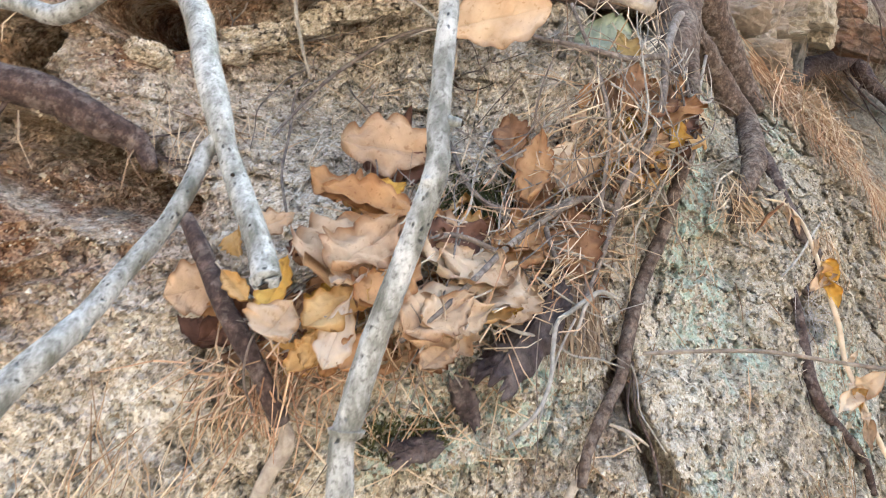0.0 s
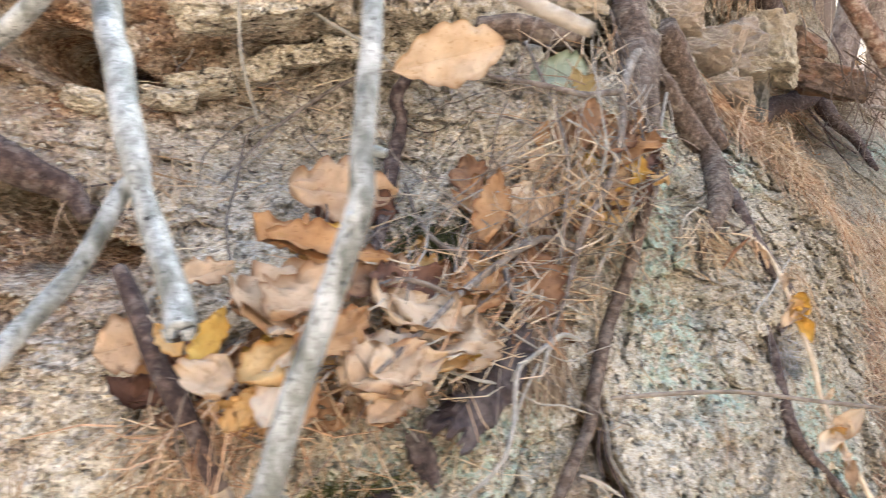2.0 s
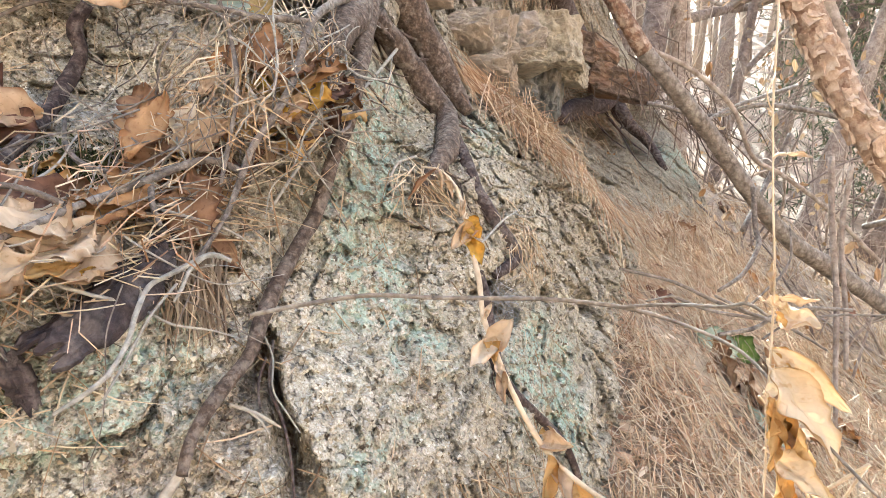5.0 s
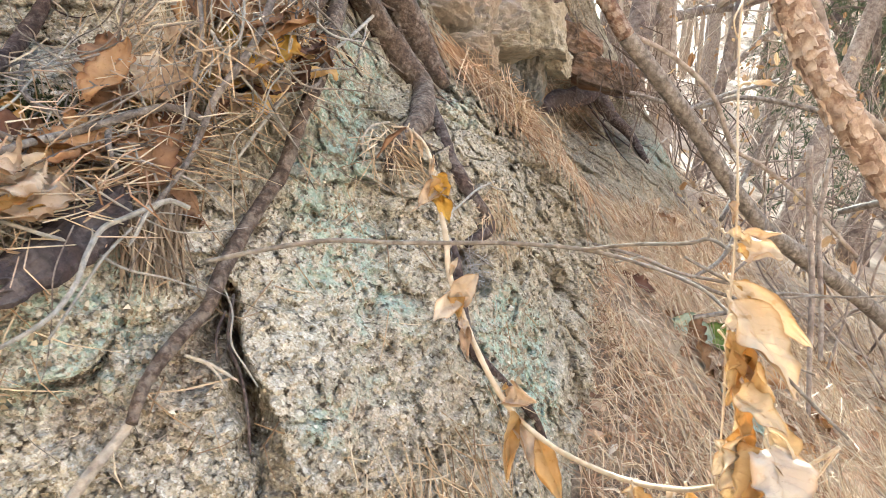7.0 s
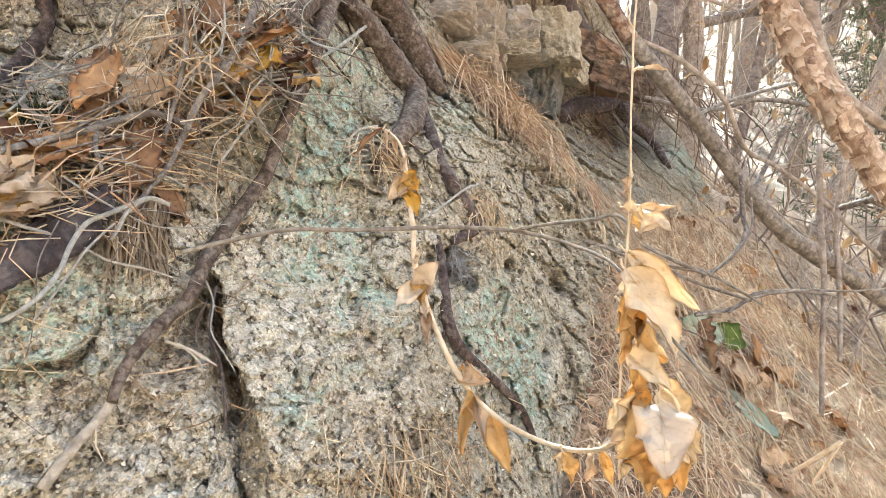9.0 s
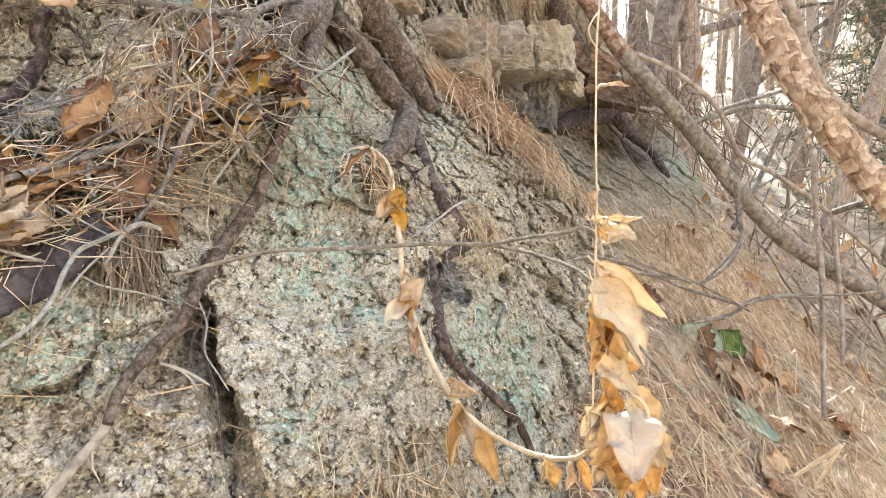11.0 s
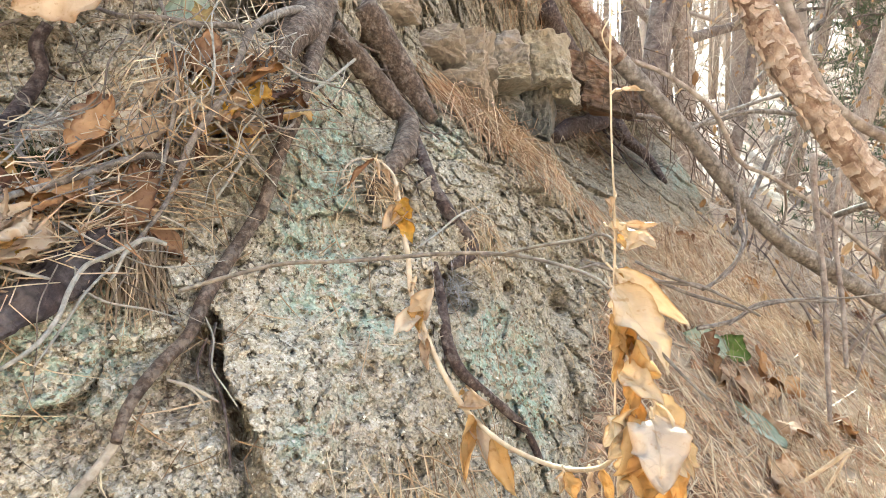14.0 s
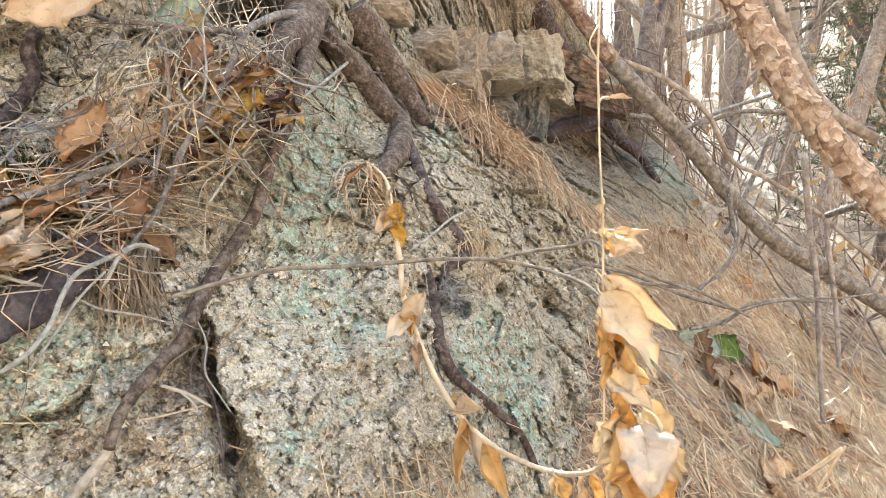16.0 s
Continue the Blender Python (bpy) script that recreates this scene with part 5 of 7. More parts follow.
fallen_leaf((0.126, 0.976, 1.465), (0.110, 0.888, 1.378), 0.3, "amber", 12, lobes=5, cut=.35, cup=.5)
fallen_leaf((-0.111, 0.765, 1.363), (-0.149, 0.728, 1.346), 0.5, "tan", 13, lobes=5, cup=.6)
fallen_leaf((0.018, 0.936, 1.413), (-0.085, 0.937, 1.429), 0.8, "umber", 14, lobes=5, cut=.45, cup=.25, bend=-.4)
fallen_leaf((-0.016, 0.802, 1.370), (-0.113, 0.812, 1.389), 0.48, "amber", 15, lobes=5, cup=.9, bend=.3, roll=30)
fallen_leaf((-0.023, 0.793, 1.359), (-0.093, 0.696, 1.312), 0.62, "tan", 16, lobes=6, cut=.2, cup=.3, bend=.3)
fallen_leaf((-0.021, 0.829, 1.378), (-0.082, 0.816, 1.383), 0.5, "gold", 17, lobes=5, cup=.6, roll=-25)
fallen_leaf((0.054, 0.833, 1.345), (-0.006, 0.802, 1.349), 0.62, "tan", 18, lobes=7, cut=.15, cup=.4, roll=15)
fallen_leaf((0.055, 0.802, 1.333), (0.016, 0.750, 1.314), 0.85, "cream", 19, lobes=5, cut=.12, cup=.5, bend=.4)
fallen_leaf((0.070, 0.770, 1.298), (-0.012, 0.683, 1.267), 0.52, "cream", 20, lobes=7, cut=.18, cup=.35, bend=.3)
fallen_leaf((0.086, 0.828, 1.327), (0.047, 0.762, 1.291), 0.6, "cream", 21, lobes=6, cup=.5)
fallen_leaf((0.137, 0.878, 1.343), (0.072, 0.827, 1.334), 0.45, "amber", 22, lobes=5, cup=.8, roll=25)
fallen_leaf((0.131, 0.970, 1.436), (0.113, 0.894, 1.359), 0.34, "russet", 23, lobes=5, cut=.35, cup=.6)
fallen_leaf((0.125, 0.992, 1.454), (0.105, 0.965, 1.417), 0.7, "cream", 24, lobes=5, cup=.5)
fallen_leaf((0.101, 0.796, 1.298), (0.063, 0.746, 1.278), 0.42, "gold", 25, lobes=4, cup=.6)
fallen_leaf((-0.063, 0.713, 1.311), (-0.076, 0.680, 1.278), 0.5, "yellow", 26, lobes=5, cup=.6)
fallen_leaf((-0.086, 0.659, 1.302), (-0.106, 0.636, 1.268), 0.95, "cream", 27, lobes=4, cut=.15, cup=.6, bend=.5)
fallen_leaf((-0.043, 0.676, 1.304), (-0.056, 0.641, 1.251), 0.4, "blush", 28, lobes=5, cut=.12, cup=.9, roll=-20)
fallen_leaf((-0.062, 0.663, 1.282), (-0.071, 0.648, 1.250), 0.55, "gold", 29, lobes=5, cup=.6)
fallen_leaf((-0.046, 0.680, 1.261), (-0.062, 0.668, 1.239), 0.6, "amber", 30, lobes=5, cup=.7)
fallen_leaf((0.170, 0.920, 1.366), (0.180, 0.892, 1.303), 0.5, "tan", 31, lobes=5, cut=.4, cup=.4)
fallen_leaf((-0.032, 0.701, 1.325), (-0.060, 0.675, 1.313), 0.55, "blush", 32, lobes=4, cut=.1, cup=.7, roll=30)
fallen_leaf((-0.096, 0.704, 1.317), (-0.116, 0.695, 1.311), 0.6, "yellow", 33, lobes=4, cup=.4)
fallen_leaf((-0.158, 0.706, 1.315), (-0.128, 0.688, 1.292), 0.4, "gold", 34, lobes=4, cup=.7)
fallen_leaf((-0.076, 0.751, 1.331), (-0.106, 0.736, 1.325), 0.5, "russet", 35, lobes=5, cup=.6)
fallen_leaf((-0.099, 0.760, 1.341), (-0.102, 0.737, 1.325), 0.7, "umber", 36, lobes=4, cup=.6)
fallen_leaf((0.018, 0.730, 1.275), (0.009, 0.712, 1.252), 0.6, "tan", 37, lobes=6, cup=.6)
fallen_leaf((0.023, 0.729, 1.258), (-0.001, 0.710, 1.247), 0.4, "tan", 38, lobes=6, cup=.5)
fallen_leaf((0.269, 1.029, 1.529), (0.231, 0.979, 1.489), 0.8, "tan", 39, lobes=4, cut=.35, cup=.4)
fallen_leaf((0.188, 0.960, 1.469), (0.235, 0.965, 1.442), 0.6, "cream", 40, lobes=4, cut=.2, cup=.4)
fallen_leaf((0.208, 0.959, 1.470), (0.257, 0.988, 1.483), 0.5, "ochre", 41, lobes=3, cup=.6)
fallen_leaf((0.255, 0.987, 1.474), (0.218, 0.969, 1.482), 0.4, "yellow", 42, lobes=3, cup=.5)
fallen_leaf((0.208, 1.007, 1.544), (0.200, 0.984, 1.488), 0.6, "russet", 43, lobes=4, cut=.3, cup=.6)
fallen_leaf((0.181, 1.003, 1.527), (0.171, 0.995, 1.493), 0.5, "amber", 44, lobes=4, cup=.6)
fallen_leaf((0.161, 0.962, 1.453), (0.133, 0.953, 1.422), 0.55, "blush", 45, lobes=5, cup=.4)
fallen_leaf((0.175, 0.985, 1.495), (0.162, 0.976, 1.462), 0.5, "tan", 46, lobes=5, cup=.6)
fallen_leaf((0.159, 0.927, 1.387), (0.173, 0.881, 1.304), 0.5, "russet", 47, lobes=6, cup=.4)
fallen_leaf((-0.006, 1.020, 1.578), (0.132, 1.000, 1.610), 0.42, "cream", 48, lobes=5, cut=.13, cup=.25, roll=25)
fallen_leaf((0.160, 1.028, 1.582), (0.228, 1.023, 1.582), 0.75, "sage", 49, lobes=1, cut=.05, cup=.9)
fallen_leaf((0.208, 1.014, 1.590), (0.229, 0.990, 1.550), 0.45, "ochre", 50, lobes=3, cup=.7)
fallen_leaf((0.293, 1.051, 1.539), (0.242, 0.965, 1.468), 0.6, "amber", 51, lobes=5, cup=.5)
fallen_leaf((0.248, 0.963, 1.443), (0.292, 1.019, 1.496), 0.5, "yellow", 52, lobes=4, cup=.5)
fallen_leaf((0.197, 0.951, 1.441), (0.273, 0.990, 1.463), 0.5, "tan", 53, lobes=6, cup=.5)
fallen_leaf((0.218, 0.966, 1.492), (0.235, 1.000, 1.550), 0.45, "russet", 54, lobes=5, cup=.7)
fallen_leaf((0.075, 0.816, 1.338), (0.042, 0.752, 1.309), 0.75, "cream", 55, lobes=9, cut=.1, cup=.3)
fallen_leaf((0.099, 0.816, 1.322), (0.066, 0.755, 1.287), 0.6, "cream", 56, lobes=8, cut=.15, cup=.4)
fallen_leaf((0.074, 0.745, 1.292), (0.007, 0.684, 1.278), 0.42, "cream", 57, lobes=9, cut=.12, cup=.3, bend=.3)
fallen_leaf((0.069, 0.850, 1.353), (-0.000, 0.775, 1.333), 0.45, "umber", 58, lobes=7, cut=.15, cup=.3)
fallen_leaf((0.132, 0.885, 1.358), (0.087, 0.816, 1.318), 0.5, "amber", 59, lobes=6, cup=.6)
fallen_leaf((0.051, 0.738, 1.263), (0.005, 0.697, 1.247), 0.5, "russet", 60, lobes=7, cut=.4, cup=.3)
fallen_leaf((-0.021, 0.886, 1.394), (-0.056, 0.847, 1.381), 0.5, "yellow", 61, lobes=6, cup=.4)
fallen_leaf((0.015, 0.855, 1.367), (-0.039, 0.816, 1.359), 0.4, "russet", 62, lobes=6, cup=.6)
fallen_leaf((0.195, 0.955, 1.438), (0.133, 0.946, 1.403), 0.6, "tan", 63, lobes=7, cup=.3)
fallen_leaf((0.114, 1.005, 1.456), (0.089, 0.965, 1.413), 0.7, "amber", 64, lobes=4, cup=.8)
fallen_leaf((0.090, 1.042, 1.484), (0.097, 0.984, 1.429), 0.5, "russet", 65, lobes=4, cup=.6)
fallen_leaf((0.107, 0.834, 1.319), (0.083, 0.768, 1.269), 0.6, "cream", 66, lobes=6, cup=.4)
fallen_leaf((0.099, 0.818, 1.303), (0.087, 0.780, 1.271), 0.45, "yellow", 67, lobes=4, cup=.4)
fallen_leaf((0.139, 0.911, 1.365), (0.081, 0.846, 1.332), 0.45, "amber", 68, lobes=6, cup=.5)
fallen_leaf((0.280, 1.028, 1.531), (0.234, 0.967, 1.480), 0.5, "russet", 69, lobes=4, cup=.6)
fallen_leaf((0.269, 0.983, 1.451), (0.219, 0.958, 1.458), 0.5, "tan", 70, lobes=5, cup=.4)
fallen_leaf((0.317, 1.085, 1.518), (0.280, 1.008, 1.463), 0.5, "umber", 71, lobes=5, cup=.4)
fallen_leaf((1.180, 1.820, 1.125), (1.301, 1.845, 1.073), 0.5, "sage", 72, lobes=1, cut=.03, cup=.5)
fallen_leaf((1.287, 1.872, 1.106), (1.373, 1.879, 1.054), 0.55, "green", 73, lobes=1, cut=.03, cup=.4)
fallen_leaf((1.179, 1.594, 1.002), (1.219, 1.460, 0.918), 0.20, "sage", 74, lobes=1, cut=.03, cup=.8)
fallen_leaf((1.196, 1.887, 1.136), (1.232, 1.781, 1.050), 0.6, "russet", 75, lobes=5, cup=.5)
fallen_leaf((1.758, 2.629, 1.250), (1.853, 2.651, 1.199), 0.6, "amber", 76, lobes=5, cup=.5)
fallen_leaf((1.381, 1.783, 0.961), (1.203, 1.564, 0.955), 0.6, "tan", 77, lobes=5, cup=.5)
fallen_leaf((1.176, 1.650, 1.024), (1.318, 1.819, 1.024), 0.6, "tan", 78, lobes=5, cup=.5)
fallen_leaf((1.534, 1.988, 1.013), (1.377, 1.824, 0.995), 0.6, "amber", 79, lobes=5, cup=.5)
fallen_leaf((1.552, 2.764, 1.415), (1.649, 2.744, 1.373), 0.6, "russet", 80, lobes=5, cup=.5)
fallen_leaf((1.241, 1.451, 0.884), (1.129, 1.357, 0.877), 0.6, "tan", 81, lobes=5, cup=.4)

# smaller leaves and scraps filling the pile; their dark tones also paint its inner shade
rng = random.Random(12)
for i in range(80):
    f = rng.random()
    x = -0.16 + 0.46 * f + rng.gauss(0, 0.02)
    z = float(np.interp(x, [-0.16, 0.0, 0.1, 0.2, 0.3], [1.275, 1.29, 1.33, 1.41, 1.49])) + rng.gauss(0, 0.026)
    a, long = rng.uniform(0, 6.28), rng.uniform(0.03, 0.075)
    tx, tz = x + long * math.cos(a), z + 0.7 * long * math.sin(a)
    fallen_leaf(on_face(x, z, rng.uniform(0.010, 0.028)), on_face(tx, tz, rng.uniform(0.012, 0.032)), rng.uniform(0.4, 0.65),
                rng.choice(["russet", "amber", "russet", "umber", "amber", "gold", "tan", "umber"]), 100 + i, lobes=rng.randint(3, 8), cup=rng.uniform(0.2, 1.0), bend=rng.uniform(-0.4, 0.6), roll=rng.uniform(-40, 40), n=28, m=9)
for i in range(90):
    x, y = rng.uniform(1.05, 3.6), rng.uniform(1.3, 4.6)
    a, long = rng.uniform(0, 6.28), rng.uniform(0.04, 0.09)
    tx, ty = x + long * math.cos(a), y + long * math.sin(a)
    b, t = (x, y, float(ground_z(x, y)) + 0.012), (tx, ty, float(ground_z(tx, ty)) + 0.02)
    fallen_leaf(b, t, rng.uniform(0.4, 0.65), rng.choice(["tan", "russet", "umber", "amber", "russet", "cream"]), 300 + i, lobes=rng.randint(3, 8), cup=rng.uniform(0.3, 1.0), bend=rng.uniform(-0.2, 0.5),
                lies="on the needle-covered slope", n=28, m=9).matrix_world = leaf_pose(b, t, rng.uniform(-30, 30), (0.3, -0.4, 0.85))

# loose twigs tangled in the litter
def loose_twig(x, z, a, long, r, seed, material, lift):
    g = random.Random(seed)
    pts, px, pz = [], x, z
    for i in range(6):
        p = on_face(px, pz, lift + g.uniform(-0.01, 0.018))
        pts.append((*p, r * (1 - 0.13 * i)))
        a += g.gauss(0, 0.28)
        px, pz = px + long / 5 * math.cos(a), pz + long / 5 * math.sin(a)
    o = Vector(pts[0][:3])
    t = thing("twig", "thin dry twig tangled among needles and leaves", "twig", o, "loose twigs in the litter")
    part("stem", tube("stem", [(q[0] - o.x, q[1] - o.y, q[2] - o.z, q[3]) for q in pts], sides=7, per=6, rough=0.14, k=seed % 40, lump=0.006), material, t)
    b = Vector(pts[2][:3]) - o
    e = Vector((g.uniform(-0.03, 0.03), g.uniform(-0.012, 0.0), g.uniform(-0.01, 0.035)))
    part("side_twig", tube("side_twig", [(*b, r * 0.6), (*(b + e * 0.5 + Vector((0.002, 0, 0.002))), r * 0.5), (*(b + e), r * 0.3)], sides=5, per=5, rough=0.1), material, t)


for i in range(84):
    x = -0.12 + 0.44 * rng.random() ** 0.8
    z = float(np.interp(x, [-0.16, 0.0, 0.1, 0.2, 0.32], [1.27, 1.285, 1.33, 1.42, 1.52])) + rng.gauss(0, 0.04)
    loose_twig(x, z, rng.gauss(0.6, 0.9), rng.uniform(0.06, 0.17), rng.uniform(0.0009, 0.0021), 1300 + i, rng.choice([TWIG, TWIG, TWIG_PALE]), rng.uniform(0.02, 0.06))
for i in range(40):
    x = rng.uniform(0.02, 0.30)
    z = float(np.interp(x, [0.0, 0.1, 0.2, 0.32], [1.33, 1.37, 1.44, 1.54])) + rng.gauss(0, 0.05)
    loose_twig(x, z, rng.choice((0.2, 2.6, -1.2, 1.2)) + rng.gauss(0, 0.5), rng.uniform(0.10, 0.24), rng.uniform(0.0007, 0.0016), 1500 + i, rng.choice([TWIG, TWIG_TAN, TWIG_TAN, TWIG_PALE]), rng.uniform(0.03, 0.085))
for i in range(16):
    loose_twig(rng.uniform(-0.25, 0.15), rng.uniform(1.5, 1.62), rng.uniform(-2.4, 0.4), rng.uniform(0.06, 0.13), rng.uniform(0.0008, 0.0015), 1400 + i, rng.choice([TWIG, TWIG_PALE]), rng.uniform(0.006, 0.02))

# ---- the withered vine ----
VINE_AT = (0.413, 0.98, 1.409)
vine = thing("withered_vine", "withered straw-coloured vine with drooping buff leaves", "vine", VINE_AT)


def local(points, o=VINE_AT):
    return [(x - o[0], y - o[1], z - o[2], r) for x, y, z, r in points]


part("stem", tube("stem", local([(0.406, 1.020, 1.404, 0.0010), (0.425, 1.010, 1.401, 0.0014), (0.439, 1.000, 1.387, 0.0019), (0.445, 0.980, 1.369, 0.0023), (0.446, 0.950, 1.343, 0.0026), (0.448, 0.915, 1.308, 0.0027), (0.450, 0.885, 1.276, 0.0027), (0.450, 0.865, 1.246, 0.0026), (0.458, 0.840, 1.213, 0.0026), (0.469, 0.820, 1.181, 0.0025), (0.483, 0.800, 1.150, 0.0025), (0.499, 0.785, 1.126, 0.0025), (0.520, 0.745, 1.109, 0.0023), (0.536, 0.690, 1.106, 0.0021), (0.547, 0.630, 1.112, 0.0019), (0.548, 0.570, 1.127, 0.0017), (0.544, 0.530, 1.142, 0.0012)]), sides=10, per=8, rough=0.10, k=4), STRAW, vine)
part("upright_stalk", tube("upright_stalk", local([(0.544, 0.530, 1.142, 0.0006), (0.546, 0.530, 1.181, 0.0007), (0.546, 0.530, 1.216, 0.0007), (0.547, 0.530, 1.251, 0.0008), (0.548, 0.530, 1.279, 0.0008), (0.548, 0.530, 1.308, 0.0007), (0.549, 0.535, 1.341, 0.0007), (0.551, 0.540, 1.371, 0.0007), (0.553, 0.545, 1.402, 0.0007), (0.557, 0.550, 1.438, 0.0007), (0.565, 0.560, 1.504, 0.0007)]), sides=8, per=8, rough=0.10, k=5), STRAW, vine)
part("curled_tendril", tube("curled_tendril", local([(0.553, 0.545, 1.401, 0.0006), (0.549, 0.543, 1.405, 0.0005), (0.546, 0.540, 1.411, 0.0005), (0.549, 0.540, 1.418, 0.0005), (0.554, 0.545, 1.424, 0.0005)]), sides=6, per=6), STRAW, vine)
part("bud_stalk", tube("bud_stalk", local([(0.551, 0.540, 1.372, 0.0009), (0.553, 0.538, 1.374, 0.0009), (0.556, 0.535, 1.374, 0.0010)]), sides=6, per=5), STRAW, vine)


def drooping_mesh(name, long, wide, fold, curl, twist, droop, seed, n=34, m=15):
    """A withered blade along x: broad near the stalk, pointed, folded at the midrib, with rolled and wavy rims."""
    s, v = np.meshgrid(np.linspace(0, 1, n), np.linspace(-1, 1, m), indexing="ij")
    side = np.sign(v) * 3.0 + seed * 1.7
    outline = np.sin(np.pi * np.clip(s, 0.001, 1) ** 0.80) ** 0.62 * (1 - 0.25 * s ** 3)
    outline = np.maximum(outline * (1 + 0.13 * vnoise(s * 4 + seed, side, 1.0, 9) + 0.09 * vnoise(s * 13 + seed, side, 1.0, 10)), 0.012)
    a = np.abs(v)
    lean = fold * (0.7 + 0.5 * vnoise(s * 1.7 + seed, side, 1.0, 11)) + curl * a ** 2 * (0.6 + 0.9 * vnoise(s * 2.6 + seed * 3.1, side, 1.0, 12))
    half = outline * wide / 2
    y, z = v * half * np.cos(lean), a * half * np.sin(lean)
    z = z + wide * a ** 1.5 * outline * (0.13 * np.sin(s * 12 + 2.1 * seed + side) + 0.22 * vnoise(s * 6 + seed, v * 2 + seed, 1.0, 15)) + wide * (0.08 * vnoise(s * 5 + seed, v * 2.2 + seed, 1.0, 19) + 0.045 * vnoise(s * 13, v * 5 + seed, 1.0, 16)) - wide * 0.02 * np.exp(-a / 0.1)
    t = radians(twist) * (s - 0.2) * 1.5
    y, z = y * np.cos(t) - z * np.sin(t), y * np.sin(t) + z * np.cos(t)
    x = s * long * (1 - 0.10 * droop * droop) + 0.02 * long * vnoise(s * 3, v * 1.5 + seed, 1.0, 17)
    z = z + droop * long * 0.55 * (s * (1 - s))
    top = np.stack([x, y, z], -1).reshape(-1, 3)
    low = top - (0, 0, 0.0004)
    k = np.arange(n * m).reshape(n, m)
    q = np.stack([k[:-1, :-1], k[1:, :-1], k[1:, 1:], k[:-1, 1:]], -1).reshape(-1, 4)
    rim = list(map(int, list(k[:, 0]) + list(k[-1, 1:]) + list(k[-2::-1, -1]) + list(k[0, -2:0:-1])))
    me = bpy.data.meshes.new(name)
    me.from_pydata(np.vstack([top, low]).tolist(), [], q.tolist() + (q[:, ::-1] + n * m).tolist() + [(a, b, b + n * m, a + n * m) for a, b in zip(rim, rim[1:] + rim[:1])])
    me.polygons.foreach_set("use_smooth", [True] * len(me.polygons))
    uv = me.uv_layers.new(name="UV")
    at = np.zeros(len(me.loops), np.int32)
    me.loops.foreach_get("vertex_index", at)
    flat = np.stack([s, v * 0.5 + 0.5], -1).reshape(-1, 2)
    uv.data.foreach_set("uv", np.vstack([flat, flat])[at].astype(np.float32).ravel())
    return me


def vine_leaf(base, tip, ratio, look_of, seed, fold=0.5, curl=0.5, twist=0, droop=0.3, roll=0):
    long = (Vector(tip) - Vector(base)).length
    ob = part("leaf", drooping_mesh("leaf", long, ratio * long * 1.28, fold, curl, twist, droop, 40 + seed), LEAF[look_of], vine, f"{LOOKS[look_of]} withered leaf")
    part("leaf_stalk", stalk_mesh(min(long, 0.03), 0.0007, seed), STRAW, ob)
    ob.matrix_local = Matrix.Translation(-Vector(VINE_AT)) @ leaf_pose(base, tip, roll, (-0.1, -0.95, 0.25))


vine_leaf((0.548, 0.530, 1.258), (0.586, 0.510, 1.225), 0.27, "buff", 1, fold=0.35, curl=0.4, twist=20, droop=0.35, roll=10)
vine_leaf((0.543, 0.520, 1.248), (0.564, 0.490, 1.199), 0.38, "buff", 2, fold=0.5, curl=0.5, twist=-15, droop=0.25, roll=-10)
vine_leaf((0.546, 0.530, 1.225), (0.572, 0.520, 1.193), 0.55, "gold", 3, fold=0.8, curl=0.9, twist=20, droop=0.35, roll=25)
vine_leaf((0.543, 0.525, 1.235), (0.550, 0.515, 1.244), 0.6, "blush", 4, fold=0.4, curl=0.6, twist=0, droop=0.2, roll=0)
vine_leaf((0.547, 0.530, 1.219), (0.540, 0.515, 1.191), 0.5, "gold", 5, fold=0.7, curl=1.0, twist=25, droop=0.3, roll=-30)
vine_leaf((0.546, 0.520, 1.198), (0.563, 0.495, 1.179), 0.5, "buff", 6, fold=0.5, curl=0.5, twist=-10, droop=0.4, roll=0)
vine_leaf((0.554, 0.530, 1.184), (0.561, 0.525, 1.154), 0.42, "gold", 7, fold=0.8, curl=0.9, twist=20, droop=0.2, roll=20)
vine_leaf((0.558, 0.525, 1.168), (0.537, 0.505, 1.138), 0.62, "gold", 8, fold=0.4, curl=0.7, twist=-20, droop=0.3, roll=-20)
vine_leaf((0.550, 0.530, 1.166), (0.534, 0.515, 1.153), 0.6, "buff", 9, fold=0.4, curl=0.6, twist=10, droop=0.3, roll=-15)
vine_leaf((0.560, 0.505, 1.171), (0.553, 0.475, 1.135), 0.66, "blush", 10, fold=0.3, curl=0.35, twist=8, droop=0.25, roll=5)
vine_leaf((0.566, 0.515, 1.176), (0.578, 0.490, 1.137), 0.42, "buff", 11, fold=0.6, curl=0.7, twist=-18, droop=0.35, roll=25)
vine_leaf((0.573, 0.520, 1.159), (0.580, 0.505, 1.135), 0.5, "blush", 12, fold=0.5, curl=0.6, twist=10, droop=0.3, roll=35)
vine_leaf((0.556, 0.520, 1.136), (0.553, 0.500, 1.118), 0.75, "gold", 13, fold=0.4, curl=0.8, twist=0, droop=0.3, roll=0)
vine_leaf((0.582, 0.525, 1.141), (0.579, 0.510, 1.116), 0.55, "gold", 14, fold=0.6, curl=0.8, twist=15, droop=0.3, roll=10)
vine_leaf((0.567, 0.530, 1.135), (0.571, 0.515, 1.111), 0.6, "gold", 15, fold=0.5, curl=0.7, twist=-10, droop=0.2, roll=0)
vine_leaf((0.542, 0.630, 1.110), (0.546, 0.620, 1.090), 0.6, "gold", 16, fold=0.5, curl=0.8, twist=10, droop=0.3, roll=-15)
vine_leaf((0.548, 0.640, 1.108), (0.538, 0.630, 1.094), 0.6, "buff", 17, fold=0.5, curl=0.8, twist=0, droop=0.3, roll=10)
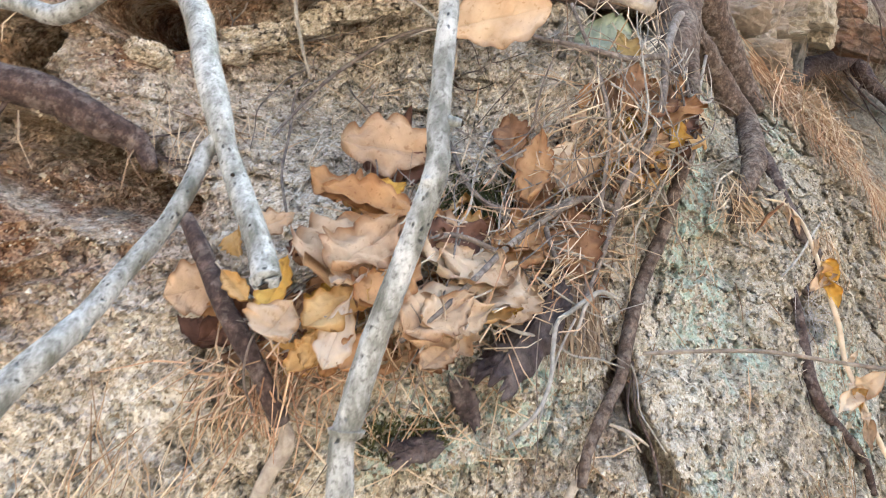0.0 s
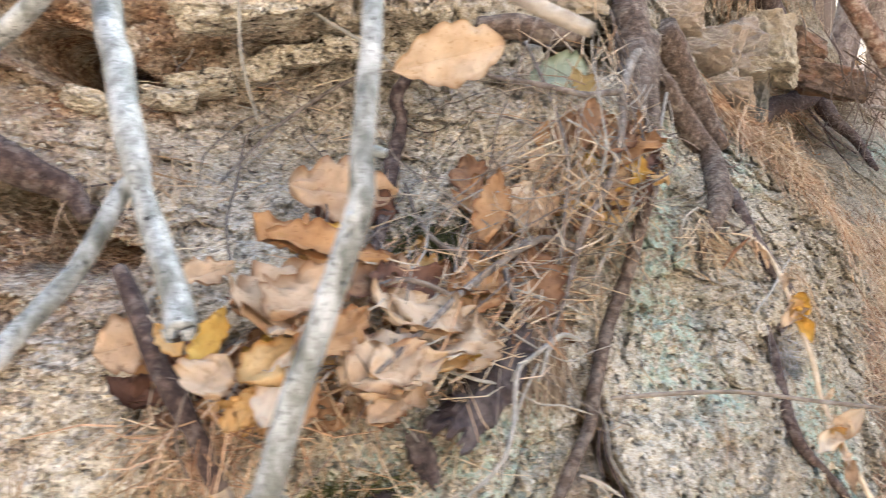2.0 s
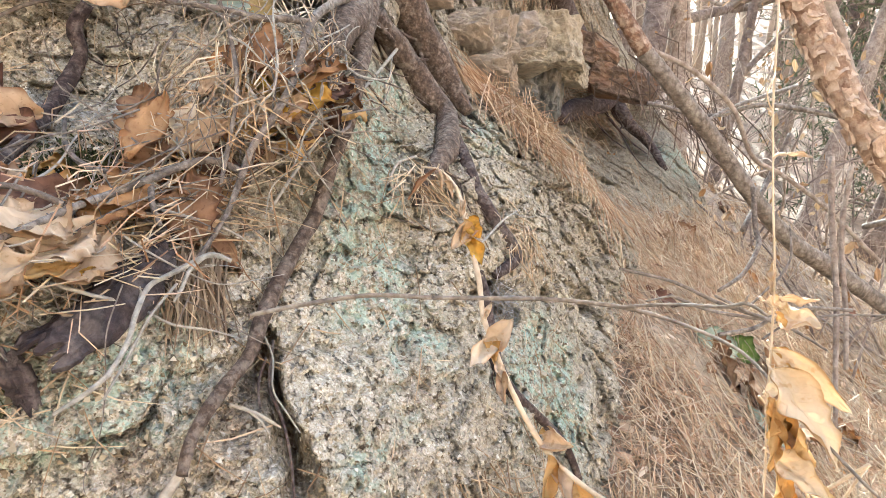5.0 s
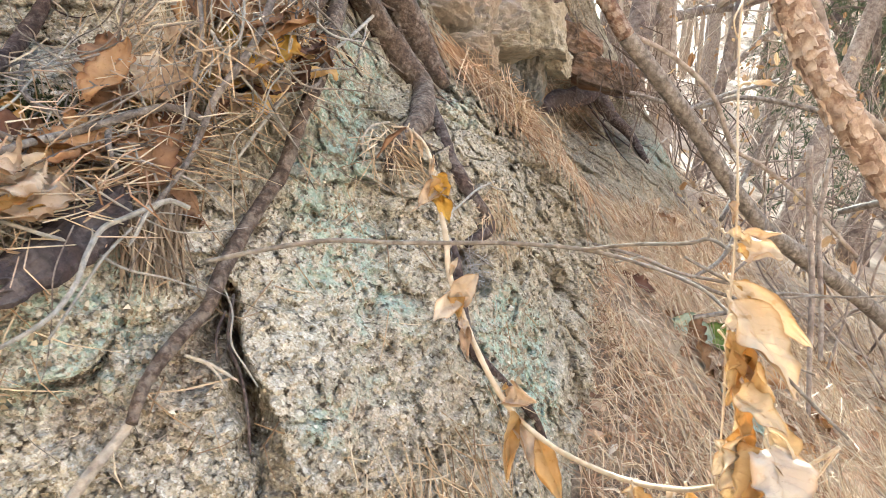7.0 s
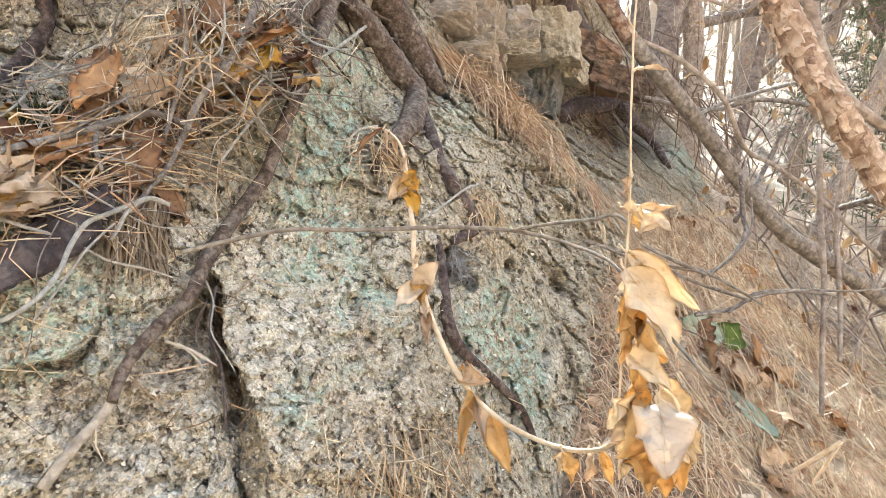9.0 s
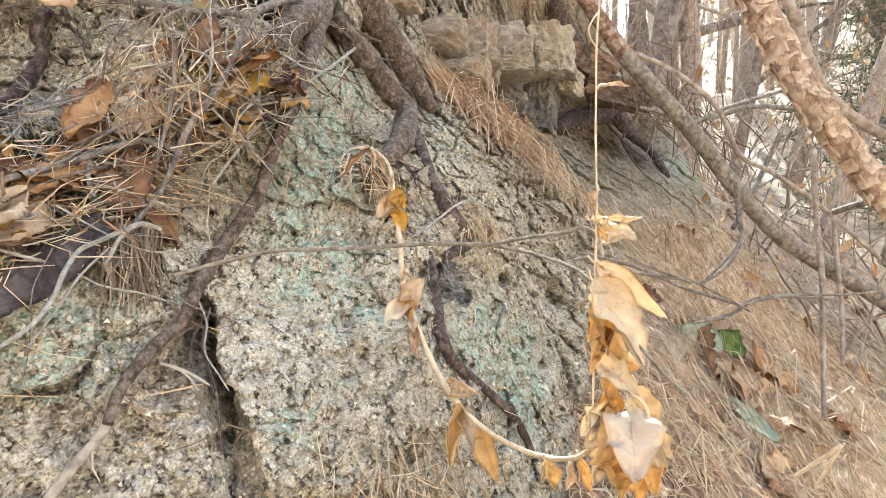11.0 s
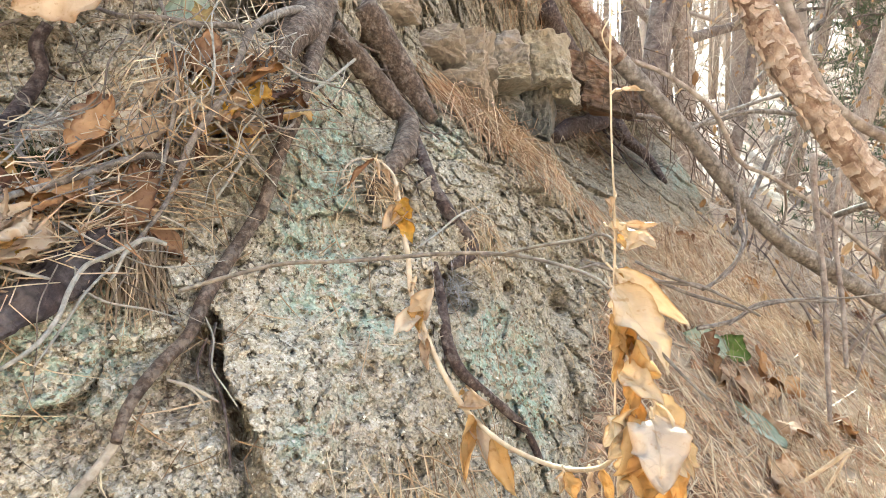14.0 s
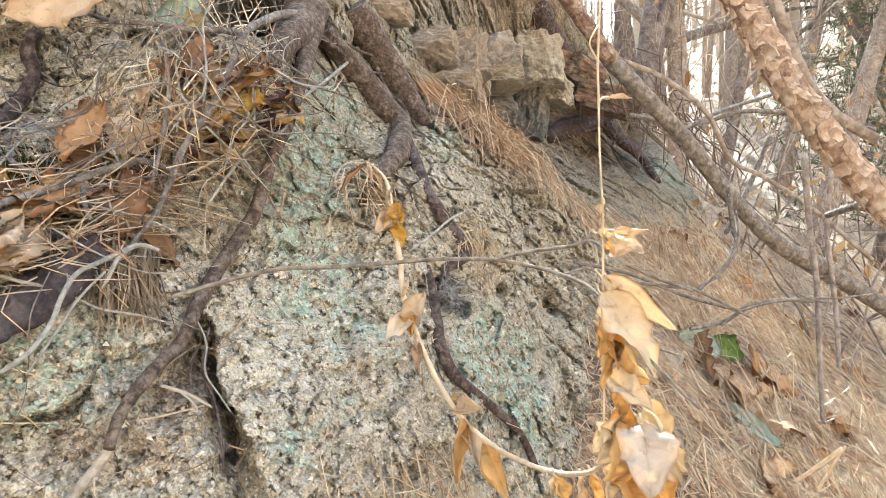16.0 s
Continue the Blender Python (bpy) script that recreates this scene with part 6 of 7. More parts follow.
vine_leaf((0.550, 0.570, 1.126), (0.555, 0.560, 1.106), 0.45, "gold", 18, fold=0.6, curl=0.9, twist=10, droop=0.2, roll=10)
vine_leaf((0.551, 0.600, 1.117), (0.546, 0.590, 1.099), 0.5, "cream", 19, fold=0.6, curl=0.9, twist=-10, droop=0.2, roll=-20)
vine_leaf((0.555, 0.535, 1.278), (0.569, 0.515, 1.273), 0.62, "blush", 20, fold=0.6, curl=0.8, twist=0, droop=0.2, roll=0)
vine_leaf((0.559, 0.540, 1.288), (0.578, 0.530, 1.288), 0.26, "cream", 21, fold=0.6, curl=0.5, twist=25, droop=-0.3, roll=30)
vine_leaf((0.546, 0.535, 1.287), (0.555, 0.525, 1.279), 0.55, "buff", 22, fold=0.7, curl=0.8, twist=0, droop=0.3, roll=-20)
vine_leaf((0.549, 0.532, 1.305), (0.545, 0.528, 1.291), 0.55, "cream", 23, fold=0.9, curl=1.1, twist=0, droop=0.5, roll=30)
vine_leaf((0.556, 0.535, 1.374), (0.569, 0.528, 1.372), 0.32, "blush", 24, fold=0.9, curl=1.1, twist=0, droop=-0.2, roll=0)
vine_leaf((0.550, 0.530, 1.281), (0.553, 0.525, 1.272), 0.5, "gold", 25, fold=0.7, curl=0.8, twist=0, droop=0.2, roll=0)
vine_leaf((0.445, 0.925, 1.343), (0.456, 0.915, 1.322), 0.75, "yellow", 26, fold=0.4, curl=0.6, twist=10, droop=0.3, roll=10)
vine_leaf((0.445, 0.925, 1.333), (0.424, 0.905, 1.309), 0.6, "cream", 27, fold=0.5, curl=0.7, twist=15, droop=0.4, roll=-20)
vine_leaf((0.447, 0.920, 1.325), (0.456, 0.905, 1.294), 0.5, "yellow", 28, fold=0.7, curl=0.9, twist=-20, droop=0.3, roll=25)
vine_leaf((0.445, 0.955, 1.363), (0.440, 0.945, 1.345), 0.5, "cream", 29, fold=0.7, curl=0.9, twist=0, droop=0.2, roll=0)
vine_leaf((0.442, 0.925, 1.341), (0.434, 0.910, 1.314), 0.5, "gold", 30, fold=0.6, curl=0.8, twist=0, droop=0.3, roll=-30)
vine_leaf((0.452, 0.845, 1.225), (0.429, 0.820, 1.201), 0.5, "blush", 31, fold=0.5, curl=0.7, twist=20, droop=0.6, roll=-20)
vine_leaf((0.453, 0.845, 1.220), (0.468, 0.820, 1.246), 0.62, "blush", 32, fold=0.4, curl=0.5, twist=-10, droop=0.3, roll=15)
vine_leaf((0.455, 0.845, 1.227), (0.455, 0.830, 1.201), 0.5, "gold", 33, fold=0.7, curl=0.9, twist=0, droop=0.2, roll=10)
vine_leaf((0.450, 0.860, 1.243), (0.455, 0.850, 1.260), 0.5, "blush", 34, fold=0.7, curl=0.9, twist=0, droop=0.2, roll=0)
vine_leaf((0.461, 0.830, 1.195), (0.461, 0.810, 1.168), 0.45, "tan", 35, fold=0.7, curl=1.0, twist=10, droop=0.3, roll=15)
vine_leaf((0.457, 0.835, 1.204), (0.459, 0.820, 1.191), 0.5, "blush", 36, fold=0.6, curl=0.9, twist=0, droop=0.3, roll=0)
vine_leaf((0.496, 0.785, 1.128), (0.487, 0.755, 1.074), 0.34, "gold", 37, fold=0.7, curl=0.9, twist=25, droop=0.15, roll=-15)
vine_leaf((0.501, 0.785, 1.124), (0.511, 0.760, 1.082), 0.34, "blush", 38, fold=0.7, curl=0.8, twist=-20, droop=0.2, roll=15)
vine_leaf((0.493, 0.790, 1.139), (0.512, 0.765, 1.141), 0.75, "cream", 39, fold=0.4, curl=0.7, twist=0, droop=0.5, roll=0)
vine_leaf((0.491, 0.790, 1.151), (0.487, 0.785, 1.147), 0.7, "gold", 40, fold=0.5, curl=0.7, twist=0, droop=0.3, roll=0)
vine_leaf((0.513, 0.760, 1.110), (0.527, 0.730, 1.066), 0.36, "gold", 41, fold=0.7, curl=0.8, twist=20, droop=0.2, roll=10)
vine_leaf((0.420, 1.000, 1.401), (0.386, 0.985, 1.362), 0.22, "russet", 42, fold=0.9, curl=1.2, twist=40, droop=0.6, roll=0)
vine_leaf((0.424, 1.000, 1.397), (0.426, 0.985, 1.374), 0.4, "cream", 43, fold=0.9, curl=1.1, twist=20, droop=0.4, roll=0)
vine_leaf((0.430, 1.000, 1.395), (0.438, 0.985, 1.366), 0.3, "cream", 44, fold=0.9, curl=1.1, twist=-20, droop=0.3, roll=0)
vine_leaf((0.557, 0.530, 1.168), (0.534, 0.510, 1.147), 0.6, "buff", 45, fold=0.3, curl=0.5, twist=10, droop=0.3, roll=-25)
vine_leaf((0.555, 0.530, 1.198), (0.553, 0.520, 1.170), 0.5, "gold", 46, fold=0.5, curl=0.7, twist=-15, droop=0.2, roll=10)
vine_leaf((0.550, 0.528, 1.216), (0.563, 0.515, 1.199), 0.55, "buff", 47, fold=0.4, curl=0.7, twist=10, droop=0.3, roll=-10)
vine_leaf((0.549, 0.528, 1.230), (0.538, 0.515, 1.210), 0.55, "gold", 48, fold=0.4, curl=0.8, twist=0, droop=0.3, roll=-15)
vine_leaf((0.573, 0.525, 1.181), (0.580, 0.512, 1.152), 0.5, "buff", 49, fold=0.4, curl=0.6, twist=-10, droop=0.3, roll=10)
vine_leaf((0.565, 0.530, 1.165), (0.548, 0.515, 1.132), 0.55, "gold", 50, fold=0.4, curl=0.6, twist=10, droop=0.2, roll=-10)
vine_leaf((0.578, 0.520, 1.161), (0.588, 0.505, 1.140), 0.5, "buff", 51, fold=0.4, curl=0.7, twist=20, droop=0.3, roll=20)
vine_leaf((0.550, 0.525, 1.142), (0.539, 0.510, 1.124), 0.6, "buff", 52, fold=0.4, curl=0.7, twist=0, droop=0.3, roll=-10)
vine_leaf((0.552, 0.535, 1.259), (0.561, 0.525, 1.244), 0.5, "gold", 53, fold=0.5, curl=0.6, twist=0, droop=0.3, roll=0)


# ---- pine needles, fibres, grass ----
def strands(name, label, category, starts, mids, ends, r, material):
    """Many thin bent straws as one object."""
    n = len(starts)
    ring = np.array([(1, 0), (-0.5, 0.87), (-0.5, -0.87)])
    t = ends - starts
    t /= np.linalg.norm(t, axis=1)[:, None] + 1e-9
    a = np.cross(t, (0.3, 0.5, 0.81))
    a /= np.linalg.norm(a, axis=1)[:, None] + 1e-9
    b = np.cross(t, a)
    rows = []
    for c, k in ((starts, 1.0), (mids, 1.0), (ends, 0.45)):
        rows.append(np.stack([c + (r * k)[:, None] * (u * a + v * b) for u, v in ring], 1))
    v = np.stack(rows, 1).reshape(-1, 3)
    f = np.array([(0, 1, 4, 3), (1, 2, 5, 4), (2, 0, 3, 5), (3, 4, 7, 6), (4, 5, 8, 7), (5, 3, 6, 8)])
    me = bpy.data.meshes.new(name)
    me.from_pydata(v.tolist(), [], (f[None] + 9 * np.arange(n)[:, None, None]).reshape(-1, 4).tolist())
    me.materials.append(material)
    return tagged(new(name, me), label, category, kind="stuff")


def face_needles(name, label, patches, material, seed):
    """patches: count, x, z, spread x, spread z, heading in degrees (0 right, -90 down), its spread, length, lift."""
    g = np.random.default_rng(seed)
    S, M, E, R = [], [], [], []
    for n, cx, cz, sx, sz, head, fan, long, lift in patches:
        x, z = cx + sx * g.normal(size=n), cz + sz * g.normal(size=n)
        a = np.radians(head + fan * g.normal(size=n))
        ln = long * g.uniform(0.5, 1.15, n)
        up = lift * np.abs(g.normal(size=(3, n))) + 0.004
        at = []
        for k, f in enumerate((0, 0.5, 1.0)):
            px, pz = x + f * ln * np.cos(a), z + f * ln * np.sin(a)
            at.append(np.stack([px, bank_y(px, pz) - up[k] - (0.012 if k == 1 else 0), pz], -1))
        chord = at[2] - at[0]
        fit = np.minimum(1.0, 1.25 * ln / (np.linalg.norm(chord, axis=1) + 1e-9))[:, None]
        S.append(at[0]), M.append(at[0] + (at[1] - at[0]) * fit), E.append(at[0] + chord * fit), R.append(g.uniform(0.00055, 0.0010, n))
    return strands(name, label, "needles", np.vstack(S), np.vstack(M), np.vstack(E), np.concatenate(R), material)


face_needles("pine_needles", "dry tan pine needles matted among the dead leaves", [
    (24, -0.06, 1.262, 0.05, 0.018, -60, 60, 0.07, 0.03), (40, -0.140, 1.222, 0.014, 0.016, -115, 36, 0.06, 0.010), (90, 0.06, 1.30, 0.05, 0.03, 30, 70, 0.09, 0.04),
    (140, 0.16, 1.40, 0.05, 0.045, 35, 70, 0.095, 0.04), (130, 0.24, 1.48, 0.045, 0.04, 50, 70, 0.09, 0.04), (22, 0.11, 1.30, 0.03, 0.02, 20, 25, 0.10, 0.05),
    (20, 0.08, 1.28, 0.04, 0.02, 35, 40, 0.10, 0.05), (40, 0.02, 1.20, 0.06, 0.03, -40, 80, 0.07, 0.01), (60, 0.27, 1.56, 0.05, 0.04, 60, 60, 0.09, 0.02)], NEEDLE, 21)
face_needles("pine_needles", "orange-brown pine needles poking out of the leaf pile", [
    (60, -0.10, 1.250, 0.035, 0.020, -70, 60, 0.065, 0.025), (50, -0.125, 1.225, 0.020, 0.020, -100, 40, 0.06, 0.015), (40, 0.02, 1.285, 0.05, 0.016, -40, 80, 0.06, 0.045), (60, 0.10, 1.33, 0.04, 0.03, 20, 80, 0.09, 0.055), (50, 0.02, 1.34, 0.05, 0.03, 10, 90, 0.07, 0.035)], NEEDLE_RUST, 25)
face_needles("pine_needles", "rusty pine needles draped down the earth bank", [
    (90, 0.57, 1.665, 0.03, 0.018, -42, 26, 0.13, 0.02), (150, 0.66, 1.62, 0.04, 0.022, -46, 40, 0.11, 0.05), (120, 0.72, 1.575, 0.04, 0.026, -60, 55, 0.10, 0.06), (80, 0.80, 1.545, 0.04, 0.025, -62, 40, 0.10, 0.04), (50, 0.86, 1.50, 0.03, 0.02, -72, 30, 0.09, 0.03), (60, 0.70, 1.60, 0.05, 0.03, 40, 60, 0.08, 0.08),
    (160, 1.35, 1.95, 0.10, 0.04, -70, 45, 0.14, 0.03), (120, 1.15, 2.35, 0.2, 0.1, -70, 40, 0.2, 0.03), (90, 1.05, 1.44, 0.08, 0.04, -60, 30, 0.12, 0.02)], NEEDLE_RUST, 22)
face_needles("pine_needles", "bushy tuft of tan pine needles caught on the bank", [
    (110, 0.69, 1.60, 0.022, 0.014, -55, 45, 0.13, 0.09), (80, 0.75, 1.565, 0.022, 0.014, -70, 50, 0.12, 0.08), (60, 0.63, 1.635, 0.02, 0.012, -30, 50, 0.11, 0.06), (40, 0.83, 1.52, 0.03, 0.02, -80, 35, 0.10, 0.05)], NEEDLE, 24)
face_needles("pine_needles", "scattered pale pine needles stuck to the rock", [
    (110, 0.47, 1.02, 0.05, 0.03, -75, 30, 0.09, 0.006), (70, 0.60, 1.335, 0.02, 0.02, -70, 60, 0.06, 0.01), (60, 0.42, 1.40, 0.02, 0.02, -70, 50, 0.06, 0.012),
    (80, 0.4, 1.15, 0.2, 0.12, -70, 60, 0.06, 0.003), (60, -0.24, 1.08, 0.04, 0.03, 80, 25, 0.10, 0.02), (26, -0.25, 1.44, 0.03, 0.02, -60, 25, 0.08, 0.004), (50, -0.1, 1.5, 0.12, 0.06, -60, 60, 0.06, 0.003)], NEEDLE, 23)

g = np.random.default_rng(31)
n = 130
top = np.stack([g.normal(0.172, 0.012, n), g.normal(0, 0.006, n), g.normal(1.296, 0.006, n)], -1)
top[:, 1] += bank_y(top[:, 0], top[:, 2]) - 0.045
drop = np.stack([g.normal(0.0, 0.014, n), g.normal(-0.004, 0.008, n), -g.uniform(0.045, 0.095, n)], -1)
strands("hanging_roots", "tuft of fine dry rootlets hanging over the rock", "roots", top, top + drop * 0.5 + g.normal(0, 0.005, (n, 3)), top + drop, g.uniform(0.0005, 0.0015, n), FIBRE)
n = 60
n = 130
top = np.stack([g.normal(1.604, 0.13, n), g.normal(2.920, 0.04, n), g.normal(1.931, 0.07, n)], -1)
top[:, 2] -= 0.6 * (top[:, 0] - 1.604)
drop = np.stack([g.normal(0.03, 0.07, n), g.normal(-0.03, 0.03, n), -g.uniform(0.04, 0.20, n)], -1)
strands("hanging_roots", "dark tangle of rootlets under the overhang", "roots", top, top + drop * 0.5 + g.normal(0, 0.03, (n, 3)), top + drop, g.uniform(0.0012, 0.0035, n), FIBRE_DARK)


def slope_straws(name, label, category, n, box, long, r, lift, material, seed):
    g = np.random.default_rng(seed)
    x, y = g.uniform(box[0], box[1], 2 * n), box[2] + (box[3] - box[2]) * g.random(2 * n) ** 1.4
    keep = np.argsort(g.random(2 * n) + 0.55 * vnoise(x, y, 0.16, 44) + 0.3 * vnoise(x, y, 0.05, 45))[:n]
    x, y = x[keep], y[keep]
    a, ln = g.uniform(0, 6.28, n), long * g.uniform(0.5, 1.2, n)
    at = []
    for f in (0, 0.5, 1.0):
        side = (f == 0.5) * 0.16 * ln * g.normal(size=n)
        px, py = x + f * ln * np.cos(a) - side * np.sin(a), y + f * ln * np.sin(a) + side * np.cos(a)
        at.append(np.stack([px, py, ground_z(px, py) + 0.004 + lift * np.abs(g.normal(size=n)) * (0.3, 1.3, 1.0)[int(2 * f)]], -1))
    return strands(name, label, category, at[0], at[1], at[2], r * g.uniform(0.7, 1.3, n), material)


slope_straws("pine_needles", "thick carpet of brown pine needles on the slope", "needles", 15000, (0.75, 2.0, 1.0, 2.9), 0.055, 0.0008, 0.011, NEEDLE_RUST, 41)
slope_straws("pine_needles", "loose tan pine needles on top of the carpet", "needles", 3000, (0.75, 2.0, 1.0, 2.9), 0.065, 0.0009, 0.02, NEEDLE, 45)
slope_straws("pine_needles", "carpet of pale pine needles on the sunny slope", "needles", 6000, (1.2, 4.5, 2.2, 5.5), 0.10, 0.0013, 0.03, NEEDLE, 42)
slope_straws("dry_grass", "pale dry grass straws lying over the slope", "grass", 150, (1.0, 2.2, 1.0, 2.4), 0.24, 0.0013, 0.05, GRASS, 43)
slope_straws("dry_grass", "short pale straws strewn over the needle carpet", "grass", 1500, (0.78, 1.9, 1.0, 2.3), 0.09, 0.0011, 0.03, GRASS, 47)


def litter_flakes(name, label, n, box, small, large, seed):
    """Broken bits of dead leaf lying flat on the slope, as one object."""
    g = np.random.default_rng(seed)
    x, y = g.uniform(box[0], box[1], n), box[2] + (box[3] - box[2]) * g.random(n) ** 1.3
    h = 0.01
    sx, sy = (ground_z(x + h, y) - ground_z(x - h, y)) / (2 * h), (ground_z(x, y + h) - ground_z(x, y - h)) / (2 * h)
    z = ground_z(x, y) + 0.006 + 0.010 * g.random(n)
    base = np.array([(1, 0.1, 0.25), (0.3, 0.62, 0), (-0.5, 0.5, 0.1), (-1, -0.1, 0.3), (-0.35, -0.6, 0), (0.45, -0.5, 0.15), (0, 0, -0.12), (0, 0, -0.2)])
    tri = [(6, i, (i + 1) % 6) for i in range(6)] + [(7, (i + 1) % 6, i) for i in range(6)]
    vs, fs = [], []
    for i in range(n):
        a, r = g.uniform(0, 6.28), small + (large - small) * g.random() ** 2
        p = base * g.uniform(0.6, 1.3, (8, 1)) * (r, r * g.uniform(0.6, 1.0), r * g.uniform(-1.2, 1.6))
        px, py = p[:, 0] * math.cos(a) - p[:, 1] * math.sin(a), p[:, 0] * math.sin(a) + p[:, 1] * math.cos(a)
        fs.extend([tuple(len(vs) + k for k in t) for t in tri])
        vs.extend(np.stack([x[i] + px, y[i] + py, z[i] + p[:, 2] + 0.8 * (sx[i] * px + sy[i] * py)], -1).tolist())
    me = bpy.data.meshes.new(name)
    me.from_pydata(vs, [], fs)
    me.materials.append(LITTER)
    return tagged(new(name, me), label, "litter", kind="stuff")


litter_flakes("leaf_litter", "broken brown and orange leaf bits on the slope", 4200, (0.75, 2.6, 1.0, 3.4), 0.004, 0.020, 46)

# moss in the hollow above the leaves
g = np.random.default_rng(51)
n = 2600
x, z = g.normal(0.062, 0.024, n), g.normal(1.372, 0.017, n)
p = np.stack([x, bank_y(x, z) - 0.012 - g.random(n) * 0.012, z], -1)
d = g.normal(0, 0.0028, (n, 3)) + (0, -0.002, 0.001)
strands("moss", "dark green moss cushion in a hollow of the bank", "moss", p, p + d * 0.6, p + d * 1.3, g.uniform(0.0006, 0.0014, n), MOSS)
n = 500
x, z = g.normal(0.0, 0.025, n), g.normal(1.17, 0.012, n)
p = np.stack([x, face(x, z) - 0.001, z], -1)
d = g.normal(0, 0.003, (n, 3)) + (0, -0.003, 0.003)
strands("moss", "thin green moss on the lower bank", "moss", p, p + d * 0.6, p + d * 1.3, g.uniform(0.0006, 0.0013, n), MOSS)
# cobweb over the hole
n = 60
x, z = g.normal(0.540, 0.014, n), g.normal(1.240, 0.015, n)
p = np.stack([x, bank_y(x, z) - 0.004 - g.random(n) * 0.01, z], -1)
d = g.normal(0, 0.018, (n, 3)) * (1, 0.3, 1)
strands("cobweb", "grey cobweb over a dark hole in the rock", "cobweb", p - d, p, p + d, np.full(n, 0.0003), WEB)


# ---- loose bark and stones ----
def bark_plate(name, label, base, tip, wide, seed, curl=0.5, thick=0.004, up=(-0.12, -0.86, 0.48)):
    """A torn plate of bark from base to tip: curved across, furrowed, with a ragged rim and real thickness."""
    long = (Vector(tip) - Vector(base)).length
    s, v = np.meshgrid(np.linspace(0, 1, 54), np.linspace(-1, 1, 27), indexing="ij")
    ragged = 1 + 0.16 * vnoise(s * 5 + seed, np.sign(v) * 3 + seed, 1.0, 91) + 0.12 * vnoise(s * 17 + seed, np.sign(v) * 5, 1.0, 92)
    ends = 0.06 * vnoise(v * 3 + seed, s * 0 + np.round(s), 1.0, 93) + 0.04 * vnoise(v * 9 + seed, s * 0 + np.round(s), 1.0, 94)
    half = wide / 2 * ragged * np.clip(1.15 - 0.35 * np.abs(2 * s - 1) ** 3, 0.3, 1.1)
    x = (s + ends * (2 * np.abs(s - 0.5)) ** 4 * 2) * long
    ang = v * curl * 1.6
    y = half * np.sin(ang) / (curl * 1.6) * 1.0
    z = half * (np.cos(ang) - math.cos(curl * 1.6)) / (curl * 1.6)
    furrow = 0.06 * vnoise(s * 2.0 + seed, v * 2.0, 1.0, 95) + 0.030 * vnoise(s * 9.0, v * 4.0 + seed, 1.0, 96) + 0.016 * vnoise(s * 22.0, v * 11.0 + seed, 1.0, 97)
    z = z + wide * furrow + 0.06 * long * np.sin(s * 3.0 + seed)
    top = np.stack([x, y, z], -1).reshape(-1, 3)
    low = top - (0, 0, thick)
    n, m = s.shape
    k = np.arange(n * m).reshape(n, m)
    q = np.stack([k[:-1, :-1], k[1:, :-1], k[1:, 1:], k[:-1, 1:]], -1).reshape(-1, 4)
    rim = list(map(int, list(k[:, 0]) + list(k[-1, 1:]) + list(k[-2::-1, -1]) + list(k[0, -2:0:-1])))
    faces = q.tolist() + (q[:, ::-1] + n * m).tolist() + [(a, b, b + n * m, a + n * m) for a, b in zip(rim, rim[1:] + rim[:1])]
    me = bpy.data.meshes.new(name)
    me.from_pydata(np.vstack([top, low]).tolist(), [], faces)
    ob = part(name, me, BARK_DARK)
    ob.matrix_world = leaf_pose(base, tip, 0, up)
    return tagged(ob, label, "bark")


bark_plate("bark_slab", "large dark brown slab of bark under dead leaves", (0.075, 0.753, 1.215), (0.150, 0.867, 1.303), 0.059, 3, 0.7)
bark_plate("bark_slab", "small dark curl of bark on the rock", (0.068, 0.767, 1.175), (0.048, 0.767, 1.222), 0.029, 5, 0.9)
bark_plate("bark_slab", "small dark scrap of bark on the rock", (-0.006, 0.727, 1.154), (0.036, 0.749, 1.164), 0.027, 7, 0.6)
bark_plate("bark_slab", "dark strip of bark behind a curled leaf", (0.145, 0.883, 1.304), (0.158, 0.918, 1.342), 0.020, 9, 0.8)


def stone_mesh(name, w, d, h, seed, square=0.35):
    """A broken block: a box cut by slanting planes, then chipped by noise."""
    g = random.Random(seed)
    bm = bmesh.new()
    bmesh.ops.create_cube(bm, size=2.0)
    for i in range(9):
        n = Vector((g.uniform(-1, 1), g.uniform(-1, 1), g.uniform(-1, 1))).normalized()
        got = bmesh.ops.bisect_plane(bm, geom=bm.verts[:] + bm.edges[:] + bm.faces[:], plane_co=n * g.uniform(0.95, 1.25), plane_no=n, clear_outer=True)
        rim = [e for e in got["geom_cut"] if isinstance(e, bmesh.types.BMEdge)]
        if rim:
            bmesh.ops.holes_fill(bm, edges=rim)
    bmesh.ops.triangulate(bm, faces=bm.faces[:])
    for i in range(6):
        long = [e for e in bm.edges if e.calc_length() > 0.13]
        if long:
            bmesh.ops.subdivide_edges(bm, edges=long, cuts=1)
            bmesh.ops.triangulate(bm, faces=bm.faces[:])
    bmesh.ops.smooth_vert(bm, verts=bm.verts[:], factor=0.3 + 0.4 * square, use_axis_x=True, use_axis_y=True, use_axis_z=True)
    for v in bm.verts:
        p = v.co * 1.6 + Vector((seed * 3.7, seed * 1.3, 0))
        c = v.co * (1 + 0.13 * noise.noise(p) + 0.10 * noise.noise(p * 2.9) + 0.03 * noise.noise(p * 7.0) + 0.012 * noise.noise(p * 15.0))
        v.co = Vector((c.x * w / 2, c.y * d / 2, c.z * h / 2))
    me = bpy.data.meshes.new(name)
    bm.to_mesh(me)
    bm.free()
    me.polygons.foreach_set("use_smooth", [False] * len(me.polygons))
    return me


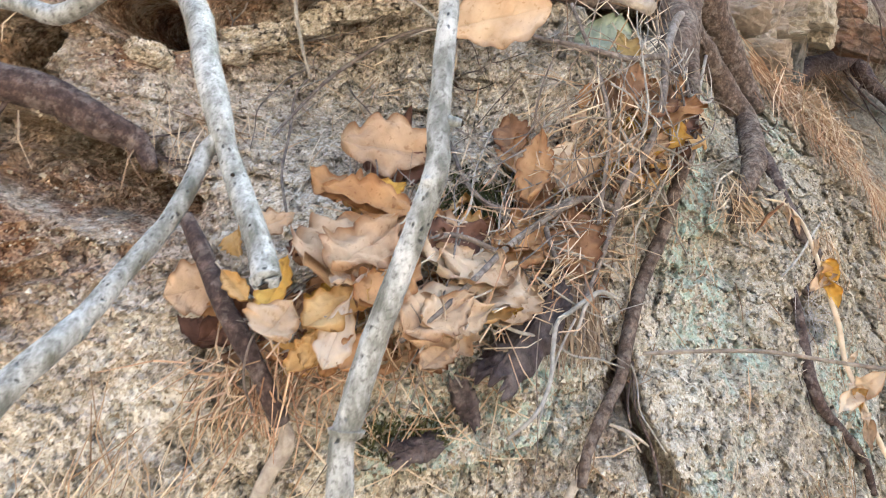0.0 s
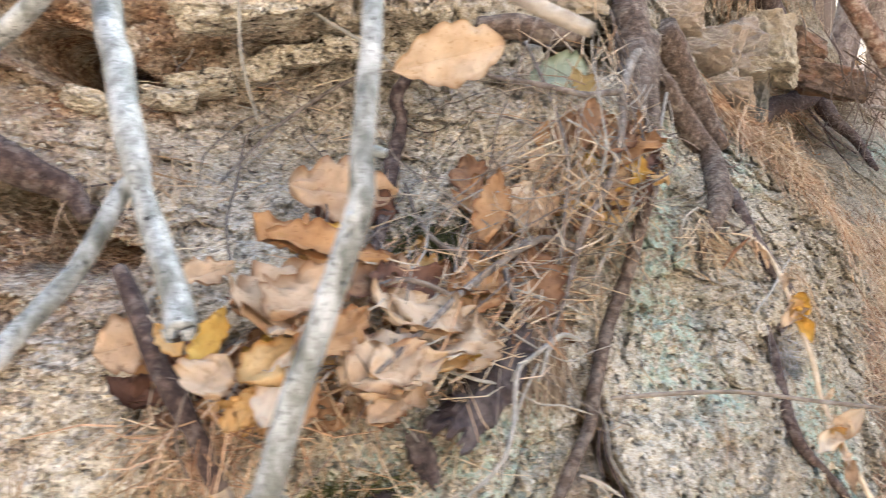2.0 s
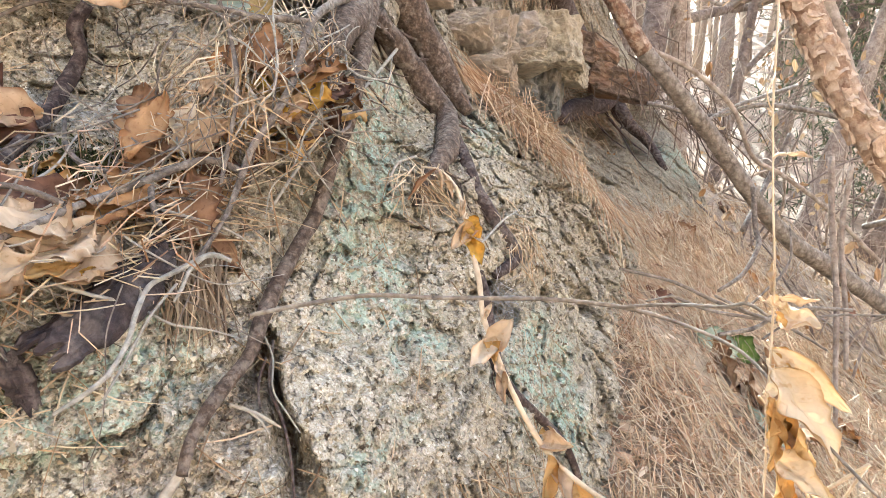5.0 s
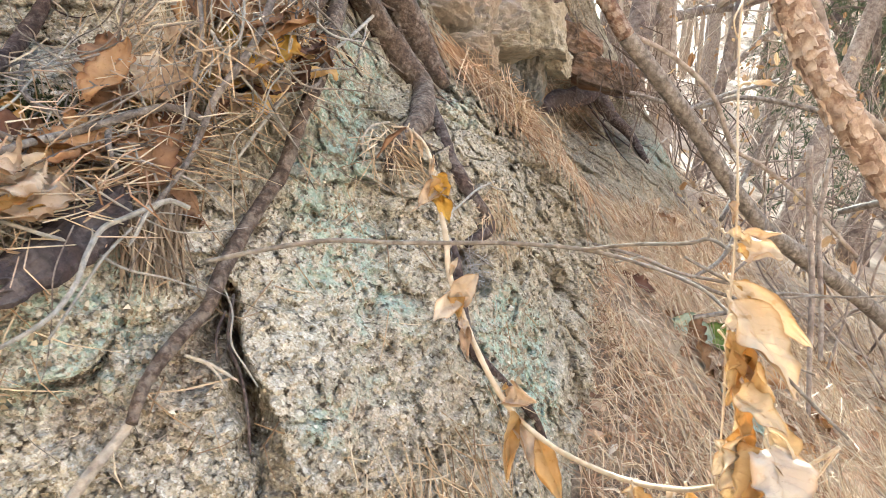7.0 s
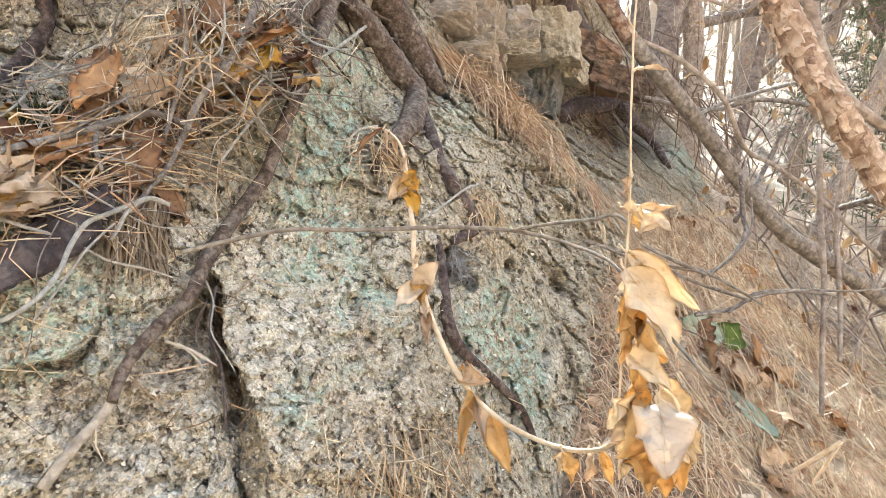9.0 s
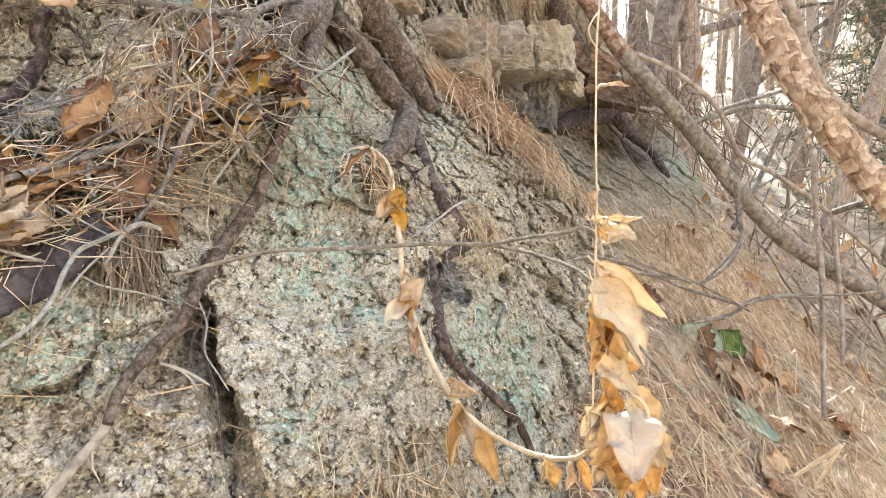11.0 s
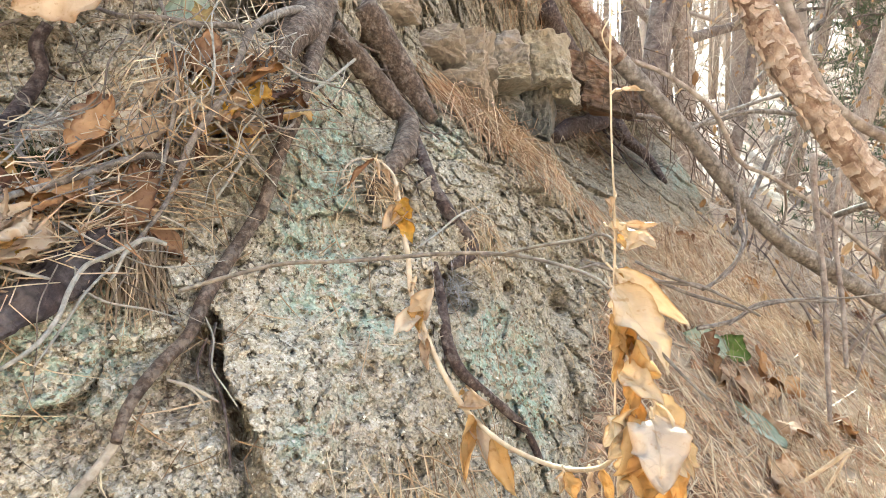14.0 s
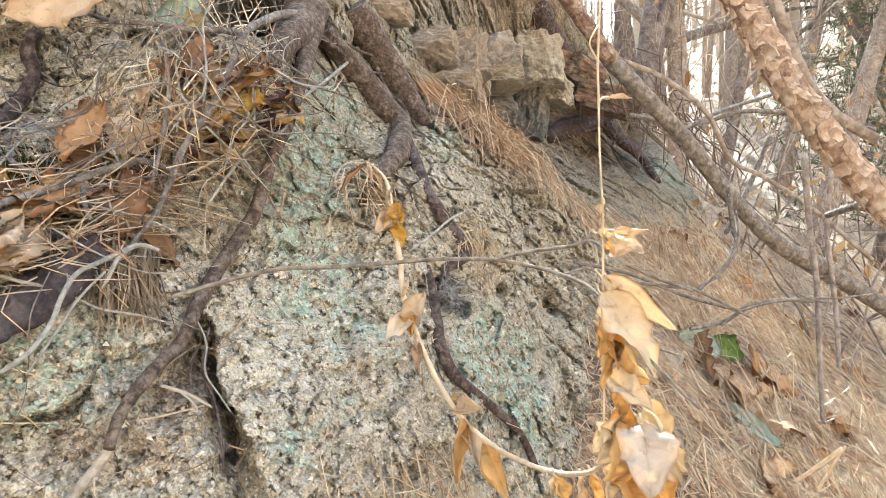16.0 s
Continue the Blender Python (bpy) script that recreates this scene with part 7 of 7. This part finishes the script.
def stone(at, size, material, label, seed, turn=(0, 0, 50), square=0.3, name="stone"):
    ob = part(name, stone_mesh(name, *size, seed, square), material)
    ob.matrix_world = pose(*at, *turn)
    return tagged(ob, label, name.replace("_", " "), "stones in the bank" if name == "stone" else "")


stone((0.700, 2.120, 1.824), (0.189, 0.220, 0.144), STONE, "grey-green block in the stacked ledge", 2, (0, 6, -25), 0.1)
stone((0.895, 2.420, 1.938), (0.145, 0.200, 0.130), STONE, "grey wedge of stone between two blocks", 3, (0, -4, -15), 0.1)
stone((0.868, 2.340, 1.846), (0.158, 0.220, 0.046), STONE_OCHRE, "pale flat stone overhanging a dark gap", 13, (0, -9, -12), 0.1)
stone((1.123, 2.800, 2.033), (0.184, 0.260, 0.173), STONE_OCHRE, "ochre block of stone overhanging a gap", 4, (0, -3, -20), 0.1)
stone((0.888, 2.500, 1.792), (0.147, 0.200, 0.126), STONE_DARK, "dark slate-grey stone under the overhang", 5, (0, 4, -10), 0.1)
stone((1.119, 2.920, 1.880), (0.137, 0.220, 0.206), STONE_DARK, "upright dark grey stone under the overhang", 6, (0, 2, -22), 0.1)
stone((0.635, 2.150, 1.905), (0.138, 0.200, 0.077), STONE, "grey-green stone wedged in the earth bank", 1, (0, 10, -25), 0.2)
stone((1.221, 2.900, 1.968), (0.109, 0.160, 0.097), STONE_OCHRE, "small ochre stone beside a reddish root", 14, (0, 12, -30), 0.3)
stone((-0.20, 1.07, 1.665), (0.26, 0.18, 0.09), ROCK, "pale granite ledge stone above the rock face", 8, (0, -12, 6), 0.25)
stone((-0.47, 0.84, 1.61), (0.06, 0.06, 0.085), STONE_WHITE, "white quartz stone in the overhang", 10, (0, 10, 0), 0.5)
stone((0.14, 1.21, 1.722), (0.10, 0.10, 0.05), STONE, "small grey stone on top of the ledge", 11, (0, 0, 0), 0.5)
stone((0.24, 1.27, 1.735), (0.09, 0.10, 0.06), STONE_OCHRE, "small ochre stone beside a root", 12, (0, 0, 0), 0.5)
for i, (x, z, w, h, tilt) in enumerate([(-0.235, 1.552, 0.075, 0.028, -12), (-0.185, 1.583, 0.060, 0.030, -18), (-0.260, 1.530, 0.060, 0.024, 4), (-0.140, 1.606, 0.070, 0.026, -10), (-0.075, 1.622, 0.065, 0.03, -8),
                                        (-0.315, 1.512, 0.05, 0.022, 10), (-0.02, 1.604, 0.05, 0.024, 6), (0.66, 1.70, 0.12, 0.05, 25), (0.60, 1.78, 0.12, 0.06, 20), (0.48, 1.80, 0.10, 0.05, 10), (0.72, 1.80, 0.14, 0.06, 22)]):
    stone((x, float(bank_y(x, z)) - 0.002, z), (w, w * 1.1, h), ROCK if i < 7 else STONE, "pale granite block loosened from the ledge" if i < 7 else "grey stone sitting in the earth bank", 30 + i, (0, tilt, 10 + 7 * i), 0.3)


stone((1.520, 3.150, 1.987), (0.26, 0.2, 0.12), EARTH, "brown clod of earth held together by roots", 51, (0, 15, -20), 0.2, "earth_clod")
stone((1.451, 3.300, 2.143), (0.2, 0.2, 0.12), EARTH, "earth packed behind a hooked root", 53, (0, 20, -20), 0.2, "earth_clod")


# ---- the young pine beside the path ----
PINE_LINE = [(1.035, 1.330, 1.838, 0.0514), (1.085, 1.320, 1.746, 0.0519), (1.136, 1.305, 1.633, 0.0501), (1.182, 1.290, 1.542, 0.0476), (1.238, 1.285, 1.469, 0.0470), (1.295, 1.280, 1.396, 0.0466), (1.369, 1.270, 1.308, 0.0475)]
foot = Vector((1.62, 1.22, 0.0))
foot.z = float(ground_z(foot.x, foot.y)) - 0.03
pine_points = [(x, y, z, r * 0.56) for x, y, z, r in PINE_LINE] + [(1.47, 1.255, 1.10, 0.029), (1.56, 1.24, 0.8, 0.032), (*foot, 0.038)]
pine_points = [(0.93, 1.36, 2.05, 0.028), (0.85, 1.38, 2.35, 0.027)][::-1] + pine_points
pine = thing("pine_tree", "leaning young pine trunk with flaking orange-tan bark", "tree", foot)
part("trunk", tube("trunk", [(x - foot.x, y - foot.y, z - foot.z, r) for x, y, z, r in pine_points], sides=24, per=14, rough=0.06, k=6), PINE, pine)
part("limb", tube("limb", [(x - foot.x, y - foot.y, z - foot.z, r) for x, y, z, r in [(1.199, 1.420, 1.808, 0.0109), (1.231, 1.420, 1.733, 0.0121), (1.252, 1.420, 1.669, 0.0133), (1.304, 1.450, 1.612, 0.0136), (1.377, 1.480, 1.570, 0.0115), (1.474, 1.500, 1.530, 0.0106)]], sides=12, per=10, rough=0.1, k=7), TREE_TAN, pine)
part("dead_twig", tube("dead_twig", [(x - foot.x, y - foot.y, z - foot.z, r) for x, y, z, r in [(1.360, 1.500, 1.375, 0.0063), (1.384, 1.400, 1.394, 0.0073)]], sides=8, per=6), TWIG, pine)


def plate_mesh(name, wide, high, bow, seed):
    """A curled flake of bark: x across, z along the trunk, y outward."""
    g = np.random.default_rng(seed)
    s, v = np.meshgrid(np.linspace(-1, 1, 6), np.linspace(-1, 1, 5), indexing="ij")
    ragged = 1 + 0.10 * g.normal(size=(6, 1))
    x = s * wide / 2 * (1 - 0.10 * v ** 2 + 0.05 * g.normal(size=v.shape))
    z = v * high / 2 * ragged - 0.10 * high * s ** 2
    y = np.sqrt(np.maximum(bow ** 2 - x ** 2, 1e-5)) - bow + 0.0016 * np.clip(-v, 0, 1) ** 3 + 0.0006 * np.abs(s) ** 3 + 0.0005 * g.normal(size=s.shape)
    top = np.stack([x, y + 0.0014, z], -1).reshape(-1, 3)
    low = np.stack([x * 0.9, y - 0.004, z * 0.9], -1).reshape(-1, 3)
    k = np.arange(30).reshape(6, 5)
    q = np.stack([k[:-1, :-1], k[1:, :-1], k[1:, 1:], k[:-1, 1:]], -1).reshape(-1, 4)
    rim = list(k[:, 0]) + list(k[-1, 1:]) + list(k[-2::-1, -1]) + list(k[0, -2:0:-1])
    me = bpy.data.meshes.new(name)
    me.from_pydata(np.vstack([top, low]).tolist(), [], q[:, ::-1].tolist() + (q + 30).tolist() + [(int(b), int(a), int(a) + 30, int(b) + 30) for a, b in zip(rim, rim[1:] + rim[:1])])
    me.materials.append(PLATE)
    return me


line = spline([p for p in pine_points], 40)
run = np.concatenate([[0], np.cumsum(np.linalg.norm(np.diff(line[:, :3], axis=0), axis=1))])
rng = random.Random(77)
shapes = [plate_mesh("bark_flake", rng.uniform(0.020, 0.042), rng.uniform(0.014, 0.032), 0.028, 500 + i) for i in range(16)]
along = 0.44
while along < min(run[-1], 1.38):
    i = int(np.searchsorted(run, along))
    c, t = Vector(line[i, :3]), (Vector(line[i + 1, :3]) - Vector(line[i, :3])).normalized()
    side = t.cross(Vector((0, -1, 0.2))).normalized()
    out0 = side.cross(t).normalized()
    shift = rng.uniform(0, 6.3)
    for j in range(7):
        a = shift + j * 2 * math.pi / 7 + rng.gauss(0, 0.25)
        out = out0 * math.cos(a) + side * math.sin(a)
        across = t.cross(out).normalized()
        m = Matrix((across, out, -t)).transposed().to_4x4()
        at = c + out * (line[i, 3] * 0.962) + t * rng.gauss(0, 0.014)
        ob = part("bark_flake", rng.choice(shapes), None, pine)
        ob.matrix_local = Matrix.Translation(at - foot) @ m @ pose(0, 0, 0, rng.gauss(0, 9), rng.gauss(0, 10), rng.gauss(0, 14))
    along += 0.0235


# ---- trees and undergrowth behind ----
def grow(start, way, long, r, depth, g, out, wiggle=0.25, split=(2, 4)):
    """Branching limbs as point lists, by depth."""
    pts, p, d = [], Vector(start), Vector(way).normalized()
    steps = 5
    for i in range(steps + 1):
        pts.append((*p, r * (1 - 0.75 * i / steps)))
        d = (d + Vector((g.gauss(0, wiggle), g.gauss(0, wiggle), g.gauss(0, wiggle) + 0.03))).normalized()
        p = p + d * long / steps
    out.setdefault(depth, []).append(pts)
    if depth > 0:
        for k in range(g.randint(*split)):
            f = g.uniform(0.3, 0.95)
            q = pts[int(f * steps)]
            e = (Vector(pts[-1][:3]) - Vector(pts[0][:3])).normalized()
            e = (e + Vector((g.gauss(0, 0.7), g.gauss(0, 0.7), g.gauss(0.1, 0.45)))).normalized()
            grow(q[:3], e, long * g.uniform(0.45, 0.7), q[3] * 0.6, depth - 1, g, out, wiggle, split)


def bare_tree(at, way, high, r, seed, label, material, levels=3):
    g = random.Random(seed)
    x, y = at
    o = Vector((x, y, float(ground_z(x, y)) - 0.05))
    t = thing("bare_tree", label, "tree", o, "bare trees behind the bank")
    out = {}
    grow((0, 0, 0), way, high, r, levels, g, out, 0.12, (4, 7))
    part("trunk", mesh_of("trunk", [tube_data(p, sides=12, per=6, rough=0.08, k=seed % 40, lump=0.1) for p in out[levels]]), material, t)
    for p in out.get(levels - 1, []):
        part("limb", mesh_of("limb", [tube_data(p, sides=7, per=4, rough=0.08, k=seed % 30, lump=0.1)]), material, t)
    fine = [tube_data(p, sides=3, per=2, rough=0) for lv in range(levels - 1) for p in out.get(lv, [])]
    if fine:
        tagged(part("crown", mesh_of("twigs", fine), TWIGS_FAR, t), kind="stuff")
    return t


def shrub(at, n, high, seed, label, spread=0.5, leaves=60, r=0.006):
    """Arching stems from one foot, with side twigs and a few withered leaves."""
    g = random.Random(seed)
    x, y = at
    o = Vector((x, y, float(ground_z(x, y)) - 0.02))
    t = thing("bare_shrub", label, "shrub", o, "bare shrubs on the slope")
    fine, ends = [], []
    for i in range(n):
        out = {}
        way = (g.gauss(0, spread), g.gauss(0, spread), 1)
        grow((g.gauss(0, 0.06), g.gauss(0, 0.06), 0), way, high * g.uniform(0.6, 1.2), r * g.uniform(0.7, 1.3), 2, g, out, 0.22, (3, 5))
        part("stem", mesh_of("stem", [tube_data(p, sides=6, per=4, rough=0.05, k=i) for p in out[2]]), TREE_TAN if g.random() < 0.6 else TREE, t)
        fine += [tube_data(p, sides=3, per=3, rough=0) for lv in (0, 1) for p in out.get(lv, [])]
        ends += [p[-1] for p in out.get(0, [])] + [p[3] for p in out.get(0, [])]
    tagged(part("crown", mesh_of("twigs", fine), TWIGS_FAR, t), kind="stuff")
    scraps = []
    for i in range(leaves):
        e = g.choice(ends)
        c, s = Vector(e[:3]), g.uniform(0.012, 0.03)
        m = Euler((g.uniform(0, 6), g.uniform(0, 6), g.uniform(0, 6))).to_matrix()
        quad = [c + m @ Vector(p) * s for p in ((0, 0, 0), (0.6, 0.45, 0.12), (1.5, 0.3, 0.0), (1.9, 0, 0.25), (1.3, -0.4, 0.05), (0.5, -0.4, 0.2))]
        scraps.append((quad, [(0, 1, 2, 3), (0, 3, 4, 5)]))
    if scraps:
        tagged(part("withered_leaves", mesh_of("withered_leaves", scraps, False), DEAD_LEAF, t), kind="stuff")
    return t


def conifer(at, high, r, seed, label):
    """A pine with whorls of drooping boughs set with needle tufts."""
    g = random.Random(seed)
    x, y = at
    o = Vector((x, y, float(ground_z(x, y)) - 0.1))
    t = thing("conifer", label, "tree", o, "green pines behind")
    part("trunk", tube("trunk", [(0, 0, 0, r), (0.02, 0, high * 0.4, r * 0.7), (0.0, 0.05, high * 0.8, r * 0.3), (0, 0, high, 0.01)], sides=10, per=6, rough=0.08, k=3), TREE, t)
    tufts = []
    h = high * 0.12
    while h < high * 0.97:
        reach = (1 - h / high) * high * 0.30 + 0.25
        for k in range(5):
            a = g.uniform(0, 6.28)
            w = Vector((math.cos(a), math.sin(a), 0))
            pts = [(*(w * reach * f + Vector((0, 0, h + 0.12 * reach * math.sin(f * 3) - 0.15 * reach * f * f))), 0.012 * (1.1 - f)) for f in (0, 0.35, 0.7, 1.0)]
            part("bough", tube("bough", pts, sides=5, per=3), TREE, t)
            for i in range(24):
                f = g.uniform(0.2, 1.0)
                c = w * reach * f + Vector((g.gauss(0, 0.10), g.gauss(0, 0.10), h + 0.12 * reach * math.sin(f * 3) - 0.15 * reach * f * f + g.gauss(0, 0.05)))
                for q in range(7):
                    e = Vector((g.gauss(0, 1), g.gauss(0, 1), g.gauss(0.2, 0.8))).normalized() * g.uniform(0.06, 0.13)
                    s = e.cross(Vector((0.3, 0.2, 0.9))).normalized() * 0.006
                    tufts.append(([c - s, c + s, c + e], [(0, 1, 2)]))
        h += high * 0.055
    tagged(part("crown", mesh_of("crown", tufts, False), CONIFER, t), kind="stuff")
    return t


for i, (at, way, high, r) in enumerate([
        ((2.75, 5.2), (-0.02, 0.1, 1), 5.0, 0.085), ((2.35, 5.0), (0.32, 0.1, 1), 4.5, 0.10), ((3.25, 5.6), (0.10, 0.1, 1), 4.6, 0.05), ((3.6, 5.0), (0.28, 0.05, 1), 4.8, 0.09),
        ((4.4, 5.4), (0.25, 0.0, 1), 4.6, 0.09), ((3.1, 7.2), (0.05, 0.0, 1), 6.0, 0.09), ((4.9, 7.5), (-0.1, 0.0, 1), 6.0, 0.10), ((6.2, 7.0), (0.1, 0.0, 1), 6.0, 0.10),
        ((4.0, 9.0), (0.0, 0.0, 1), 7.0, 0.11), ((6.0, 10.5), (0.1, 0.0, 1), 7.0, 0.12), ((2.2, 8.5), (0.1, 0.0, 1), 6.5, 0.10), ((7.6, 9.0), (-0.05, 0.0, 1), 7.0, 0.11),
        ((5.95, 12.5), (0.0, 0.0, 1), 8.0, 0.12), ((8.5, 13.0), (0.05, 0.0, 1), 8.0, 0.13), ((2.3, 13.4), (-0.05, 0.0, 1), 8.0, 0.12), ((6.9, 15.0), (0.0, 0.0, 1), 8.5, 0.13)]):
    bare_tree(at, way, high, r, 900 + i, "bare grey-brown tree on the sunlit wooded slope", TREE if i % 3 else TREE_TAN)
for i, (at, n, high) in enumerate([
        ((1.95, 2.35), 4, 0.9), ((2.45, 2.75), 5, 1.1), ((2.2, 3.3), 5, 1.3), ((2.75, 3.6), 6, 1.4), ((3.2, 3.1), 5, 1.3), ((2.6, 4.4), 6, 1.6), ((3.4, 4.2), 6, 1.6), ((4.2, 4.0), 6, 1.6),
        ((3.0, 5.4), 6, 1.8), ((4.0, 5.6), 6, 1.8), ((5.0, 5.0), 6, 1.8), ((2.5, 6.2), 6, 1.9), ((5.6, 6.6), 6, 2.0), ((3.9, 7.4), 6, 2.2), ((4.8, 8.6), 6, 2.2), ((6.6, 8.4), 6, 2.2), ((2.1, 1.75), 3, 0.8), ((2.9, 2.3), 4, 1.1)]):
    shrub(at, n, high, 700 + i, "leafless brown shrub with a few withered leaves")
for i, (at, high, r) in enumerate([((4.75, 5.6), 4.2, 0.05), ((6.4, 6.6), 4.6, 0.07), ((7.4, 8.4), 5.2, 0.08), ((8.8, 11.4), 6.0, 0.1)]):
    conifer(at, high, r, 60 + i, "green pine with thin needle tufts behind bare shrubs")


def far_woods(n, seed):
    """The mass of bare trunks and twigs on the hills behind, too many to count."""
    g = random.Random(seed)
    wood = []
    for i in range(n):
        a, r = g.uniform(0.05, 1.25), 13 + 32 * g.random() ** 1.3
        x, y = r * math.sin(a), r * math.cos(a)
        o = Vector((x, y, float(ground_z(x, y)) - 0.1))
        high, thick = g.uniform(3, 7), g.uniform(0.03, 0.10)
        lean = Vector((g.gauss(0.05, 0.12), g.gauss(0, 0.1), 1))
        wood.append(tube_data([(*o, thick), (*(o + lean * high * 0.5 + Vector((g.gauss(0, 0.1), 0, 0))), thick * 0.7), (*(o + lean * high), thick * 0.2)], sides=5, per=3, rough=0))
        for k in range(13):
            f = g.uniform(0.15, 0.95)
            c = o + lean * high * f
            e = Vector((g.gauss(0, 0.9), g.gauss(0, 0.9), g.gauss(0.6, 0.5))) * g.uniform(0.4, 1.1)
            wood.append(tube_data([(*c, thick * 0.22), (*(c + e * 0.5 + Vector((0, 0, 0.08))), thick * 0.15), (*(c + e), 0.004)], sides=3, per=2, rough=0))
    return tagged(part("far_woods", mesh_of("far_woods", wood), TWIGS_FAR), "bare grey-brown woods on the hills behind", "woods", kind="stuff")


far_woods(460, 99)
